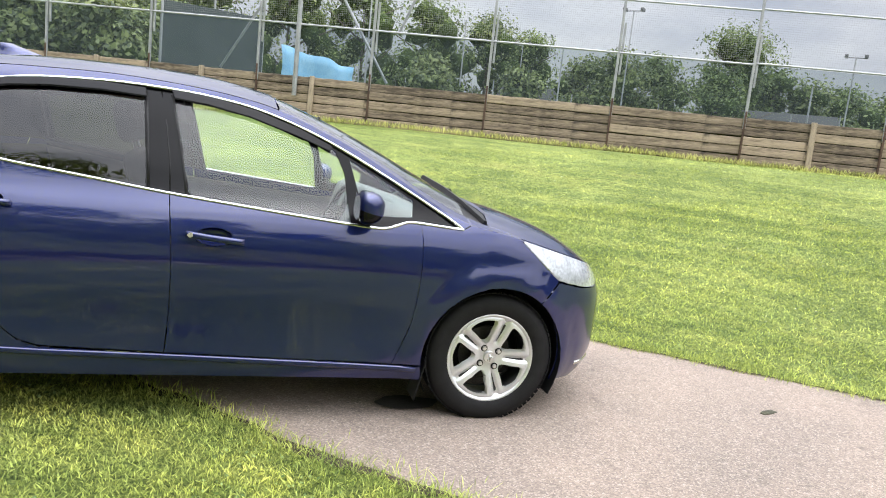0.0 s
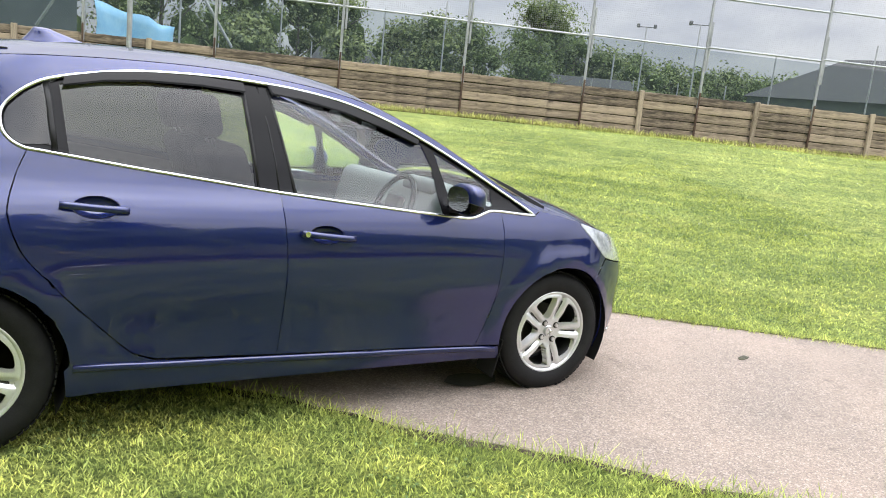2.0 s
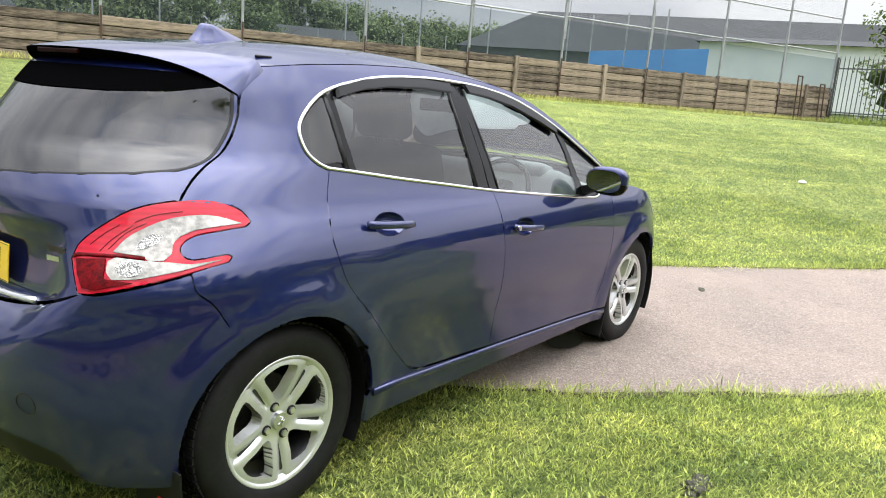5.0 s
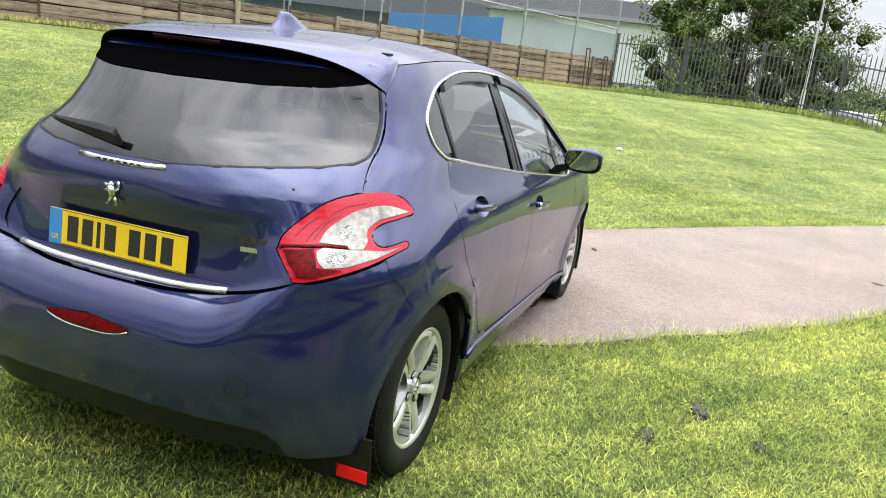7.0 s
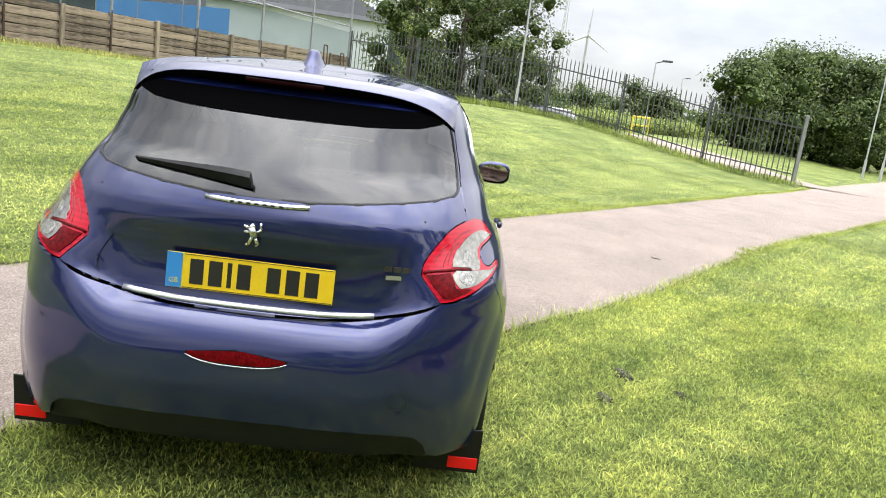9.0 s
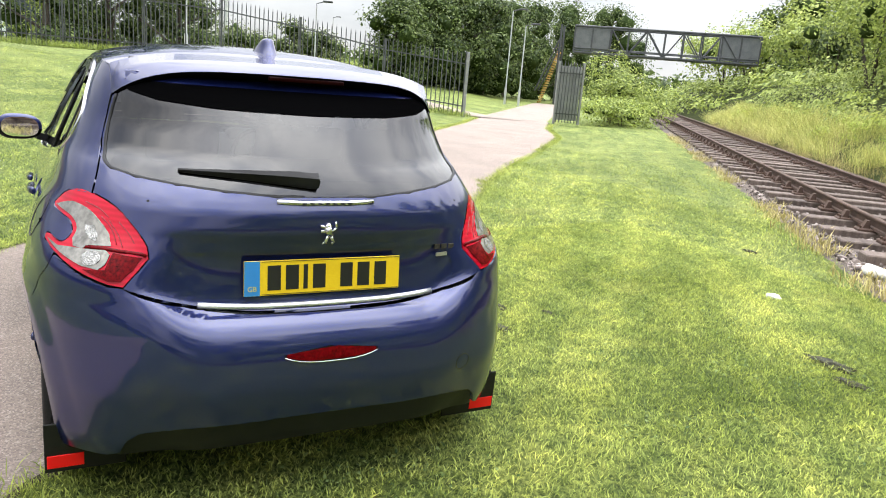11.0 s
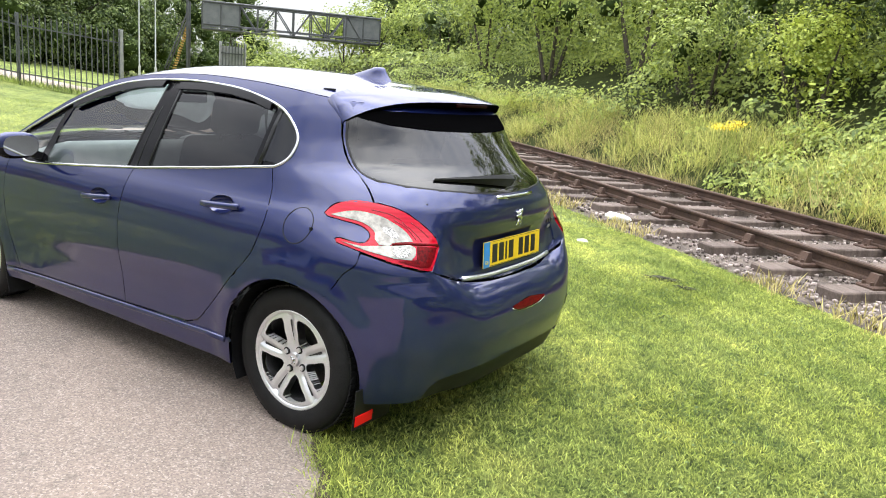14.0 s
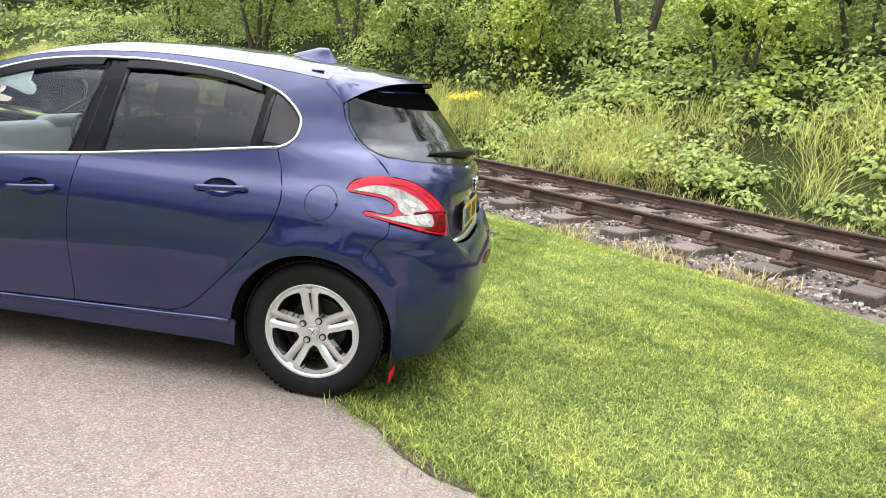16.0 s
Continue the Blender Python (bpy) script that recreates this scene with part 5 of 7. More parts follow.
for i in range(28):
    a = 2 * math.pi * i / 28
    k = 1 + .22 * noise.noise((math.cos(a) * 1.4, math.sin(a) * 1.4, 2))
    pts.append(bm.verts.new((2.20 + .155 * k * math.cos(a), -.64 + .085 * k * math.sin(a), .0235)))
bm.faces.new(pts)
tagged(part("oil_stain", bm, M_OIL, None), "dark oil stain on the tarmac under the car", "stain", kind="structure")


# ---------------------------------------------------------------- car skin
def table(*knots):
    """A smooth curve through (a, value) knots, without overshoot."""
    xs, ys = [k[0] for k in knots], [k[1] for k in knots]
    d = [(ys[i + 1] - ys[i]) / (xs[i + 1] - xs[i]) for i in range(len(xs) - 1)]
    m = [d[0]] + [0 if d[i - 1] * d[i] <= 0 else 2 * d[i - 1] * d[i] / (d[i - 1] + d[i]) for i in range(1, len(d))] + [d[-1]]

    def value(a):
        if a <= xs[0]:
            return ys[0]
        if a >= xs[-1]:
            return ys[-1]
        i = 0
        while a > xs[i + 1]:
            i += 1
        h = xs[i + 1] - xs[i]
        s = (a - xs[i]) / h
        return (ys[i] * (1 + 2 * s) * (1 - s) ** 2 + h * m[i] * s * (1 - s) ** 2
                + ys[i + 1] * s * s * (3 - 2 * s) + h * m[i + 1] * s * s * (s - 1))
    return value




X_REAR, X_FRONT, SPAN_REAR, SPAN_FRONT = 0.30, 2.45, 1.50, 1.40
HUBS = (0.0, 2.538)
half_width = table((.14, .800), (.22, .828), (.30, .842), (.45, .852), (.58, .862), (.68, .864), (.78, .856), (.86, .838),
                   (.92, .812), (.965, .785), (1.075, .742), (1.2, .690), (1.30, .648), (1.38, .607), (1.45, .56))
tail_x = table((.14, -.54), (.25, -.605), (.35, -.635), (.46, -.656), (.53, -.653), (.57, -.645), (.60, -.633), (.63, -.613), (.655, -.586), (.672, -.557), (.70, -.537),
               (.80, -.520), (.87, -.535), (.92, -.552), (.965, -.548), (1.0, -.532), (1.07, -.485), (1.15, -.422), (1.25, -.335), (1.35, -.235), (1.42, -.15))
nose_x = table((.14, 3.20), (.22, 3.27), (.35, 3.305), (.55, 3.305), (.65, 3.275), (.72, 3.23), (.80, 3.15), (.90, 3.05), (1.5, 2.9))
tail_corner = table((.14, -.54), (.25, -.605), (.35, -.635), (.46, -.656), (.53, -.653), (.59, -.645), (.66, -.630), (.74, -.604), (.82, -.576), (.88, -.560), (.92, -.552), (.965, -.548),
                    (1.0, -.532), (1.07, -.485), (1.15, -.422), (1.25, -.335), (1.35, -.235), (1.42, -.15))
tail_power = table((.2, 3.95), (.45, 3.7), (.6, 3.5), (.70, 3.5), (.76, 3.6), (.90, 2.9), (1.0, 2.7), (1.075, 2.4), (1.115, 2.15), (1.2, 2.12), (1.285, 2.3), (1.4, 2.6))
skirt_top = table((2.45 + .01, .908), (2.46 + .2, .868), (2.45 + .55, .80), (2.45 + 1.0, .725), (2.45 + 1.4, .70))
roof_rail = table((-1.2, 1.362), (-.3, 1.362), (0, 1.375), (.25, 1.392), (.52, 1.41), (.82, 1.418), (1.06, 1.408), (1.4, 1.368), (1.77, 1.240),
                  (2.01, 1.115), (2.2, 1.005), (2.31, .950), (2.37, .928), (2.46, .908))
centre_top = table((-.25, 1.385), (-.1, 1.415), (0, 1.432), (.25, 1.458), (.5, 1.475), (.8, 1.482), (1.1, 1.474), (1.4, 1.435), (1.6, 1.375), (1.8, 1.30),
                   (2.0, 1.213), (2.2, 1.118), (2.4, 1.026), (2.5, .99), (2.65, .962), (2.89, .90), (3.07, .825), (3.2, .745), (3.27, .705), (3.31, .695))


def rim_height(u):
    return roof_rail(u) if u < X_FRONT else skirt_top(u)


def tail_end(u, z):
    """How far back the tail reaches: a ledge over the bumper that climbs towards the lamps and dies out behind them."""
    lift = .075 * smooth(-1.02, -.70, u) * smooth(.95, .80, z)
    mid = smooth(-.60, -.95, u)
    return mid * tail_x(z - lift) + (1 - mid) * tail_corner(z)


def skin(u, z):
    """The place on the car's right-hand skin (as a positive y) at u along the flank, round the tail (u < 0.30) and the nose, and the height z."""
    w = half_width(z)
    if u < X_REAR:
        phi = max(0.0, min(1.0, 1 - (X_REAR - u) / SPAN_REAR)) * math.pi / 2
        e = 2 / tail_power(z)
        x = X_REAR - (X_REAR - tail_end(u, z)) * math.cos(phi) ** e
        y = w * math.sin(phi) ** e
    elif u > X_FRONT:
        phi = max(0.0, 1 - (u - X_FRONT) / SPAN_FRONT) * math.pi / 2
        e = 2 / 2.6
        x = X_FRONT + (nose_x(z) - X_FRONT) * math.cos(phi) ** e
        y = w * math.sin(phi) ** e
    else:
        x, y = u, w
        y += .010 * math.exp(-((z - .60) / .16) ** 2) * (math.exp(-((x + .0) / .45) ** 2) + math.exp(-((x - 2.54) / .45) ** 2))
        y -= .012 * smooth(.62, .42, z) * smooth(.35, .7, x) * smooth(2.2, 1.8, x) * smooth(.2, .34, z)
    for hub in HUBS:
        d = math.hypot(x - hub, z - .315)
        if d < .46 and y > .5:
            y += .014 * smooth(.46, .37, d)
    return x, y, z


def flank(x, z):
    """u for a place on the flank or the tail's corner given by x and z."""
    if x >= X_REAR:
        if x <= X_FRONT:
            return x
        c = min(1.0, (x - X_FRONT) / (nose_x(z) - X_FRONT)) ** 1.3
        return X_FRONT + SPAN_FRONT * (1 - math.acos(c) * 2 / math.pi)
    c = min(1.0, (X_REAR - x) / (X_REAR - tail_corner(z))) ** (tail_power(z) / 2)
    return X_REAR - SPAN_REAR * (1 - math.acos(c) * 2 / math.pi)


def across(y, z):
    """u for a place on the tail given by the distance y from the middle and z."""
    s = min(1.0, max(0.0, y) / half_width(z)) ** (tail_power(z) / 2)
    return X_REAR - SPAN_REAR * (1 - math.asin(s) * 2 / math.pi)


def body(u, z):
    """The skin on both sides of the tail's middle: past u = -1.2 it goes on round the other corner."""
    if u < -1.2:
        x, y, z = skin(-2.4 - u, z)
        return Vector((x, -y, z))
    return Vector(skin(u, z))


def lid(u, v):
    """The upper faces: roof, windscreen and bonnet, with v from -1 to 1 across."""
    x, y, zt = skin(u, rim_height(u))
    zc = max(centre_top(x), zt)
    return Vector((x, y * v, zc - (zc - zt) * abs(v) ** 2.6))


def curve(points, closed=False, n=6):
    """A smooth line through points in the plane."""
    out, k = [], len(points)
    for i in range(k if closed else k - 1):
        p1, p2 = points[i], points[(i + 1) % k]
        p0 = points[i - 1] if (i or closed) else p1
        p3 = points[(i + 2) % k] if (i + 2 < k or closed) else p2
        for j in range(n):
            s = j / n
            out.append(tuple(.5 * (2 * b + (c - a) * s + (2 * a - 5 * b + 4 * c - d) * s * s + (3 * b - a - 3 * c + d) * s ** 3) for a, b, c, d in zip(p0, p1, p2, p3)))
    return out if closed else out + [tuple(points[-1])]


def ring(cx, cz, rx, rz, n=28):
    return [(cx + rx * math.cos(2 * math.pi * i / n), cz + rz * math.sin(2 * math.pi * i / n)) for i in range(n)]


def inside(p, poly):
    hit, j = False, len(poly) - 1
    for i in range(len(poly)):
        (ax, ay), (bx, by) = poly[i], poly[j]
        if (ay > p[1]) != (by > p[1]) and p[0] < (bx - ax) * (p[1] - ay) / (by - ay) + ax:
            hit = not hit
        j = i
    return hit


def panel(name, outline, mat, parent, f=body, holes=(), side=1, cell=.05, gap=.0024, rim=.014, lift=0.0, label="", cell2=None):
    """A sheet of the car's skin inside an outline, with a turned-in edge all round; side -1 puts it on the right-hand side."""
    a0, a1 = min(p[0] for p in outline), max(p[0] for p in outline)
    b0, b1 = min(p[1] for p in outline), max(p[1] for p in outline)
    na, nb = max(2, math.ceil((a1 - a0) / cell)), max(2, math.ceil((b1 - b0) / (cell2 or cell)))
    bm = bmesh.new()
    grid = [[bm.verts.new((a0 + (a1 - a0) * i / na, b0 + (b1 - b0) * j / nb, 0)) for j in range(nb + 1)] for i in range(na + 1)]
    for i in range(na):
        for j in range(nb):
            bm.faces.new((grid[i][j], grid[i + 1][j], grid[i + 1][j + 1], grid[i][j + 1]))
    for poly in (outline, *holes):
        for (ax, ay), (bx, by) in zip(poly, [*poly[1:], poly[0]]):
            if abs(ax - bx) + abs(ay - by) < 1e-6:
                continue
            lo, hi = (min(ax, bx) - 1e-5, min(ay, by) - 1e-5), (max(ax, bx) + 1e-5, max(ay, by) + 1e-5)
            near = []
            for fc in bm.faces:
                xs, ys = [v.co.x for v in fc.verts], [v.co.y for v in fc.verts]
                if max(xs) >= lo[0] and min(xs) <= hi[0] and max(ys) >= lo[1] and min(ys) <= hi[1]:
                    near.append(fc)
            if near:
                geom = near + list({e for fc in near for e in fc.edges}) + list({v for fc in near for v in fc.verts})
                bmesh.ops.bisect_plane(bm, geom=geom, dist=1e-5, plane_co=(ax, ay, 0), plane_no=(ay - by, bx - ax, 0))
    gone = []
    for fc in bm.faces:
        c = fc.calc_center_median()
        if not inside((c.x, c.y), outline) or any(inside((c.x, c.y), h) for h in holes):
            gone.append(fc)
    bmesh.ops.delete(bm, geom=gone, context="FACES")
    edge = [e for e in bm.edges if len(e.link_faces) == 1]
    shift = {}
    for e in edge:
        p, q = e.verts
        d = (q.co - p.co).normalized()
        nrm = Vector((-d.y, d.x, 0))
        if (e.link_faces[0].calc_center_median() - p.co).dot(nrm) < 0:
            nrm = -nrm
        for v in (p, q):
            shift.setdefault(v, []).append(nrm)
    for v, ns in shift.items():
        mean = sum(ns, Vector())
        if mean.length > .2:
            d = mean.normalized()
            a, b = v.co.x, v.co.y
            stretch = (f(a + d.x * .003, b + d.y * .003) - f(a - d.x * .003, b - d.y * .003)).length / .006
            v.co += d * gap / max(.6, stretch)
    bm.verts.index_update()
    pos, nor = [], []
    h = .004
    for v in bm.verts:
        a, b = v.co.x, v.co.y
        da, db = f(a + h, b) - f(a - h, b), f(a, b + h) - f(a, b - h)
        n = da.cross(db)
        n = n.normalized() if n.length > 1e-12 else Vector((0, 1, 0))
        p = f(a, b)
        if n.dot(p - Vector((1.2, 0, .5))) < 0:
            n = -n
        p = p + n * lift
        pos.append(Vector((p.x, p.y * side, p.z)))
        nor.append(Vector((n.x, n.y * side, n.z)))
    faces = [[v.index for v in fc.verts] for fc in bm.faces]
    verts, norms = list(pos), list(nor)
    for fc in faces:
        c = sum((nor[i] for i in fc), Vector())
        p = [pos[i] for i in fc]
        w = sum(((p[i] - p[0]).cross(p[i + 1] - p[0]) for i in range(1, len(p) - 1)), Vector())
        if w.dot(c) < 0:
            fc.reverse()
    if rim:
        twin = {}
        for v in shift:
            twin[v.index] = (len(verts), len(verts) + 1)
            verts += [pos[v.index], pos[v.index] - nor[v.index] * rim]
            norms += [nor[v.index], nor[v.index]]
        for e in edge:
            i, j = e.verts[0].index, e.verts[1].index
            faces.append([twin[i][0], twin[j][0], twin[j][1], twin[i][1]])
    bm.free()
    ob = link(name, verts, faces, mat, parent, label, flat=False)
    ob.data.normals_split_custom_set_from_vertices([tuple(n) for n in norms])
    return ob


def strip_on(bm, line, f, side, width, height, lift=0.0, closed=False):
    """A flat-topped bead laid along a line on the skin."""
    path, nors = [], []
    for a, b in line:
        h = .004
        n = (f(a + h, b) - f(a - h, b)).cross(f(a, b + h) - f(a, b - h)).normalized()
        p = f(a, b)
        if n.dot(p - Vector((1.2, 0, .5))) < 0:
            n = -n
        p = p + n * lift
        path.append(Vector((p.x, p.y * side, p.z)))
        nors.append(Vector((n.x, n.y * side, n.z)))
    w = width / 2
    return sweep(bm, path, [(-w, -.006), (-w, height * .5), (-w * .6, height), (w * .6, height), (w, height * .5), (w, -.006)], nors, closed)


# paint and trim of the car
def car_paint():
    m = bpy.data.materials.new("metallic_blue_paint")
    m.use_nodes = True
    n, l = m.node_tree.nodes, m.node_tree.links
    b = n["Principled BSDF"]
    tc, flake, haze, ramp = (n.new(k) for k in ("ShaderNodeTexCoord", "ShaderNodeTexNoise", "ShaderNodeTexNoise", "ShaderNodeValToRGB"))
    flake.inputs["Scale"].default_value, haze.inputs["Scale"].default_value, haze.inputs["Detail"].default_value = 900, 6, 6
    l.new(tc.outputs["Object"], flake.inputs["Vector"])
    l.new(tc.outputs["Object"], haze.inputs["Vector"])
    ramp.color_ramp.elements[0].position, ramp.color_ramp.elements[0].color = .35, (.0054, .0096, .052, 1)
    ramp.color_ramp.elements[1].position, ramp.color_ramp.elements[1].color = .65, (.0130, .0212, .108, 1)
    l.new(flake.outputs["Fac"], ramp.inputs[0])
    l.new(ramp.outputs[0], b.inputs["Base Color"])
    dust = n.new("ShaderNodeMapRange")
    dust.inputs["To Min"].default_value, dust.inputs["To Max"].default_value = .26, .34
    l.new(haze.outputs["Fac"], dust.inputs["Value"])
    l.new(dust.outputs[0], b.inputs["Roughness"])
    b.inputs["Metallic"].default_value, b.inputs["Coat Weight"].default_value, b.inputs["Coat Roughness"].default_value = .48, 1.0, .010
    b.inputs["Coat IOR"].default_value, b.inputs["Specular IOR Level"].default_value = 1.62, .15
    b.inputs["Specular Tint"].default_value = (.10, .13, .40, 1)
    return m


M_PAINT = car_paint()
M_CHROME = plain("chrome", (.60, .61, .62), .12, 1.0)
M_SATIN = material("brushed_metal_trim", (.55, .56, .57), (.75, .76, .77), 20, 200, .28, .9, .02)
M_BLACK = material("black_plastic", (.0035, .0035, .004), (.010, .010, .011), 20, 300, .5, 0, .15, bump_size=.001, spec=.3)
M_DEEP_BLACK = plain("black_underside_and_reflection", (.0018, .0018, .002), .9, 0, 0, 0)
M_GLOSS_BLACK = plain("gloss_black_pillar", (.005, .005, .006), .18, 0, 0, .16)
M_RUBBER = material("tyre_rubber", (.0035, .0035, .004), (.012, .012, .0125), 25, 200, .65, 0, .2, bump_size=.002, spec=.22)
M_ALLOY = material("silver_alloy", (.54, .55, .56), (.68, .69, .70), 12, 220, .30, .62, .03, coat=.4)
# same alloy painted dark, for places that lie in shade
M_ALLOY_SHADE = material("alloy_darkened_for_shade", (.022, .022, .023), (.060, .060, .062), 14, 200, .5, .5, .1)
M_DULL_IRON = material("brake_iron", (.025, .023, .022), (.08, .072, .066), 20, 120, .5, .5, .2)
M_CLEAR = pane_glass("clear_glass", (.88, .96, .93), 1.35)
M_TINT = pane_glass("privacy_glass", (.19, .195, .19), 1.05)
M_REAR_GLASS = pane_glass("dark_rear_glass", (.06, .06, .063), 1.2)
M_DEFLECT = plain("smoked_acrylic", (.006, .006, .007), .12, 0, 0, .22)
M_CABIN = material("dark_trim_cloth", (.010, .010, .011), (.026, .026, .028), 12, 60, .95, 0, 0, spec=.1)
M_CABIN_GREY = material("grey_trim", (.18, .19, .195), (.27, .28, .285), 20, 200, .7, 0, .1, bump_size=.002)
M_LINER = material("pale_headlining", (.36, .36, .35), (.46, .46, .45), 20, 200, .9, 0, .1, bump_size=.002)
def red_lens():
    """Moulded red lens with fine flutes."""
    m = plain("red_lens", (.52, .004, .022), .22, 0, .5, .1)
    n, l = m.node_tree.nodes, m.node_tree.links
    tc, w, rp = n.new("ShaderNodeTexCoord"), n.new("ShaderNodeTexWave"), n.new("ShaderNodeValToRGB")
    w.bands_direction = "Z"
    w.inputs["Scale"].default_value, w.inputs["Distortion"].default_value = 20, 1.2
    l.new(tc.outputs["Object"], w.inputs["Vector"])
    rp.color_ramp.elements[0].color, rp.color_ramp.elements[1].color = (.36, .0008, .012, 1), (.47, .0016, .020, 1)
    l.new(w.outputs["Fac"], rp.inputs[0])
    l.new(rp.outputs[0], n["Principled BSDF"].inputs["Base Color"])
    return m


M_RED = red_lens()
M_RIB = plain("deep_red_rib", (.17, .0006, .008), .3, 0, .3, .2)
M_DARK_RED = material("dark_red_lens", (.015, .0002, .0004), (.17, .001, .004), 60, 150, .25, 0, .3, bump_size=.002, spec=.1)
M_LENS = material("clear_lens", (.08, .076, .068), (.38, .36, .32), 13, 60, .18, .45, .35, coat=.4, bump_size=.004, spec=.3)
M_BOWL = material("faceted_bowl", (.03, .03, .03), (.62, .61, .58), 70, 210, .15, .7, .9, bump_size=.006)
M_HEAD_LENS = material("headlamp_lens", (.20, .22, .24), (.66, .69, .72), 11, 60, .10, .45, .15, coat=1.0)
M_REFLECTOR = plain("red_reflector", (.78, .010, .010), .4, 0, .15, .2)
M_PLATE = material("yellow_plate", (.70, .46, .008), (.80, .56, .02), 10, 200, .35, 0, .05)
M_PLATE_BLUE = plain("blue_band", (.03, .22, .55), .35)
M_INK = plain("black_figures", (.012, .012, .012), .4)
M_GOLD = plain("gold_mark", (.62, .50, .10), .4)
M_MIRROR = plain("mirror_glass", (.75, .77, .78), .02, 1.0)

car = thing("car", "dark metallic blue five-door hatchback parked half on grass", "car")

# lines of the body
REAR_EDGE = [(flank(x, z), z) for x, z in curve([(.215, 1.073), (.180, .985), (.160, .905), (.160, .845), (.200, .735), (.282, .635), (.385, .522), (.500, .405), (.560, .353), (.640, .326)])]
SPLIT = curve([(1.088, .963), (1.100, .85), (1.112, .70), (1.112, .50), (1.10, .308)])
FRONT_EDGE = curve([(2.140, .918), (2.152, .80), (2.148, .67), (2.125, .47), (2.06, .279)])
BELT = curve([(flank(.215, 1.073), 1.073), (.40, 1.050), (.56, 1.028), (.82, .996), (1.088, .963), (1.52, .921), (1.86, .891), (1.97, .886), (2.03, .902), (2.08, .918), (2.14, .918)], n=4)
B_SPLIT = BELT[:17]
F_SPLIT = BELT[16:]
TIP = [(2.14, .918), (2.26, .909), (2.335, .905)]
TOP = curve([(2.335, .905), (2.25, .957), (2.02, 1.082), (1.79, 1.198), (1.60, 1.277), (1.41, 1.335), (1.22, 1.366), (1.04, 1.380), (.82, 1.384), (.56, 1.370), (.36, 1.335)], n=4)
BACK = [(flank(x, z), z) for x, z in curve([(.36, 1.335), (.262, 1.305), (.188, 1.256), (.140, 1.195), (.142, 1.132), (.172, 1.094), (.215, 1.073)], n=6)]
LAMP = curve([(-.040, .938), (-.085, .974), (-.215, .997), (-.425, .977), (-.585, .925), (-.70, .870)], n=4) + curve([(-.742, .836), (-.725, .80), (-.675, .757)], n=3) \
    + curve([(-.60, .762), (-.44, .784), (-.25, .814), (-.10, .840)], n=3) + curve([(-.096, .851), (-.125, .858), (-.235, .848), (-.285, .862), (-.292, .884), (-.24, .907), (-.13, .919), (-.060, .926)], n=3)
HATCH = curve([(-.150, 1.362), (-.165, 1.29), (-.178, 1.20), (-.205, 1.13), (-.245, 1.085), (-.275, 1.040), (-.292, .990)], n=4)
JOINT = curve([(-.225, .817), (-.185, .770), (-.117, .732), (-.060, .672)], n=3)
NOSE_SEAM = [(2.805, .690), (2.735, .640), (2.665, .580)]
ARCH = {hub: [(flank(hub + .348 * math.cos(math.pi * i / 48), .308 + .348 * math.sin(math.pi * i / 48)), .308 + .348 * math.sin(math.pi * i / 48)) for i in range(-12, 61)] for hub in HUBS}


def rim_line(a, b, step=.05):
    k = max(2, math.ceil(abs(b - a) / step))
    return [(a + (b - a) * i / k, rim_height(a + (b - a) * i / k)) for i in range(k + 1)]


def recess(name, cx, cz, rx, rz, parent, side):
    """The bowl behind a door handle."""
    verts, faces, n = [], [], 20
    for k, (s, d) in enumerate(((1, 0), (.86, .018), (.55, .030), (0.02, .033))):
        for i in range(n):
            t = 2 * math.pi * i / n
            p = body(cx + rx * s * math.cos(t), cz + rz * s * math.sin(t))
            verts.append((p.x, (p.y - d) * side, p.z))
    for k in range(3):
        for i in range(n):
            a, b = k * n + i, k * n + (i + 1) % n
            faces.append((a, b, b + n, a + n))
    return link(name, verts, faces, M_PAINT, parent, flat=False)


def pull(name, x0, z0, x1, z1, parent, side, lock):
    """A strap handle standing off the door."""
    bm = bmesh.new()
    path, nors = [], []
    for i in range(13):
        s = i / 12
        x, z = x0 + (x1 - x0) * s, z0 + (z1 - z0) * s
        y = half_width(z) + .004 + .026 * math.sin(math.pi * min(1, max(0, .06 + s * .88))) ** .45
        path.append((x, y * side, z))
        nors.append((0, side, .12))
    prof = [(.013 * math.cos(2 * math.pi * k / 10), .009 * math.sin(2 * math.pi * k / 10)) for k in range(10)]
    sweep(bm, path, prof, nors)
    ob = part(name, bm, M_PAINT, parent, "body-coloured strap handle", flat=False)
    if lock:
        bm = bmesh.new()
        p = Vector(path[1])
        rod(bm, p, p + Vector((0, .012 * side, 0)), .011, 14)
        part("lock", bm, M_CHROME, parent)
    return ob


def oval(cx, cz, rx, rz, n=24):
    return ring(cx, cz, rx, rz, n)


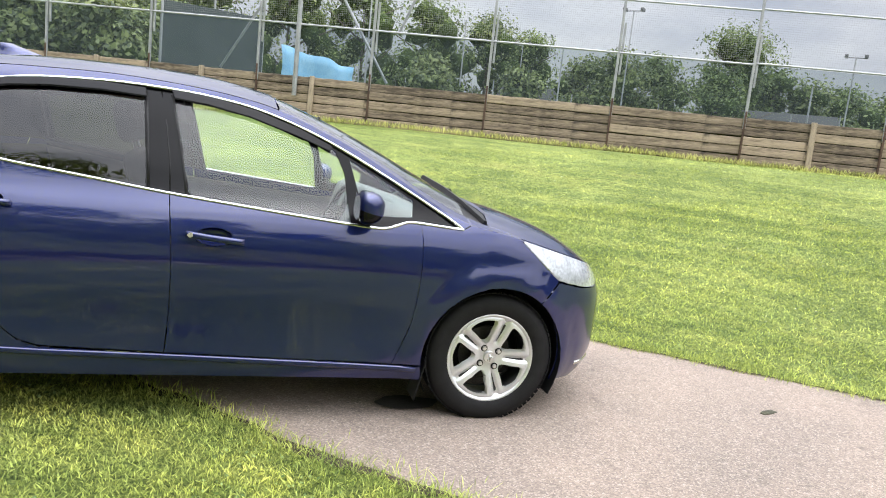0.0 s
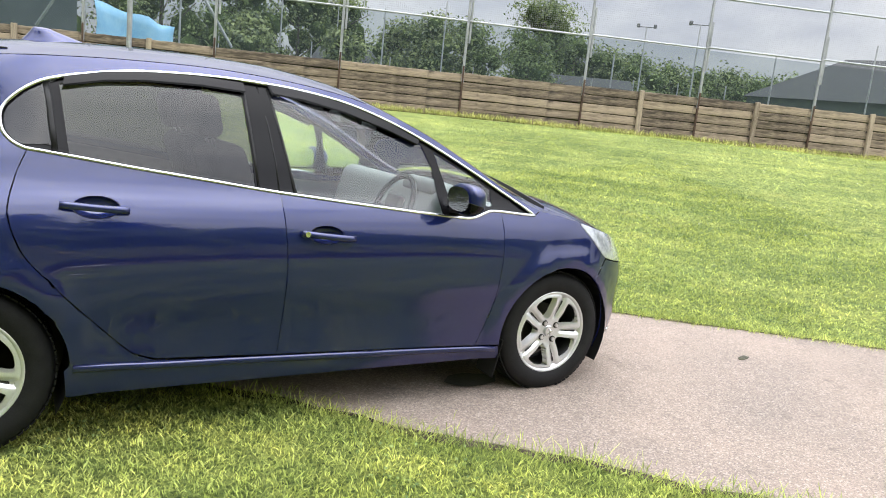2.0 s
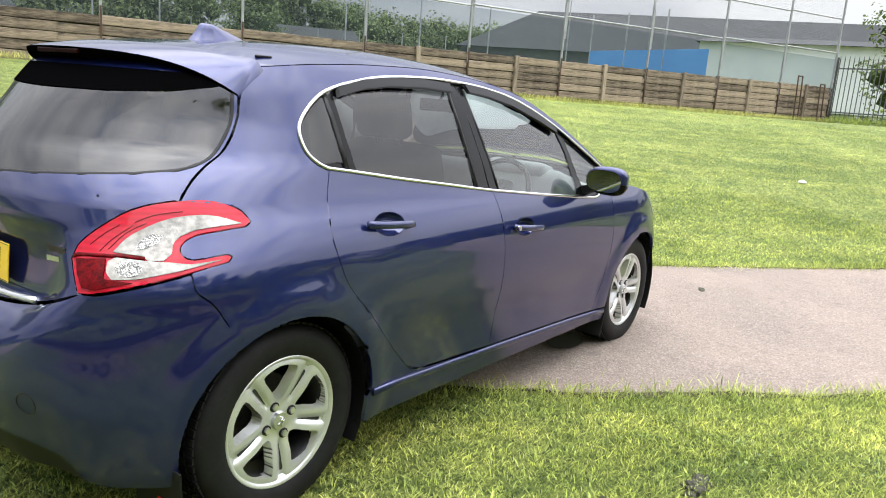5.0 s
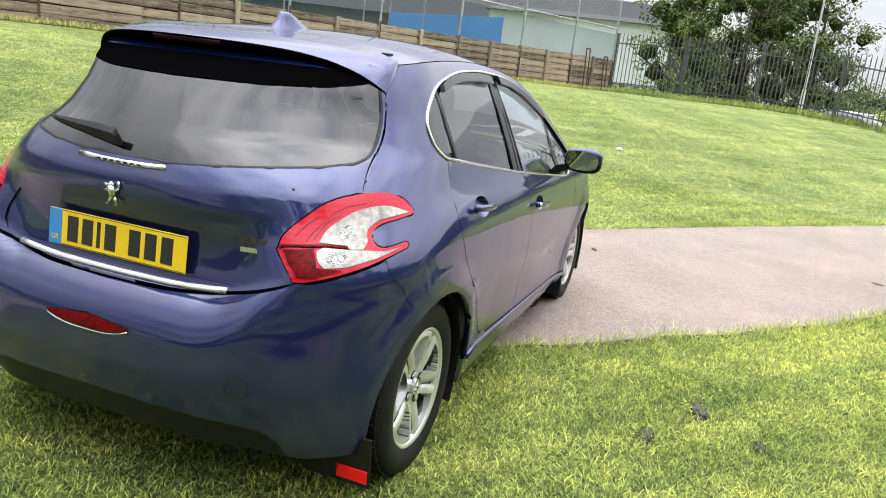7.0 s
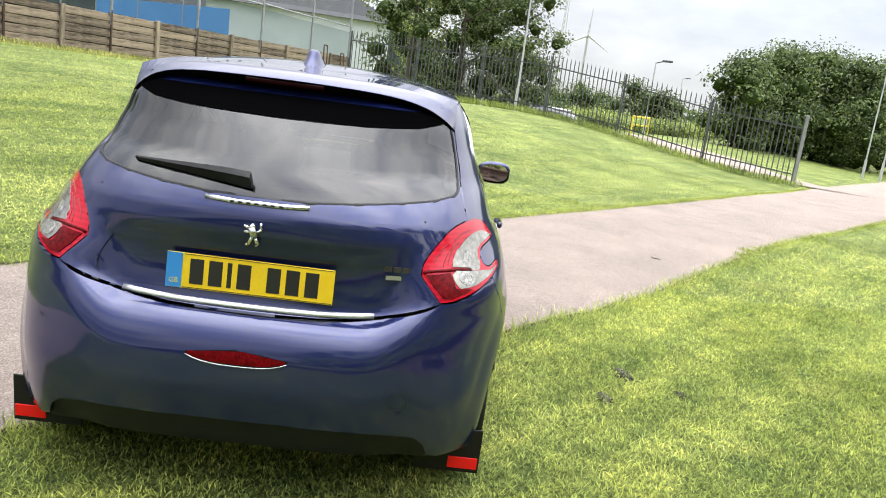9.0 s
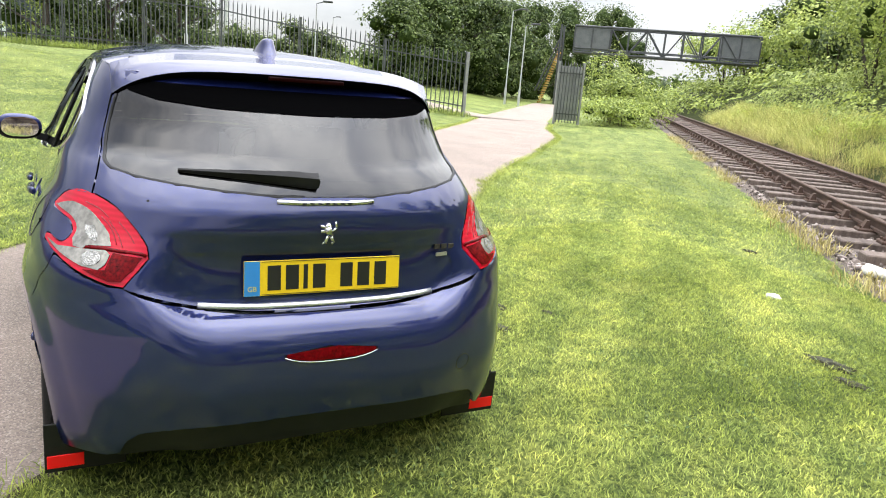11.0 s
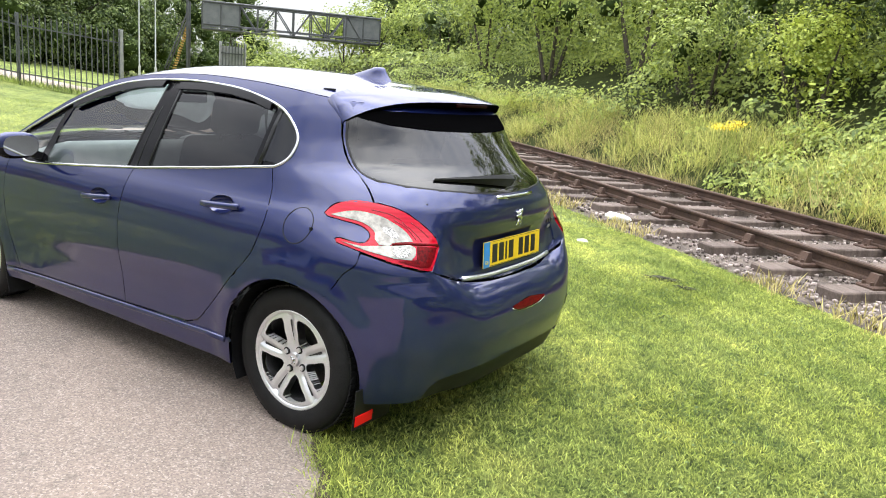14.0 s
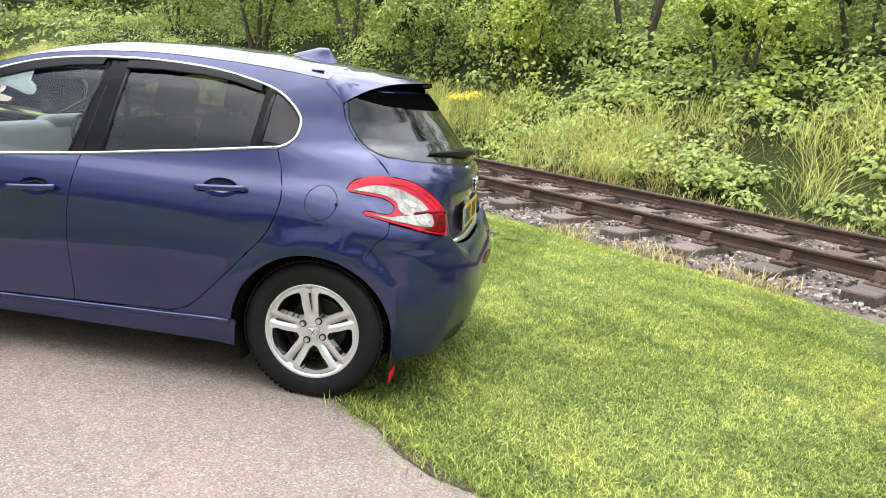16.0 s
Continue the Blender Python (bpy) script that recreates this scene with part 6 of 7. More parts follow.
wheel_meshes = []
for side in (-1, 1):
    R = side < 0
    rear_scoop, front_scoop = oval(.425, .892, .075, .037), oval(1.272, .806, .072, .036)
    d = panel("rear_door", REAR_EDGE + [(.85, .318)] + SPLIT[::-1] + B_SPLIT[::-1][1:-1], M_PAINT, car, holes=[rear_scoop], side=side)
    recess("handle_recess", .425, .892, .075, .037, d, side)
    pull("handle", .308, .901, .530, .886, d, side, False)
    d = panel("front_door", SPLIT + [(1.4, .299), (1.75, .289)] + FRONT_EDGE[::-1] + F_SPLIT[::-1][1:-1], M_PAINT, car, holes=[front_scoop], side=side)
    recess("handle_recess", 1.272, .806, .072, .036, d, side)
    pull("handle", 1.162, .815, 1.392, .794, d, side, R)
    panel("front_fender", FRONT_EDGE + [(2.19, .279), (2.21, .20)] + [(2.30, .20), (2.30, .48), (2.60, .50), (2.664, .572)] + NOSE_SEAM[::-1] + [(2.735, .755), (2.69, .803), (2.625, .868)]
          + [(2.60, rim_height(2.60))] + rim_line(2.58, 2.375) + TIP[::-1], M_PAINT, car, holes=[ARCH[HUBS[1]]], side=side)
    panel("headlamp", [(2.625, .866), (2.69, .803), (2.735, .755), (2.805, .692)] + curve([(2.805, .692), (3.0, .657), (3.2, .645), (3.30, .68)], n=3) + rim_line(3.30, 2.63), M_HEAD_LENS, car,
          side=side, label="clear wrap-round headlamp", lift=.002)
    panel("sill", [(.335, .205), (.326, .312), (.374, .364), (.490, .412), (.56, .349), (.64, .321), (.85, .313), (1.10, .303), (1.4, .294), (1.75, .284), (2.06, .274), (2.19, .274), (2.21, .205)], M_PAINT, car, side=side, lift=-.0015)
    bm = bmesh.new()
    strip_on(bm, [(.356, .319), (.50, .310), (.66, .301), (.9, .296), (1.2, .288), (1.5, .279), (1.8, .270), (2.10, .261), (2.17, .258)], body, side, .026, .010)
    part("sill_ridge", bm, M_PAINT, car, flat=False)
    panel("quarter_panel", [(2.372, rim_height(2.372))] + rim_line(2.33, -.145) + HATCH[1:] + [p for p in LAMP[5::-1] if p[0] > -.28]
          + [p for p in LAMP[::-1] if p[1] < .93 and p[0] > -.296 and not (p[1] < .83 and p[0] < -.22)] + [(-.226, .8185)] + JOINT[1:] + [(0.0, .60), (.28, .48), (.335, .305), (.38, .357)]
          + [p for p in REAR_EDGE[::-1] if p[1] > .40] + BACK[::-1][1:] + TOP[::-1][1:], M_PAINT, car, holes=[ARCH[0.0]], side=side)
    lamp = panel("tail_lamp", LAMP, M_RED, car, side=side, cell=.035, label="red boomerang tail lamp with a clear inner hook")
    panel("clear_hook", curve([(-.075, .934), (-.19, .956), (-.34, .945), (-.48, .903), (-.545, .862)], n=4) + [(-.43, .856), (-.405, .845), (-.345, .846)]
          + curve([(-.322, .864), (-.318, .892), (-.255, .917), (-.15, .929)], n=4), M_LENS, lamp, side=side, cell=.03, lift=.003, gap=0)
    panel("reversing_lens", [(-.415, .845), (-.53, .850)] + curve([(-.562, .840), (-.562, .815), (-.535, .799)], n=3) + [(-.43, .803), (-.26, .824), (-.130, .8455), (-.24, .837), (-.32, .842)], M_LENS, lamp, side=side, cell=.03, lift=.003, gap=0)
    panel("bulb_bowl", ring(-.475, .825, .055, .019, 20), M_BOWL, lamp, side=side, cell=.02, lift=.0045, gap=0, rim=.002, label="bright faceted bowl")
    panel("bulb_bowl", [(-.36, .905), (-.41, .908), (-.455, .885), (-.46, .868), (-.42, .872), (-.375, .888)], M_BOWL, lamp, side=side, cell=.02, lift=.0042, gap=0, rim=.002)
    panel("fog_lens", [(-.572, .846), (-.712, .838), (-.700, .805), (-.660, .773), (-.60, .772), (-.45, .794), (-.572, .800)], M_DARK_RED, lamp, side=side, cell=.03, lift=.003, gap=0, label="dark red lower lens")
    bm = bmesh.new()
    for line in ([(-.52, .928), (-.58, .905), (-.64, .875)], [(-.47, .928), (-.545, .895), (-.60, .862)], [(-.42, .935), (-.50, .908), (-.565, .868)], [(-.28, .966), (-.38, .956), (-.46, .936)]):
        strip_on(bm, curve(line, n=5), body, side, .0022, .0012, .001)
    part("lens_rib", bm, M_RIB, lamp, flat=False)
    bm = bmesh.new()
    strip_on(bm, [(-.42, .850), (-.50, .8535), (-.60, .852), (-.70, .848), (-.725, .842)], body, side, .010, .003, .002)
    part("lens_divider", bm, M_DARK_RED, lamp, "dark red bar across the lamp", flat=False)
    # windows of the flank
    panel("pillar_trim", BELT[4:] + TIP[1:] + TOP[1:] + BACK[1:], M_GLOSS_BLACK, car, side=side, lift=-.010, rim=0, gap=0, label="gloss black window pillars",
          holes=[[(.345, 1.052), (.70, 1.005), (.995, .970), (.985, 1.10), (.955, 1.358), (.70, 1.366), (.42, 1.338), (.315, 1.302)],
                 [(1.165, .955), (1.55, .914), (1.83, .888), (1.795, 1.10), (1.752, 1.196), (1.60, 1.260), (1.41, 1.320), (1.22, 1.350), (1.072, 1.362)],
                 [(1.885, .945), (2.02, .940), (2.10, .945), (2.105, 1.015), (1.96, 1.095), (1.815, 1.165)]])
    panel("rear_window", [(.335, 1.048), (.70, 1.001), (1.005, .966), (.993, 1.10), (.963, 1.364), (.70, 1.372), (.42, 1.342), (.305, 1.305)], M_TINT, car, side=side, lift=-.014, rim=0, gap=0, label="tinted rear door glass")
    panel("front_window", [(1.155, .950), (1.55, .910), (1.845, .885), (1.81, 1.10), (1.757, 1.205), (1.60, 1.266), (1.41, 1.325), (1.22, 1.356), (1.065, 1.366)], M_CLEAR, car, side=side, lift=-.014, rim=0, gap=0)
    panel("quarter_window", [(1.875, .935), (2.02, .934), (2.11, .940), (2.115, 1.02), (1.96, 1.102), (1.805, 1.175)], M_CLEAR, car, side=side, lift=-.014, rim=0, gap=0)
    panel("quarter_light", [p for p in BACK if p[1] > 1.08] + [(.30, 1.085), (.285, 1.20), (.272, 1.300)], M_TINT, car, side=side, lift=-.006, rim=0, gap=.012)
    bm = bmesh.new()
    strip_on(bm, [(.30, 1.070), (.292, 1.15), (.283, 1.23), (.272, 1.312)], body, side, .020, .004, -.006)
    part("window_bar", bm, M_BLACK, car, flat=False)
    bm = bmesh.new()
    strip_on(bm, BELT[2:] + TIP[1:] + TOP[1:] + BACK[1:-1], body, side, .0125, .006, closed=True)
    part("window_surround", bm, M_CHROME, car, "bright chrome window surround", flat=False)
    bm = bmesh.new()
    strip_on(bm, [(1.088, .972), (1.080, 1.08), (1.058, 1.22), (1.022, 1.372)], body, side, .0055, .0012, -.0095)
    strip_on(bm, [(1.006, .978), (.995, 1.10), (.982, 1.22), (.965, 1.365)], body, side, .010, .003, -.0095)
    strip_on(bm, [(1.152, .962), (1.140, 1.04), (1.105, 1.20), (1.066, 1.360)], body, side, .010, .003, -.0095)
    part("window_seal", bm, M_BLACK, car, flat=False)
    for pts in ([(.33, 1.322), (.46, 1.353), (.60, 1.368), (.80, 1.374), (.962, 1.368), (.968, 1.337), (.80, 1.344), (.60, 1.339), (.46, 1.324), (.325, 1.294)],
                [(1.066, 1.372), (1.22, 1.360), (1.41, 1.325), (1.60, 1.266), (1.735, 1.208), (1.726, 1.188), (1.58, 1.240), (1.388, 1.297), (1.213, 1.329), (1.080, 1.341)]):
        panel("wind_deflector", pts, M_DEFLECT, car, side=side, lift=.012, rim=.016, gap=0, label="smoked acrylic wind deflector")
    # wheels
    for hub in HUBS:
        wheel = new("wheel")
        wheel.parent = car
        wheel.matrix_basis = pose(hub, side * .722, .308) @ Matrix.Rotation(radians((7 if side > 0 else 33) if hub < 1 else 20), 4, "Y") @ pose(0, 0, 0, 0, 0, 0 if side > 0 else 180)
        if not wheel_meshes:
            prof = [(.205, -.085), (.225, -.098), (.262, -.101), (.292, -.093), (.306, -.070), (.3085, -.03), (.3085, .03), (.306, .070), (.292, .093), (.262, .101), (.225, .098), (.205, .085)]
            verts, faces, n = [], [], 56
            for i in range(n):
                t = 2 * math.pi * i / n
                for r, y in prof:
                    verts.append((r * math.cos(t), y, r * math.sin(t)))
            k = len(prof)
            for i in range(n):
                for j in range(k - 1):
                    a, b = i * k + j, ((i + 1) % n) * k + j
                    faces.append((a, b, b + 1, a + 1))
            ty = link("tyre", verts, faces, M_RUBBER, flat=False)
            wheel_meshes.append(("tyre", ty.data, Matrix()))
            bpy.data.objects.remove(ty)
            # blocks of the tread
            bm = bmesh.new()
            for i in range(72):
                for y in (-.062, -.022, .022, .062):
                    box(bm, (.020, .030, .006), Matrix.Rotation(-2 * math.pi * (i + (.5 if abs(y) > .03 else 0)) / 72, 4, "Y") @ Matrix.Translation((0, y, .3095)))
            tr = part("tread", bm, M_RUBBER, None)
            wheel_meshes.append(("tread", tr.data, Matrix()))
            bpy.data.objects.remove(tr)
            prof = [(.19, -.09), (.205, -.088), (.207, -.07), (.185, -.05), (.180, .055), (.186, .075), (.200, .083), (.208, .092), (.213, .088), (.213, .080), (.205, .078)]
            verts, faces = [], []
            for i in range(n):
                t = 2 * math.pi * i / n
                for r, y in prof:
                    verts.append((r * math.cos(t), y, r * math.sin(t)))
            k = len(prof)
            for i in range(n):
                for j in range(k - 1):
                    a, b = i * k + j, ((i + 1) % n) * k + j
                    faces.append((a, b, b + 1, a + 1))
            rm = link("rim", verts, faces, M_ALLOY, flat=False)
            # barrel behind the openings gets its shade from the darker alloy
            rm.data.materials.append(M_ALLOY_SHADE)
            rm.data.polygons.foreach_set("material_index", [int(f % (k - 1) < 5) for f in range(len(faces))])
            wheel_meshes.append(("rim", rm.data, Matrix()))
            bpy.data.objects.remove(rm)
            # cast face: five wide openings and five tapering grooves between paired arms
            dish = table((0, .066), (.05, .068), (.09, .074), (.14, .081), (.185, .083), (.20, .079), (.214, .078))

            def cast(a, b, deep=0.0):
                r, way = math.hypot(a, b), math.atan2(a, b)
                off = r * math.sin(way - round(way / radians(72)) * radians(72))
                valley = .010 * math.exp(-(off / (.0085 + .0080 * smooth(.08, .19, r))) ** 2) * smooth(.060, .088, r) * smooth(.203, .186, r)
                crown = .002 * smooth(.004, .020, abs(off)) * smooth(.05, .10, r)
                return Vector((a + 1.2, dish(r) + crown - valley - deep, b + .5))

            def turned(points, k):
                t = 2 * math.pi * k / 5
                return [(x * math.cos(t) + z * math.sin(t), z * math.cos(t) - x * math.sin(t)) for x, z in points]

            gap_line = curve([(-.013, -.074), (.013, -.074), (.038, -.115), (.061, -.150), (.058, -.169), (0, -.184), (-.058, -.169), (-.061, -.150), (-.038, -.115)], True, 3)
            disc = [(.204 * math.cos(2 * math.pi * i / 60), .204 * math.sin(2 * math.pi * i / 60)) for i in range(60)]
            for nm, mt, lines, deep, thick in (("spokes", M_ALLOY, [turned(gap_line, k) for k in range(5)], 0.0, .040),):
                fc = panel(nm, disc, mt, None, f=lambda a, b, d=deep: cast(a, b, d), holes=lines, cell=.0062, gap=.0006, rim=thick)
                fc.data.transform(Matrix.Translation((-1.2, 0, -.5)))
                wheel_meshes.append((nm, fc.data, Matrix()))
                bpy.data.objects.remove(fc)
            # dark strips laid in the valleys paint the shade of the slots
            slot = curve([(-.0020, .084), (.0020, .084), (.0036, .11), (.0058, .145), (.0062, .168), (-.0062, .168), (-.0058, .145), (-.0036, .11)], True, 2)
            for k in range(5):
                gr = panel("spoke_groove", turned(slot, k), M_ALLOY_SHADE, None, f=cast, cell=.006, gap=0, rim=0, lift=.0024)
                gr.data.transform(Matrix.Translation((-1.2, 0, -.5)))
                wheel_meshes.append(("spoke_groove", gr.data, Matrix()))
                bpy.data.objects.remove(gr)
            bm = bmesh.new()
            bmesh.ops.create_cone(bm, cap_ends=True, segments=28, radius1=.030, radius2=.027, depth=.016, matrix=Matrix.Translation((0, .072, 0)) @ Matrix.Rotation(radians(-90), 4, "X"))
            cp = part("centre_cap", bm, M_SATIN, None)
            wheel_meshes.append(("centre_cap", cp.data, Matrix()))
            bpy.data.objects.remove(cp)
            bm = bmesh.new()
            for (ax, az), (bx, bz), r in (((-.002, .013), (.006, .006), .005), ((.003, .009), (-.003, -.005), .006), ((.003, .007), (.014, .011), .003), ((.0, -.004), (.006, -.017), .003), ((-.003, -.005), (-.009, -.017), .003), ((-.004, 0), (-.014, .008), .0025)):
                rod(bm, (ax, .0805, az), (bx, .0805, bz), r, 6)
            cp = part("cap_relief", bm, M_CHROME, None, flat=False)
            wheel_meshes.append(("cap_relief", cp.data, Matrix()))
            bpy.data.objects.remove(cp)
            bm = bmesh.new()
            bmesh.ops.create_cone(bm, cap_ends=True, segments=20, radius1=.016, radius2=.016, depth=.004, matrix=Matrix.Translation((0, .0705, 0)) @ Matrix.Rotation(radians(-90), 4, "X"))
            bt = part("bolt_seat", bm, M_BLACK, None)
            for i in range(4):
                wheel_meshes.append(("bolt_seat", bt.data, Matrix.Translation((.052 * math.cos(i * math.pi / 2 + .62), 0, .052 * math.sin(i * math.pi / 2 + .62)))))
            bpy.data.objects.remove(bt)
            bm = bmesh.new()
            bmesh.ops.create_cone(bm, cap_ends=True, segments=6, radius1=.0125, radius2=.0105, depth=.016, matrix=Matrix.Translation((0, .071, 0)) @ Matrix.Rotation(radians(-90), 4, "X"))
            bt = part("wheel_bolt", bm, M_SATIN, None)
            for i in range(4):
                wheel_meshes.append(("wheel_bolt", bt.data, Matrix.Translation((.052 * math.cos(i * math.pi / 2 + .62), 0, .052 * math.sin(i * math.pi / 2 + .62)))))
            bpy.data.objects.remove(bt)
            bm = bmesh.new()
            bmesh.ops.create_cone(bm, cap_ends=True, segments=32, radius1=.128, radius2=.128, depth=.02, matrix=Matrix.Translation((0, -.02, 0)) @ Matrix.Rotation(radians(-90), 4, "X"))
            dk = part("brake_disc", bm, M_DULL_IRON, None)
            wheel_meshes.append(("brake_disc", dk.data, Matrix()))
            bpy.data.objects.remove(dk)
        for nm, me, m in wheel_meshes:
            share(nm, me, m, wheel)
        # lining of the arch
        verts, faces, n = [], [], 24
        for i in range(n + 1):
            t = math.pi * (-.16 + 1.32 * i / n)
            for y in (.785 if hub < 1 and math.cos(t) < -.6 and math.sin(t) < .4 else .828, .52):
                verts.append((hub + .349 * math.cos(t), y * side, .308 + .349 * math.sin(t)))
        faces = [(2 * i, 2 * i + 1, 2 * i + 3, 2 * i + 2) for i in range(n)] + [[2 * i + 1 for i in range(n + 1)]]
        link("arch_lining", verts, faces, M_BLACK, car)
    panel("arch_return", [(.20, .20), (.62, .20), (.62, .44), (.30, .62), (.22, .50)], M_BLACK, car, side=side, lift=-.022, rim=0, gap=0, holes=[ARCH[0.0]])
    # flaps behind the wheels
    bm = bmesh.new()
    box(bm, (.006, .235, .172), Matrix.Translation((-.352, side * (.698 if R else .704), .186 if R else .198)) @ Matrix.Rotation(radians(-4), 4, "Y"), .002)
    flap = part("mud_flap", bm, M_BLACK, car, "black rubber mud flap with a red reflector")
    bm = bmesh.new()
    box(bm, (.004, .105, .044), Matrix.Translation((-.352, side * (.756 if R else .762), .186 if R else .198)) @ Matrix.Rotation(radians(-4), 4, "Y") @ Matrix.Translation((-.006, 0, -.046)), .001)
    part("reflector", bm, M_REFLECTOR, flap, "bright red reflector")
    bm = bmesh.new()
    box(bm, (.006, .15, .19), Matrix.Translation((2.198, side * .775, .205)) @ Matrix.Rotation(radians(12), 4, "Y"), .002)
    part("mud_flap", bm, M_BLACK, car)
    # door mirror
    mirror = new("door_mirror")
    mirror.parent = car
    mirror.matrix_basis = pose(1.86, side * .925, .985)
    bm = bmesh.new()
    bmesh.ops.create_uvsphere(bm, u_segments=28, v_segments=18, radius=1)
    for v in bm.verts:
        x, y, z = v.co
        y = y * side
        v.co = ((.082 if x > 0 else .030) * math.copysign(abs(x) ** .9, x), side * .105 * math.copysign(abs(y) ** .72, y), .068 * math.copysign(abs(z) ** .75, z) - .006 * y + .012 * y * (z > 0))
    low = bm.copy()
    bmesh.ops.bisect_plane(bm, geom=bm.verts[:] + bm.edges[:] + bm.faces[:], plane_co=(0, 0, -.012), plane_no=(.25, 0, 1), clear_inner=True)
    bmesh.ops.bisect_plane(low, geom=low.verts[:] + low.edges[:] + low.faces[:], plane_co=(0, 0, -.013), plane_no=(.25, 0, 1), clear_outer=True)
    part("mirror_cap", bm, M_PAINT, mirror, "body-coloured cap", flat=False)
    part("mirror_shell", low, M_GLOSS_BLACK, mirror, flat=False)
    bm = bmesh.new()
    verts = [(-.0315, side * .088 * math.copysign(abs(math.cos(2 * math.pi * i / 28)) ** .7, math.cos(2 * math.pi * i / 28)), .052 * math.copysign(abs(math.sin(2 * math.pi * i / 28)) ** .75, math.sin(2 * math.pi * i / 28))) for i in range(28)]
    bm.faces.new([bm.verts.new(v) for v in verts])
    part("mirror_pane", bm, M_MIRROR, mirror)
    bm = bmesh.new()
    sweep(bm, [(.030, side * -.070, -.020), (.062, side * -.02, -.020), (.066, side * .03, -.018), (.045, side * .08, -.016)], [(-.008, -.004), (.008, -.004), (.008, .012), (-.008, .012)], [(1, 0, 0)] * 4)
    part("indicator", bm, M_LENS, mirror, "clear indicator strip")
    bm = bmesh.new()
    sweep(bm, [(.02, side * -.07, -.045), (.03, side * -.115, -.06), (.06, side * -.155, -.072)], [(-.028, -.02), (.028, -.02), (.028, .02), (-.028, .02)], [(0, 0, 1)] * 3)
    part("mirror_arm", bm, M_BLACK, mirror)
    # fuel flap on the nearside
    if side > 0:
        n = 32
        circle = [(flank(-.012 + .066 * math.cos(2 * math.pi * i / n), .876 + .068 * math.sin(2 * math.pi * i / n)), .876 + .068 * math.sin(2 * math.pi * i / n)) for i in range(n)]
        bm = bmesh.new()
        strip_on(bm, circle, body, 1, .0035, .0012, closed=True)
        part("fuel_flap", bm, M_BLACK, car, "round fuel flap shut line")
        bm = bmesh.new()
        p = body(flank(-.077, .872), .872)
        box(bm, (.012, .006, .014), Matrix.Translation(p))
        part("flap_notch", bm, M_BLACK, car)


def both(half):
    """A line on one half of the tail, and its mirror image round the other corner."""
    return half + [(-2.4 - u, z) for u, z in half[::-1]]


GLASS = curve([(-.205, 1.285), (-.205, 1.20), (-.238, 1.125), (-.275, 1.088), (-.345, 1.068)], n=4) + [(-.50, 1.055), (-.70, 1.045), (-.90, 1.034), (-1.08, 1.024)]
hatch = panel("tailgate", both([(-.178, 1.362), (-.178, 1.29)] + [(u - .006, z) for u, z in HATCH[6:]] + [p for p in LAMP[:28] if p[0] < -.30] + curve([(-.672, .7535), (-.75, .738), (-.93, .696), (-1.07, .675), (-1.19, .669)], n=5)), M_PAINT, car, cell=.035, cell2=.014,
              holes=[both([(-.20, 1.33)] + GLASS), both([(-1.19, .852)] + curve([(-.845, .850), (-.850, .80), (-.870, .725), (-1.0, .712), (-1.19, .712)], n=3))])
panel("rear_window", both([(-.20, 1.335)] + [(u - .001, z) for u, z in GLASS]), M_REAR_GLASS, hatch, lift=-.002, rim=0, gap=0, label="dark rear window mirroring the clouds", cell=.04)
# matte black band paints the spoiler underside's mirror image on the glass
panel("window_band", both([(-.20, 1.335), (-.215, 1.316), (-.30, 1.300), (-.50, 1.280), (-.80, 1.268), (-1.19, 1.264)])[:], M_DEEP_BLACK, hatch, lift=.001, rim=0, gap=0, cell=.05, label="painted reflection of the black spoiler underside on the rear window")
bm = bmesh.new()
strip_on(bm, both(GLASS), body, 1, .010, .0015)
part("window_seal", bm, M_BLACK, hatch, flat=False)
# the hollow for the number plate
panel("plate_hollow", both([(-1.19, .858)] + curve([(-.835, .856), (-.842, .80), (-.862, .72), (-1.0, .706), (-1.19, .706)], n=3)), M_PAINT, hatch, lift=-.006, rim=0, gap=0, cell=.04, cell2=.02)
# plate
plate = new("number_plate")
plate.parent = car
plate.matrix_basis = Matrix.Translation((-.541, 0, .773)) @ Matrix.Rotation(radians(4), 4, "Y") @ Matrix.Rotation(radians(-90), 4, "Z")
bm = bmesh.new()
box(bm, (.520, .004, .111), None, .001)
part("plate", bm, M_PLATE, plate, "yellow plate with plain black bars")
bm = bmesh.new()
box(bm, (.048, .002, .109), Matrix.Translation((-.2352, -.0030, 0)))
part("blue_band", bm, M_PLATE_BLUE, plate)
letters = bpy.data.curves.new("letters", "FONT")
letters.body, letters.size, letters.align_x, letters.extrude = "GB", .022, "CENTER", .0004
drawn = new("letters", letters)
bpy.context.view_layer.update()
mesh = bpy.data.meshes.new_from_object(drawn)
bpy.data.objects.remove(drawn)
mesh.materials.clear()
mesh.materials.append(M_GOLD)
share("lettering", mesh, Matrix.Translation((-.2352, -.0046, -.040)) @ Matrix.Rotation(radians(90), 4, "X"), plate)
for k, x in enumerate((-.176, -.118, -.075, -.030, .062, .121, .181)):
    bm = bmesh.new()
    box(bm, (.014 if k == 2 else .042, .001, .079), Matrix.Translation((x + .01, -.0026, 0)))
    part("bar", bm, M_INK, plate)
for z in (-.052, .052):
    bm = bmesh.new()
    box(bm, (.464, .001, .0016), Matrix.Translation((.0265, -.0026, z)))
    part("plate_line", bm, M_INK, plate)
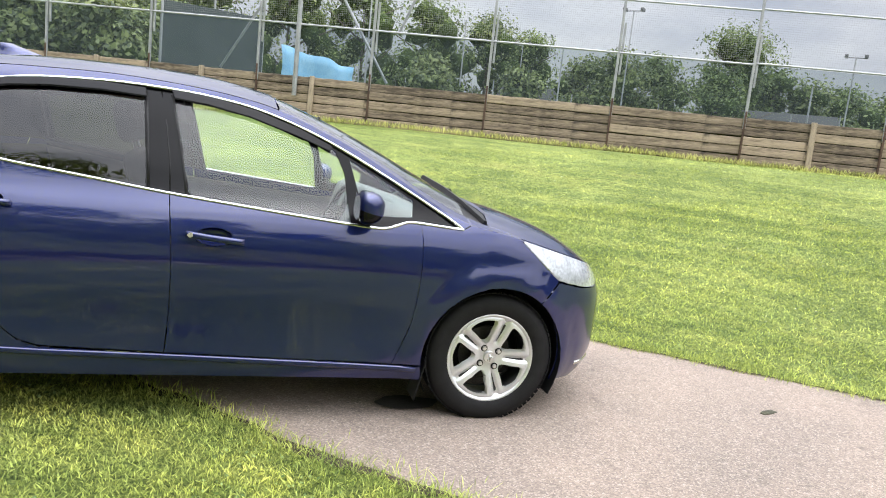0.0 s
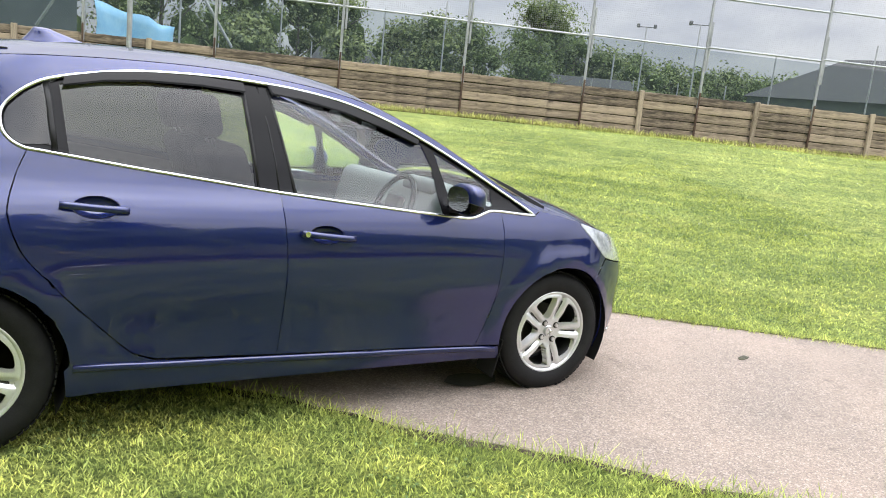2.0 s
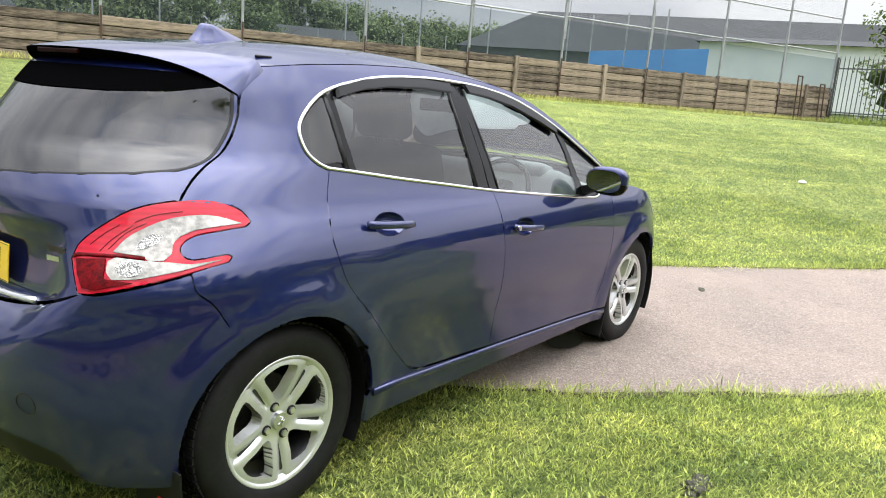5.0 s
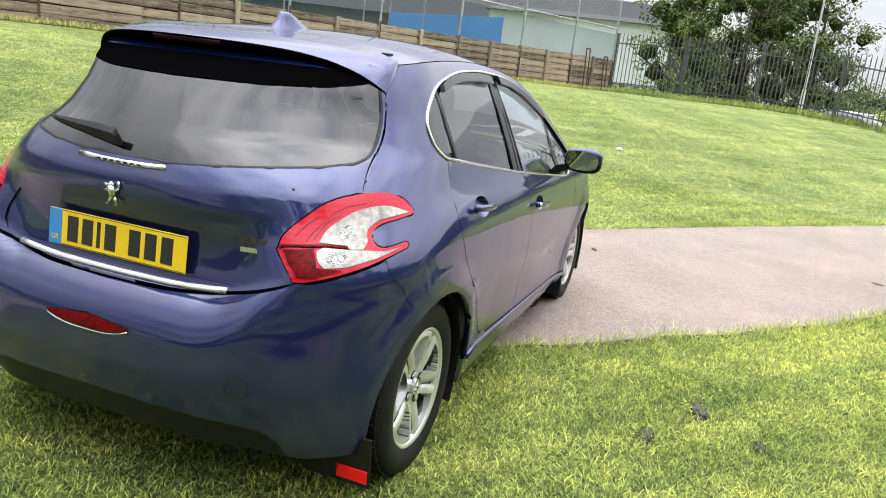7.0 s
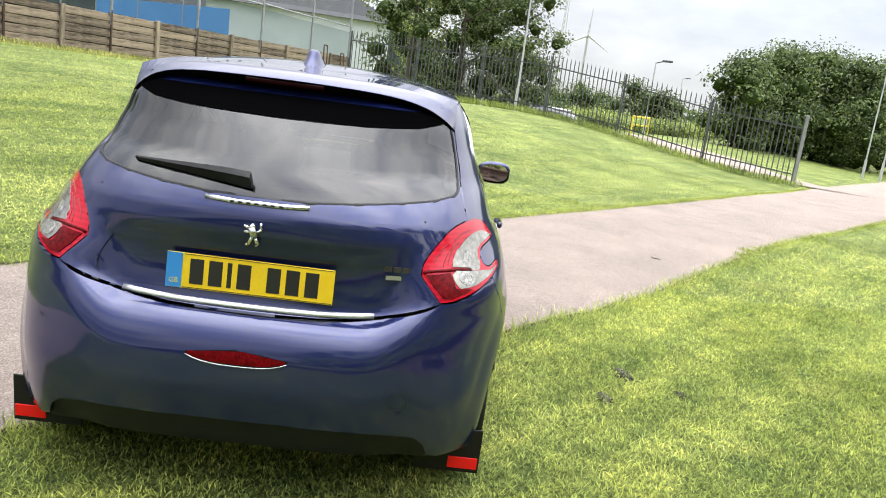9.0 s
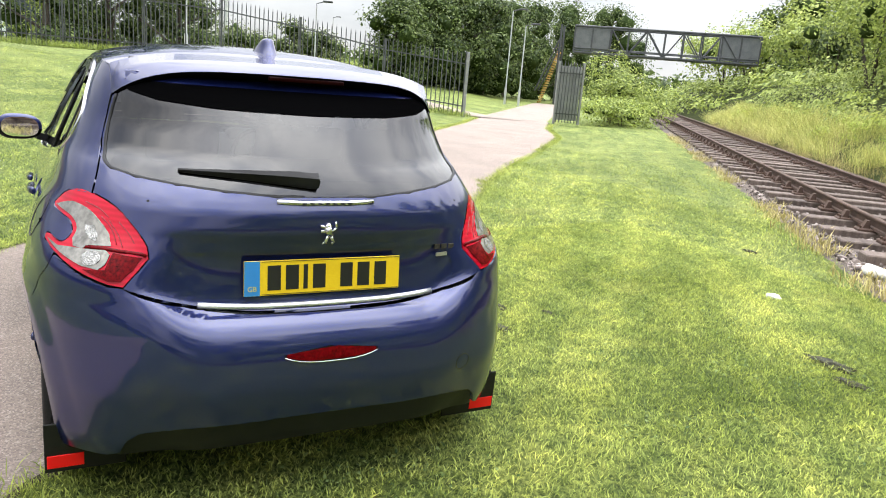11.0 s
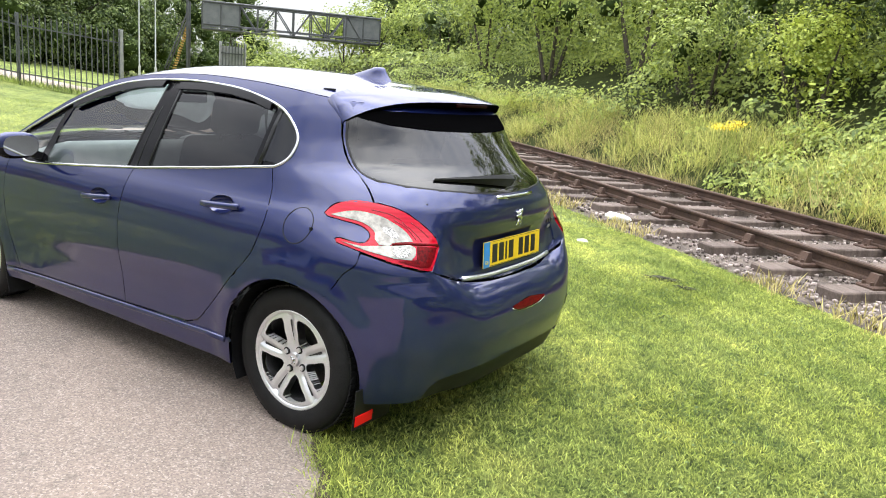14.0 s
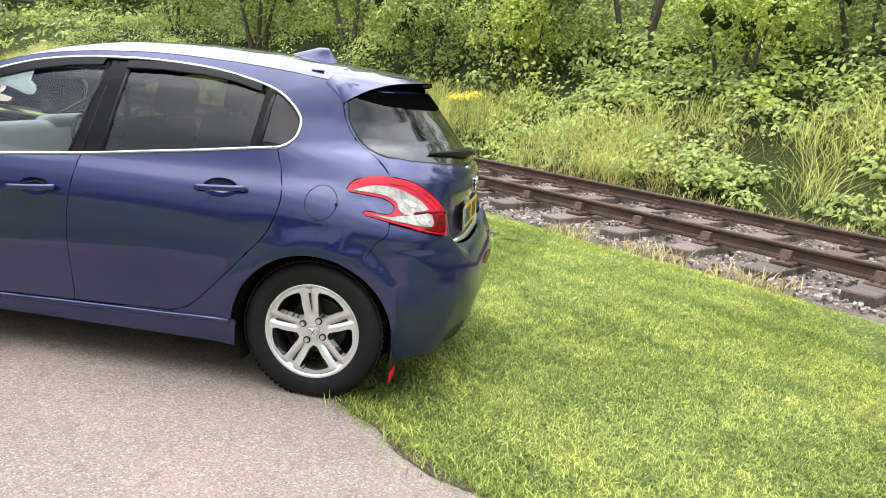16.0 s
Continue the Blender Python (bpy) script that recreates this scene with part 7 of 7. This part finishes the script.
# bright strips and badges
bm = bmesh.new()
strip_on(bm, both([(-.955, .694), (-1.0, .690), (-1.06, .686), (-1.12, .683), (-1.17, .682), (-1.195, .6815)]), body, 1, .019, .008)
part("tailgate_strip", bm, M_SATIN, hatch, "brushed metal strip", flat=False)
bm = bmesh.new()
strip_on(bm, both([(-1.083, 1.010), (-1.12, 1.008), (-1.16, 1.006), (-1.195, 1.006)]), body, 1, .016, .007)
garnish = part("garnish", bm, M_CHROME, hatch, "chrome garnish over the badge", flat=False)
for i in range(7):
    bm = bmesh.new()
    y = .075 - .025 * i
    p = body(across(abs(y), 1.006), 1.006)
    box(bm, (.004, .012, .0055), Matrix.Translation((p.x - .0075, y, 1.006)))
    part("bar", bm, M_BLACK, garnish)
bm = bmesh.new()
for (ax, az), (bx, bz), r in (((-.004, .026), (.012, .012), .010), ((.006, .018), (-.006, -.010), .013), ((.006, .014), (.028, .022), .005), ((.004, .004), (.026, .004), .005), ((.0, -.008), (.012, -.034), .006),
                              ((-.006, -.010), (-.018, -.034), .006), ((-.008, .0), (-.026, .014), .004), ((-.026, .014), (-.022, .034), .004), ((.012, -.034), (.020, -.036), .004), ((-.018, -.034), (-.010, -.036), .004)):
    rod(bm, (-.557, ax, .918 + az), (-.557, bx, .918 + bz), r, 8)
part("badge", bm, M_CHROME, hatch, "plain chrome badge", flat=False)
for k, (y, w, h) in enumerate(((-.420, .024, .017), (-.449, .024, .017), (-.478, .024, .017))):
    bm = bmesh.new()
    p = body(across(-y, .845), .845)
    box(bm, (.004, w, h), Matrix.Translation((p.x - .001, y, .845)) @ Matrix.Rotation(radians(14), 4, "Z"))
    part("badge_bar", bm, M_DULL_IRON, hatch)
bm = bmesh.new()
p = body(across(.440, .820), .820)
box(bm, (.004, .050, .013), Matrix.Translation((p.x - .001, -.440, .818)) @ Matrix.Rotation(radians(14), 4, "Z"))
part("badge_bar", bm, M_SATIN, hatch)
# wiper
bm = bmesh.new()
arm = [(y, 1.062 + .045 * max(0, y) + .006 * math.sin(7 * y)) for y in (-.025, .03, .09, .16, .23, .30, .37, .43)]
rows = []
for k, (y, z) in enumerate(arm):
    p = body(across(abs(y), z), z)
    w, h = (.034, .054, .052, .043, .034, .025, .018, .011)[k], (.052, .056, .050, .042, .034, .028, .022, .016)[k]
    rows.append([bm.verts.new(p + Vector((-.62 * d - .78 * 0, 0, .10 * d)) + Vector((-.55 * e, 0, .80 * e)) * 1.0) for d, e in ((.003, -w * .7), (h, -w * .5), (h, w * .3), (.006, w * .8))])
for q, t in zip(rows, rows[1:]):
    for j in range(4):
        bm.faces.new((q[j], q[(j + 1) % 4], t[(j + 1) % 4], t[j]))
bm.faces.new(rows[0])
bm.faces.new(rows[-1][::-1])
part("wiper", bm, M_BLACK, hatch, "black rear wiper")
# bumper
LOWER = [(-.42, .215), (-.56, .220), (-.64, .236), (-.68, .282), (-.74, .310), (-.90, .328), (-1.05, .334), (-1.19, .335)]
bumper = panel("rear_bumper", both(curve([(-1.19, .663), (-1.07, .669), (-.93, .690), (-.75, .732), (-.672, .757)], n=5) + [(-.60, .757), (-.44, .779), (-.25, .809), (-.230, .8125)] + JOINT[1:] + [(.03, .60), (-.02, .40), (-.06, .215), (-.25, .213)] + LOWER), M_PAINT, car,
               holes=[ARCH[0.0], [(-2.4 - u, z) for u, z in ARCH[0.0]]], cell=.022, cell2=.0095)
panel("valance", both([(-1.19, .232), (-.90, .228), (-.62, .212), (-.60, .218)] + LOWER[2:]), M_BLACK, bumper, lift=-.012, rim=0, cell=.06, label="black plastic lower valance")
for z, m, lift, w, nm in ((.549, M_GLOSS_BLACK, .001, .155, "fog_lamp_surround"), (.551, M_DARK_RED, .004, .147, "fog_lamp")):
    k = .022 if nm == "fog_lamp" else .028
    line = [(across(w * s, z), z + k * (.9 - .7 * s)) for s in (1, .8, .6, .4, .2, .05)] 
    low = [(across(w * s, z), z - k * (.95 - .75 * s ** 3)) for s in (.05, .2, .4, .6, .8, 1)]
    top_l = [(-2.4 - u, v) for u, v in line[::-1]]
    low_l = [(-2.4 - u, v) for u, v in low[::-1]]
    panel(nm, line + top_l + low_l + low, m, bumper, lift=lift, gap=0, cell=.03, rim=.004)
bm = bmesh.new()
strip_on(bm, [(-2.4 - across(.155 * s, .525), .551 - .029 * (.95 - .75 * abs(s) ** 3)) for s in (1, .85, .7, .5, .3, .1)] + [(across(.155 * s, .525), .551 - .029 * (.95 - .75 * s ** 3)) for s in (.1, .3, .5, .7, .85, 1)], body, 1, .004, .004)
part("fog_lamp_trim", bm, M_CHROME, bumper, flat=False)
bm = bmesh.new()
strip_on(bm, [(across(.50 + .030 * math.cos(2 * math.pi * i / 24), .45 + .030 * math.sin(2 * math.pi * i / 24)), .45 + .030 * math.sin(2 * math.pi * i / 24)) for i in range(24)], body, -1, .003, .0012, closed=True)
part("towing_cover", bm, M_BLACK, bumper)
# nose
panel("front_bumper", [(2.66, .575), (2.735, .635), (2.805, .685), (3.0, .652), (3.2, .640), (3.305, .675), (3.31, .72)] + rim_line(3.34, 3.84) + [(3.84, .16), (3.2, .165), (2.90, .19), (2.72, .20)], M_PAINT, car, side=1, holes=[ARCH[HUBS[1]]])
panel("front_bumper", [(2.66, .575), (2.735, .635), (2.805, .685), (3.0, .652), (3.2, .640), (3.305, .675), (3.31, .72)] + rim_line(3.34, 3.84) + [(3.84, .16), (3.2, .165), (2.90, .19), (2.72, .20)], M_PAINT, car, side=-1, holes=[ARCH[HUBS[1]]])
for side in (1, -1):
    panel("grille", [(3.45, .34), (3.45, .50), (3.849, .56), (3.849, .28)], M_BLACK, car, side=side, lift=.003, gap=0)
    bm = bmesh.new()
    strip_on(bm, [(3.05, .255), (3.15, .25), (3.3, .248), (3.45, .248)], body, side, .02, .006)
    part("bumper_trim", bm, M_CHROME, car, flat=False)
# upper faces
panel("roof", [(u, v) for u, v in ((-1.16, -.999), (1.50, -.999), (1.485, -.5), (1.475, 0), (1.485, .5), (1.50, .999), (-1.16, .999), (-1.16, 0))], M_PAINT, car, f=lid, cell=.06, cell2=.08, rim=.01)
panel("windscreen", [(1.505, -.935), (1.49, -.5), (1.48, 0), (1.49, .5), (1.505, .935), (2.36, .90), (2.40, .5), (2.42, 0), (2.40, -.5), (2.36, -.90)], M_CLEAR, car, f=lid, cell=.06, cell2=.1, rim=0, lift=-.003)
panel("bonnet", [(2.46, -.93), (2.52, -.6), (2.535, 0), (2.52, .6), (2.46, .93), (2.62, .985), (3.25, .985), (3.80, .95), (3.80, -.95), (3.25, -.985), (2.62, -.985)], M_PAINT, car, f=lid, cell=.06, cell2=.08)
for side in (1, -1):
    panel("windscreen_pillar", [(1.505, .94), (1.505, .999), (2.37, .999), (2.365, .905)], M_PAINT, car, f=lid, side=side, cell=.06, rim=.01)
    panel("wing_top", [(2.37, .905), (2.37, .999), (3.80, .999), (3.25, .99), (2.62, .99), (2.46, .935)], M_PAINT, car, f=lid, side=side, cell=.06, rim=.006)
panel("scuttle", [(2.365, -.90), (2.405, -.5), (2.425, 0), (2.405, .5), (2.365, .90), (2.46, .93), (2.52, .6), (2.535, 0), (2.52, -.6), (2.46, -.93)], M_BLACK, car, f=lid, cell=.06, cell2=.1, lift=-.015)
for y0, y1 in ((-.62, -.02), (-.05, .55)):
    bm = bmesh.new()
    q = [lid(2.43, y / .72) + Vector((0, 0, .012)) for y in (y0, (y0 * 2 + y1) / 3, (y0 + 2 * y1) / 3, y1)]
    q = [Vector((2.47 - .05 * i, p.y, centre_top(2.47 - .05 * i) + .006 - .09 * (p.y / .72) ** 2)) for i, p in enumerate(q)]
    sweep(bm, q, [(-.012, 0), (-.008, .02), (.008, .02), (.012, 0)], [(.2, 0, 1)] * 4)
    part("windscreen_wiper", bm, M_BLACK, car)
# spoiler over the rear window
verts, faces, n = [], [], 40
for i in range(n + 1):
    s = -1 + 2 * i / n
    a = abs(s)
    y = .588 * s
    fx, fz = .02 + .03 * a ** 2, (1.436 - .010 * a ** 2 - .045 * a ** 5)
    rx, rz = -.268 + .245 * a ** 2.6, 1.391 - .018 * a ** 2 - .085 * a ** 6
    for x, z in ((fx + .02, fz - .02), (fx, fz + .001), (fx * .5 + rx * .5, (fz + rz) / 2 + .006 * (1 - a)), (rx + .01, rz + .002), (rx, rz - .004), (rx + .006, rz - .030 * (1 - .5 * a)), (rx + .10, rz - .045 * (1 - .4 * a)), (rx * .3 + .02, 1.315 - .03 * a ** 3)):
        verts.append((x, y, z))
k = 8
faces = [(i * k + j, (i + 1) * k + j, (i + 1) * k + j + 1, i * k + j + 1) for i in range(n) for j in range(4)]
under = [(i * k + j, (i + 1) * k + j, (i + 1) * k + j + 1, i * k + j + 1) for i in range(n) for j in (4, 5, 6)]
spoiler = link("spoiler", verts, faces + [[j for j in range(k)], [n * k + j for j in range(k - 1, -1, -1)]], M_PAINT, car, "body-coloured roof spoiler", flat=False)
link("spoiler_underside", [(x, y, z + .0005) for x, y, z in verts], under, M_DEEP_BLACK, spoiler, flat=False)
bm = bmesh.new()
box(bm, (.012, .26, .014), Matrix.Translation((-.262, 0, 1.374)), .003)
part("high_brake_lamp", bm, plain("unlit_brake_lens", (.010, .0003, .0005), .5, 0, 0, .05), spoiler)
# roof aerial
bm = bmesh.new()
secs = [(.0, .050, .200, .485), (.010, .045, .210, .468), (.026, .036, .224, .430), (.044, .029, .238, .372), (.056, .024, .246, .332), (.062, .018, .251, .316), (.065, .009, .257, .306)]
rows = []
for h, w, xa, xb in secs:
    base = 1.452
    ringv = []
    for i in range(16):
        t = 2 * math.pi * i / 16
        c = math.cos(t)
        x = (xa + xb) / 2 + (xb - xa) / 2 * c
        ringv.append(bm.verts.new((x, w * math.sin(t) * (1 - .35 * max(0, c)), base + h + .010 * (x - .25) * (1 - h / .064))))
    rows.append(ringv)
for r, s in zip(rows, rows[1:]):
    for j in range(16):
        bm.faces.new((r[j], r[(j + 1) % 16], s[(j + 1) % 16], s[j]))
bm.faces.new(rows[-1])
part("roof_aerial", bm, M_PAINT, car, "shark-fin roof aerial", flat=False)
for side in (1, -1):
    bm = bmesh.new()
    p = lid(.06, .86)
    box(bm, (.055, .010, .008), Matrix.Translation((p.x, p.y * side, p.z + .002)) @ Matrix.Rotation(radians(14 * side), 4, "Z"), .002)
    part("roof_clip", bm, M_BLACK, car)
# floor and cabin
bm = bmesh.new()
box(bm, (3.45, 1.02, .09), Matrix.Translation((1.33, 0, .262)), .02)
box(bm, (1.70, 1.56, .06), Matrix.Translation((1.28, 0, .262)), .02)
part("floor_pan", bm, M_BLACK, car)
for side in (1, -1):
    panel("door_lining", [(.62, .40), (2.1, .38), (2.2, .60), (2.2, .89), (1.86, .868), (1.52, .898), (1.1, .940), (.56, 1.005), (.30, 1.04), (.36, .70)], M_CABIN_GREY, car, side=side, lift=-.060, rim=0, cell=.1)
    panel("tail_lining", [(-1.19, .69), (.30, .69), (.30, 1.04), (-.3, 1.0), (-1.19, .96)], M_CABIN, car, side=side, lift=-.050, rim=0, cell=.1)
    panel("pillar_lining", [(.30, 1.06), (-.16, 1.06), (-.14, 1.33), (.28, 1.36), (.22, 1.25), (.20, 1.15)], M_CABIN, car, side=side, lift=-.030, rim=0, cell=.08)
panel("headlining", [(-1.0, -.97), (1.46, -.97), (1.46, .97), (-1.0, .97)], M_LINER, car, f=lid, cell=.1, cell2=.1, rim=0, lift=-.035)


def cushion(bm, size, m, soft):
    """A padded block with rounded edges."""
    made = bmesh.ops.create_cube(bm, size=1, matrix=m @ Matrix.Diagonal((*size, 1)))["verts"]
    bmesh.ops.bevel(bm, geom=list({e for v in made for e in v.link_edges}), offset=soft, segments=3, affect="EDGES", profile=.5)


for y in (-.36, .36):
    bm = bmesh.new()
    cushion(bm, (.52, .50, .16), Matrix.Translation((1.36, y, .50)) @ Matrix.Rotation(radians(-8), 4, "Y"), .05)
    cushion(bm, (.14, .48, .62), Matrix.Translation((1.02, y, .82)) @ Matrix.Rotation(radians(-17), 4, "Y"), .05)
    seat = part("front_seat", bm, M_CABIN, car, "dark cloth front seat", flat=False)
    bm = bmesh.new()
    cushion(bm, (.10, .27, .18), Matrix.Translation((.875, y, 1.225)) @ Matrix.Rotation(radians(-12), 4, "Y"), .04)
    part("headrest", bm, M_CABIN, seat, flat=False)
    for dy in (-.06, .06):
        bm = bmesh.new()
        rod(bm, (.93, y + dy, 1.05), (.88, y + dy, 1.20), .007, 8)
        part("headrest_post", bm, M_SATIN, seat)
bm = bmesh.new()
cushion(bm, (.46, 1.20, .16), Matrix.Translation((.42, 0, .52)) @ Matrix.Rotation(radians(-8), 4, "Y"), .05)
cushion(bm, (.14, 1.20, .56), Matrix.Translation((.12, 0, .80)) @ Matrix.Rotation(radians(-20), 4, "Y"), .05)
bench = part("rear_seat", bm, M_CABIN, car, flat=False)
for y in (-.36, .36):
    bm = bmesh.new()
    cushion(bm, (.09, .25, .14), Matrix.Translation((.01, y, 1.13)) @ Matrix.Rotation(radians(-16), 4, "Y"), .035)
    part("headrest", bm, M_CABIN, bench, flat=False)
bm = bmesh.new()
cushion(bm, (.46, 1.30, .30), Matrix.Translation((2.13, 0, .80)) @ Matrix.Rotation(radians(14), 4, "Y"), .07)
cushion(bm, (.14, .36, .09), Matrix.Translation((2.00, -.36, .965)) @ Matrix.Rotation(radians(14), 4, "Y"), .035)
part("dashboard", bm, M_CABIN_GREY, car, flat=False)
bm = bmesh.new()
n, k = 32, 8
tilt = Matrix.Translation((1.80, -.36, .86)) @ Matrix.Rotation(radians(-66), 4, "Y")
rows = []
for i in range(n):
    t = 2 * math.pi * i / n
    rows.append([bm.verts.new(tilt @ Vector(((.172 + .014 * math.cos(2 * math.pi * j / k)) * math.cos(t), (.172 + .014 * math.cos(2 * math.pi * j / k)) * math.sin(t), .014 * math.sin(2 * math.pi * j / k)))) for j in range(k)])
for i in range(n):
    for j in range(k):
        bm.faces.new((rows[i][j], rows[i][(j + 1) % k], rows[(i + 1) % n][(j + 1) % k], rows[(i + 1) % n][j]))
cushion(bm, (.13, .14, .04), tilt, .015)
rod(bm, tilt @ Vector((0, -.165, 0)), tilt @ Vector((0, .165, 0)), .013, 8)
rod(bm, tilt @ Vector((-.165, 0, 0)), tilt @ Vector((0, 0, 0)), .013, 8)
part("steering_wheel", bm, M_CABIN, car, flat=False)
bm = bmesh.new()
cushion(bm, (.03, .24, .065), Matrix.Translation((1.70, 0, 1.27)), .012)
rod(bm, (1.70, 0, 1.28), (1.74, 0, 1.335), .008, 8)
part("rear_view_mirror", bm, M_BLACK, car, flat=False)
bm = bmesh.new()
cushion(bm, (.5, 1.05, .03), Matrix.Translation((-.17, 0, .985)), .01)
part("parcel_shelf", bm, M_CABIN, car, flat=False)


# ---------------------------------------------------------------- boards and posts of the timber wall
def board_mesh(length, k):
    bm = bmesh.new()
    nseg = 6
    rows = []
    for i in range(nseg + 1):
        x = -length / 2 + length * i / nseg
        j = .006 * math.sin(3.1 * i + k)
        rows.append([bm.verts.new((x, y + .004 * math.sin(i + k), z + j * (1 if z > 0 else .4))) for y, z in ((.02, -.098), (-.020, -.097), (-.026, -.086), (-.026, .084), (-.018, .097), (.02, .098))])
    for r, s in zip(rows, rows[1:]):
        for j in range(6):
            bm.faces.new((r[j], r[(j + 1) % 6], s[(j + 1) % 6], s[j]))
    bm.faces.new(rows[0])
    bm.faces.new(rows[-1][::-1])
    ob = part("board", bm, M_BOARD, None)
    me = ob.data
    bpy.data.objects.remove(ob)
    return me


BOARDS = {(n, k): board_mesh(n, k) for n in (1.48, 2.96) for k in range(3)}
for bay, (a, b) in enumerate(zip(POSTS, POSTS[1:])):
    halves = [(a, b)] if -10.8 < a < -2 else [(a, (a + b) / 2), ((a + b) / 2, b)]
    for c, d in halves:
        size = 2.96 if len(halves) == 1 else 1.48
        mid = (c + d) / 2
        for k in range(6):
            z = wall_top(mid) - .108 - .213 * k
            tilt = .006 * math.sin(7 * mid + 3 * k)
            m = Matrix.Translation(on_wall(mid, .005 + .012 * math.sin(5 * k + mid), z)) @ W_TURN @ Matrix.Rotation(tilt, 4, "Y") @ Matrix.Diagonal(((d - c - .01) / size, 1, 1, 1))
            share("board", BOARDS[size, (bay + k) % 3], m, timber_wall)
    if len(halves) == 2:
        bm = bmesh.new()
        z0 = wall_base((a + b) / 2) - .15
        box(bm, (.12, .08, wall_top((a + b) / 2) + .02 - z0), Matrix.Translation(on_wall((a + b) / 2, .07, (wall_top((a + b) / 2) + .02 + z0) / 2)) @ W_TURN @ Matrix.Rotation(.015 * math.sin(bay * 2.7), 4, "Y"), .010)
        part("timber_post", bm, M_POST, timber_wall)
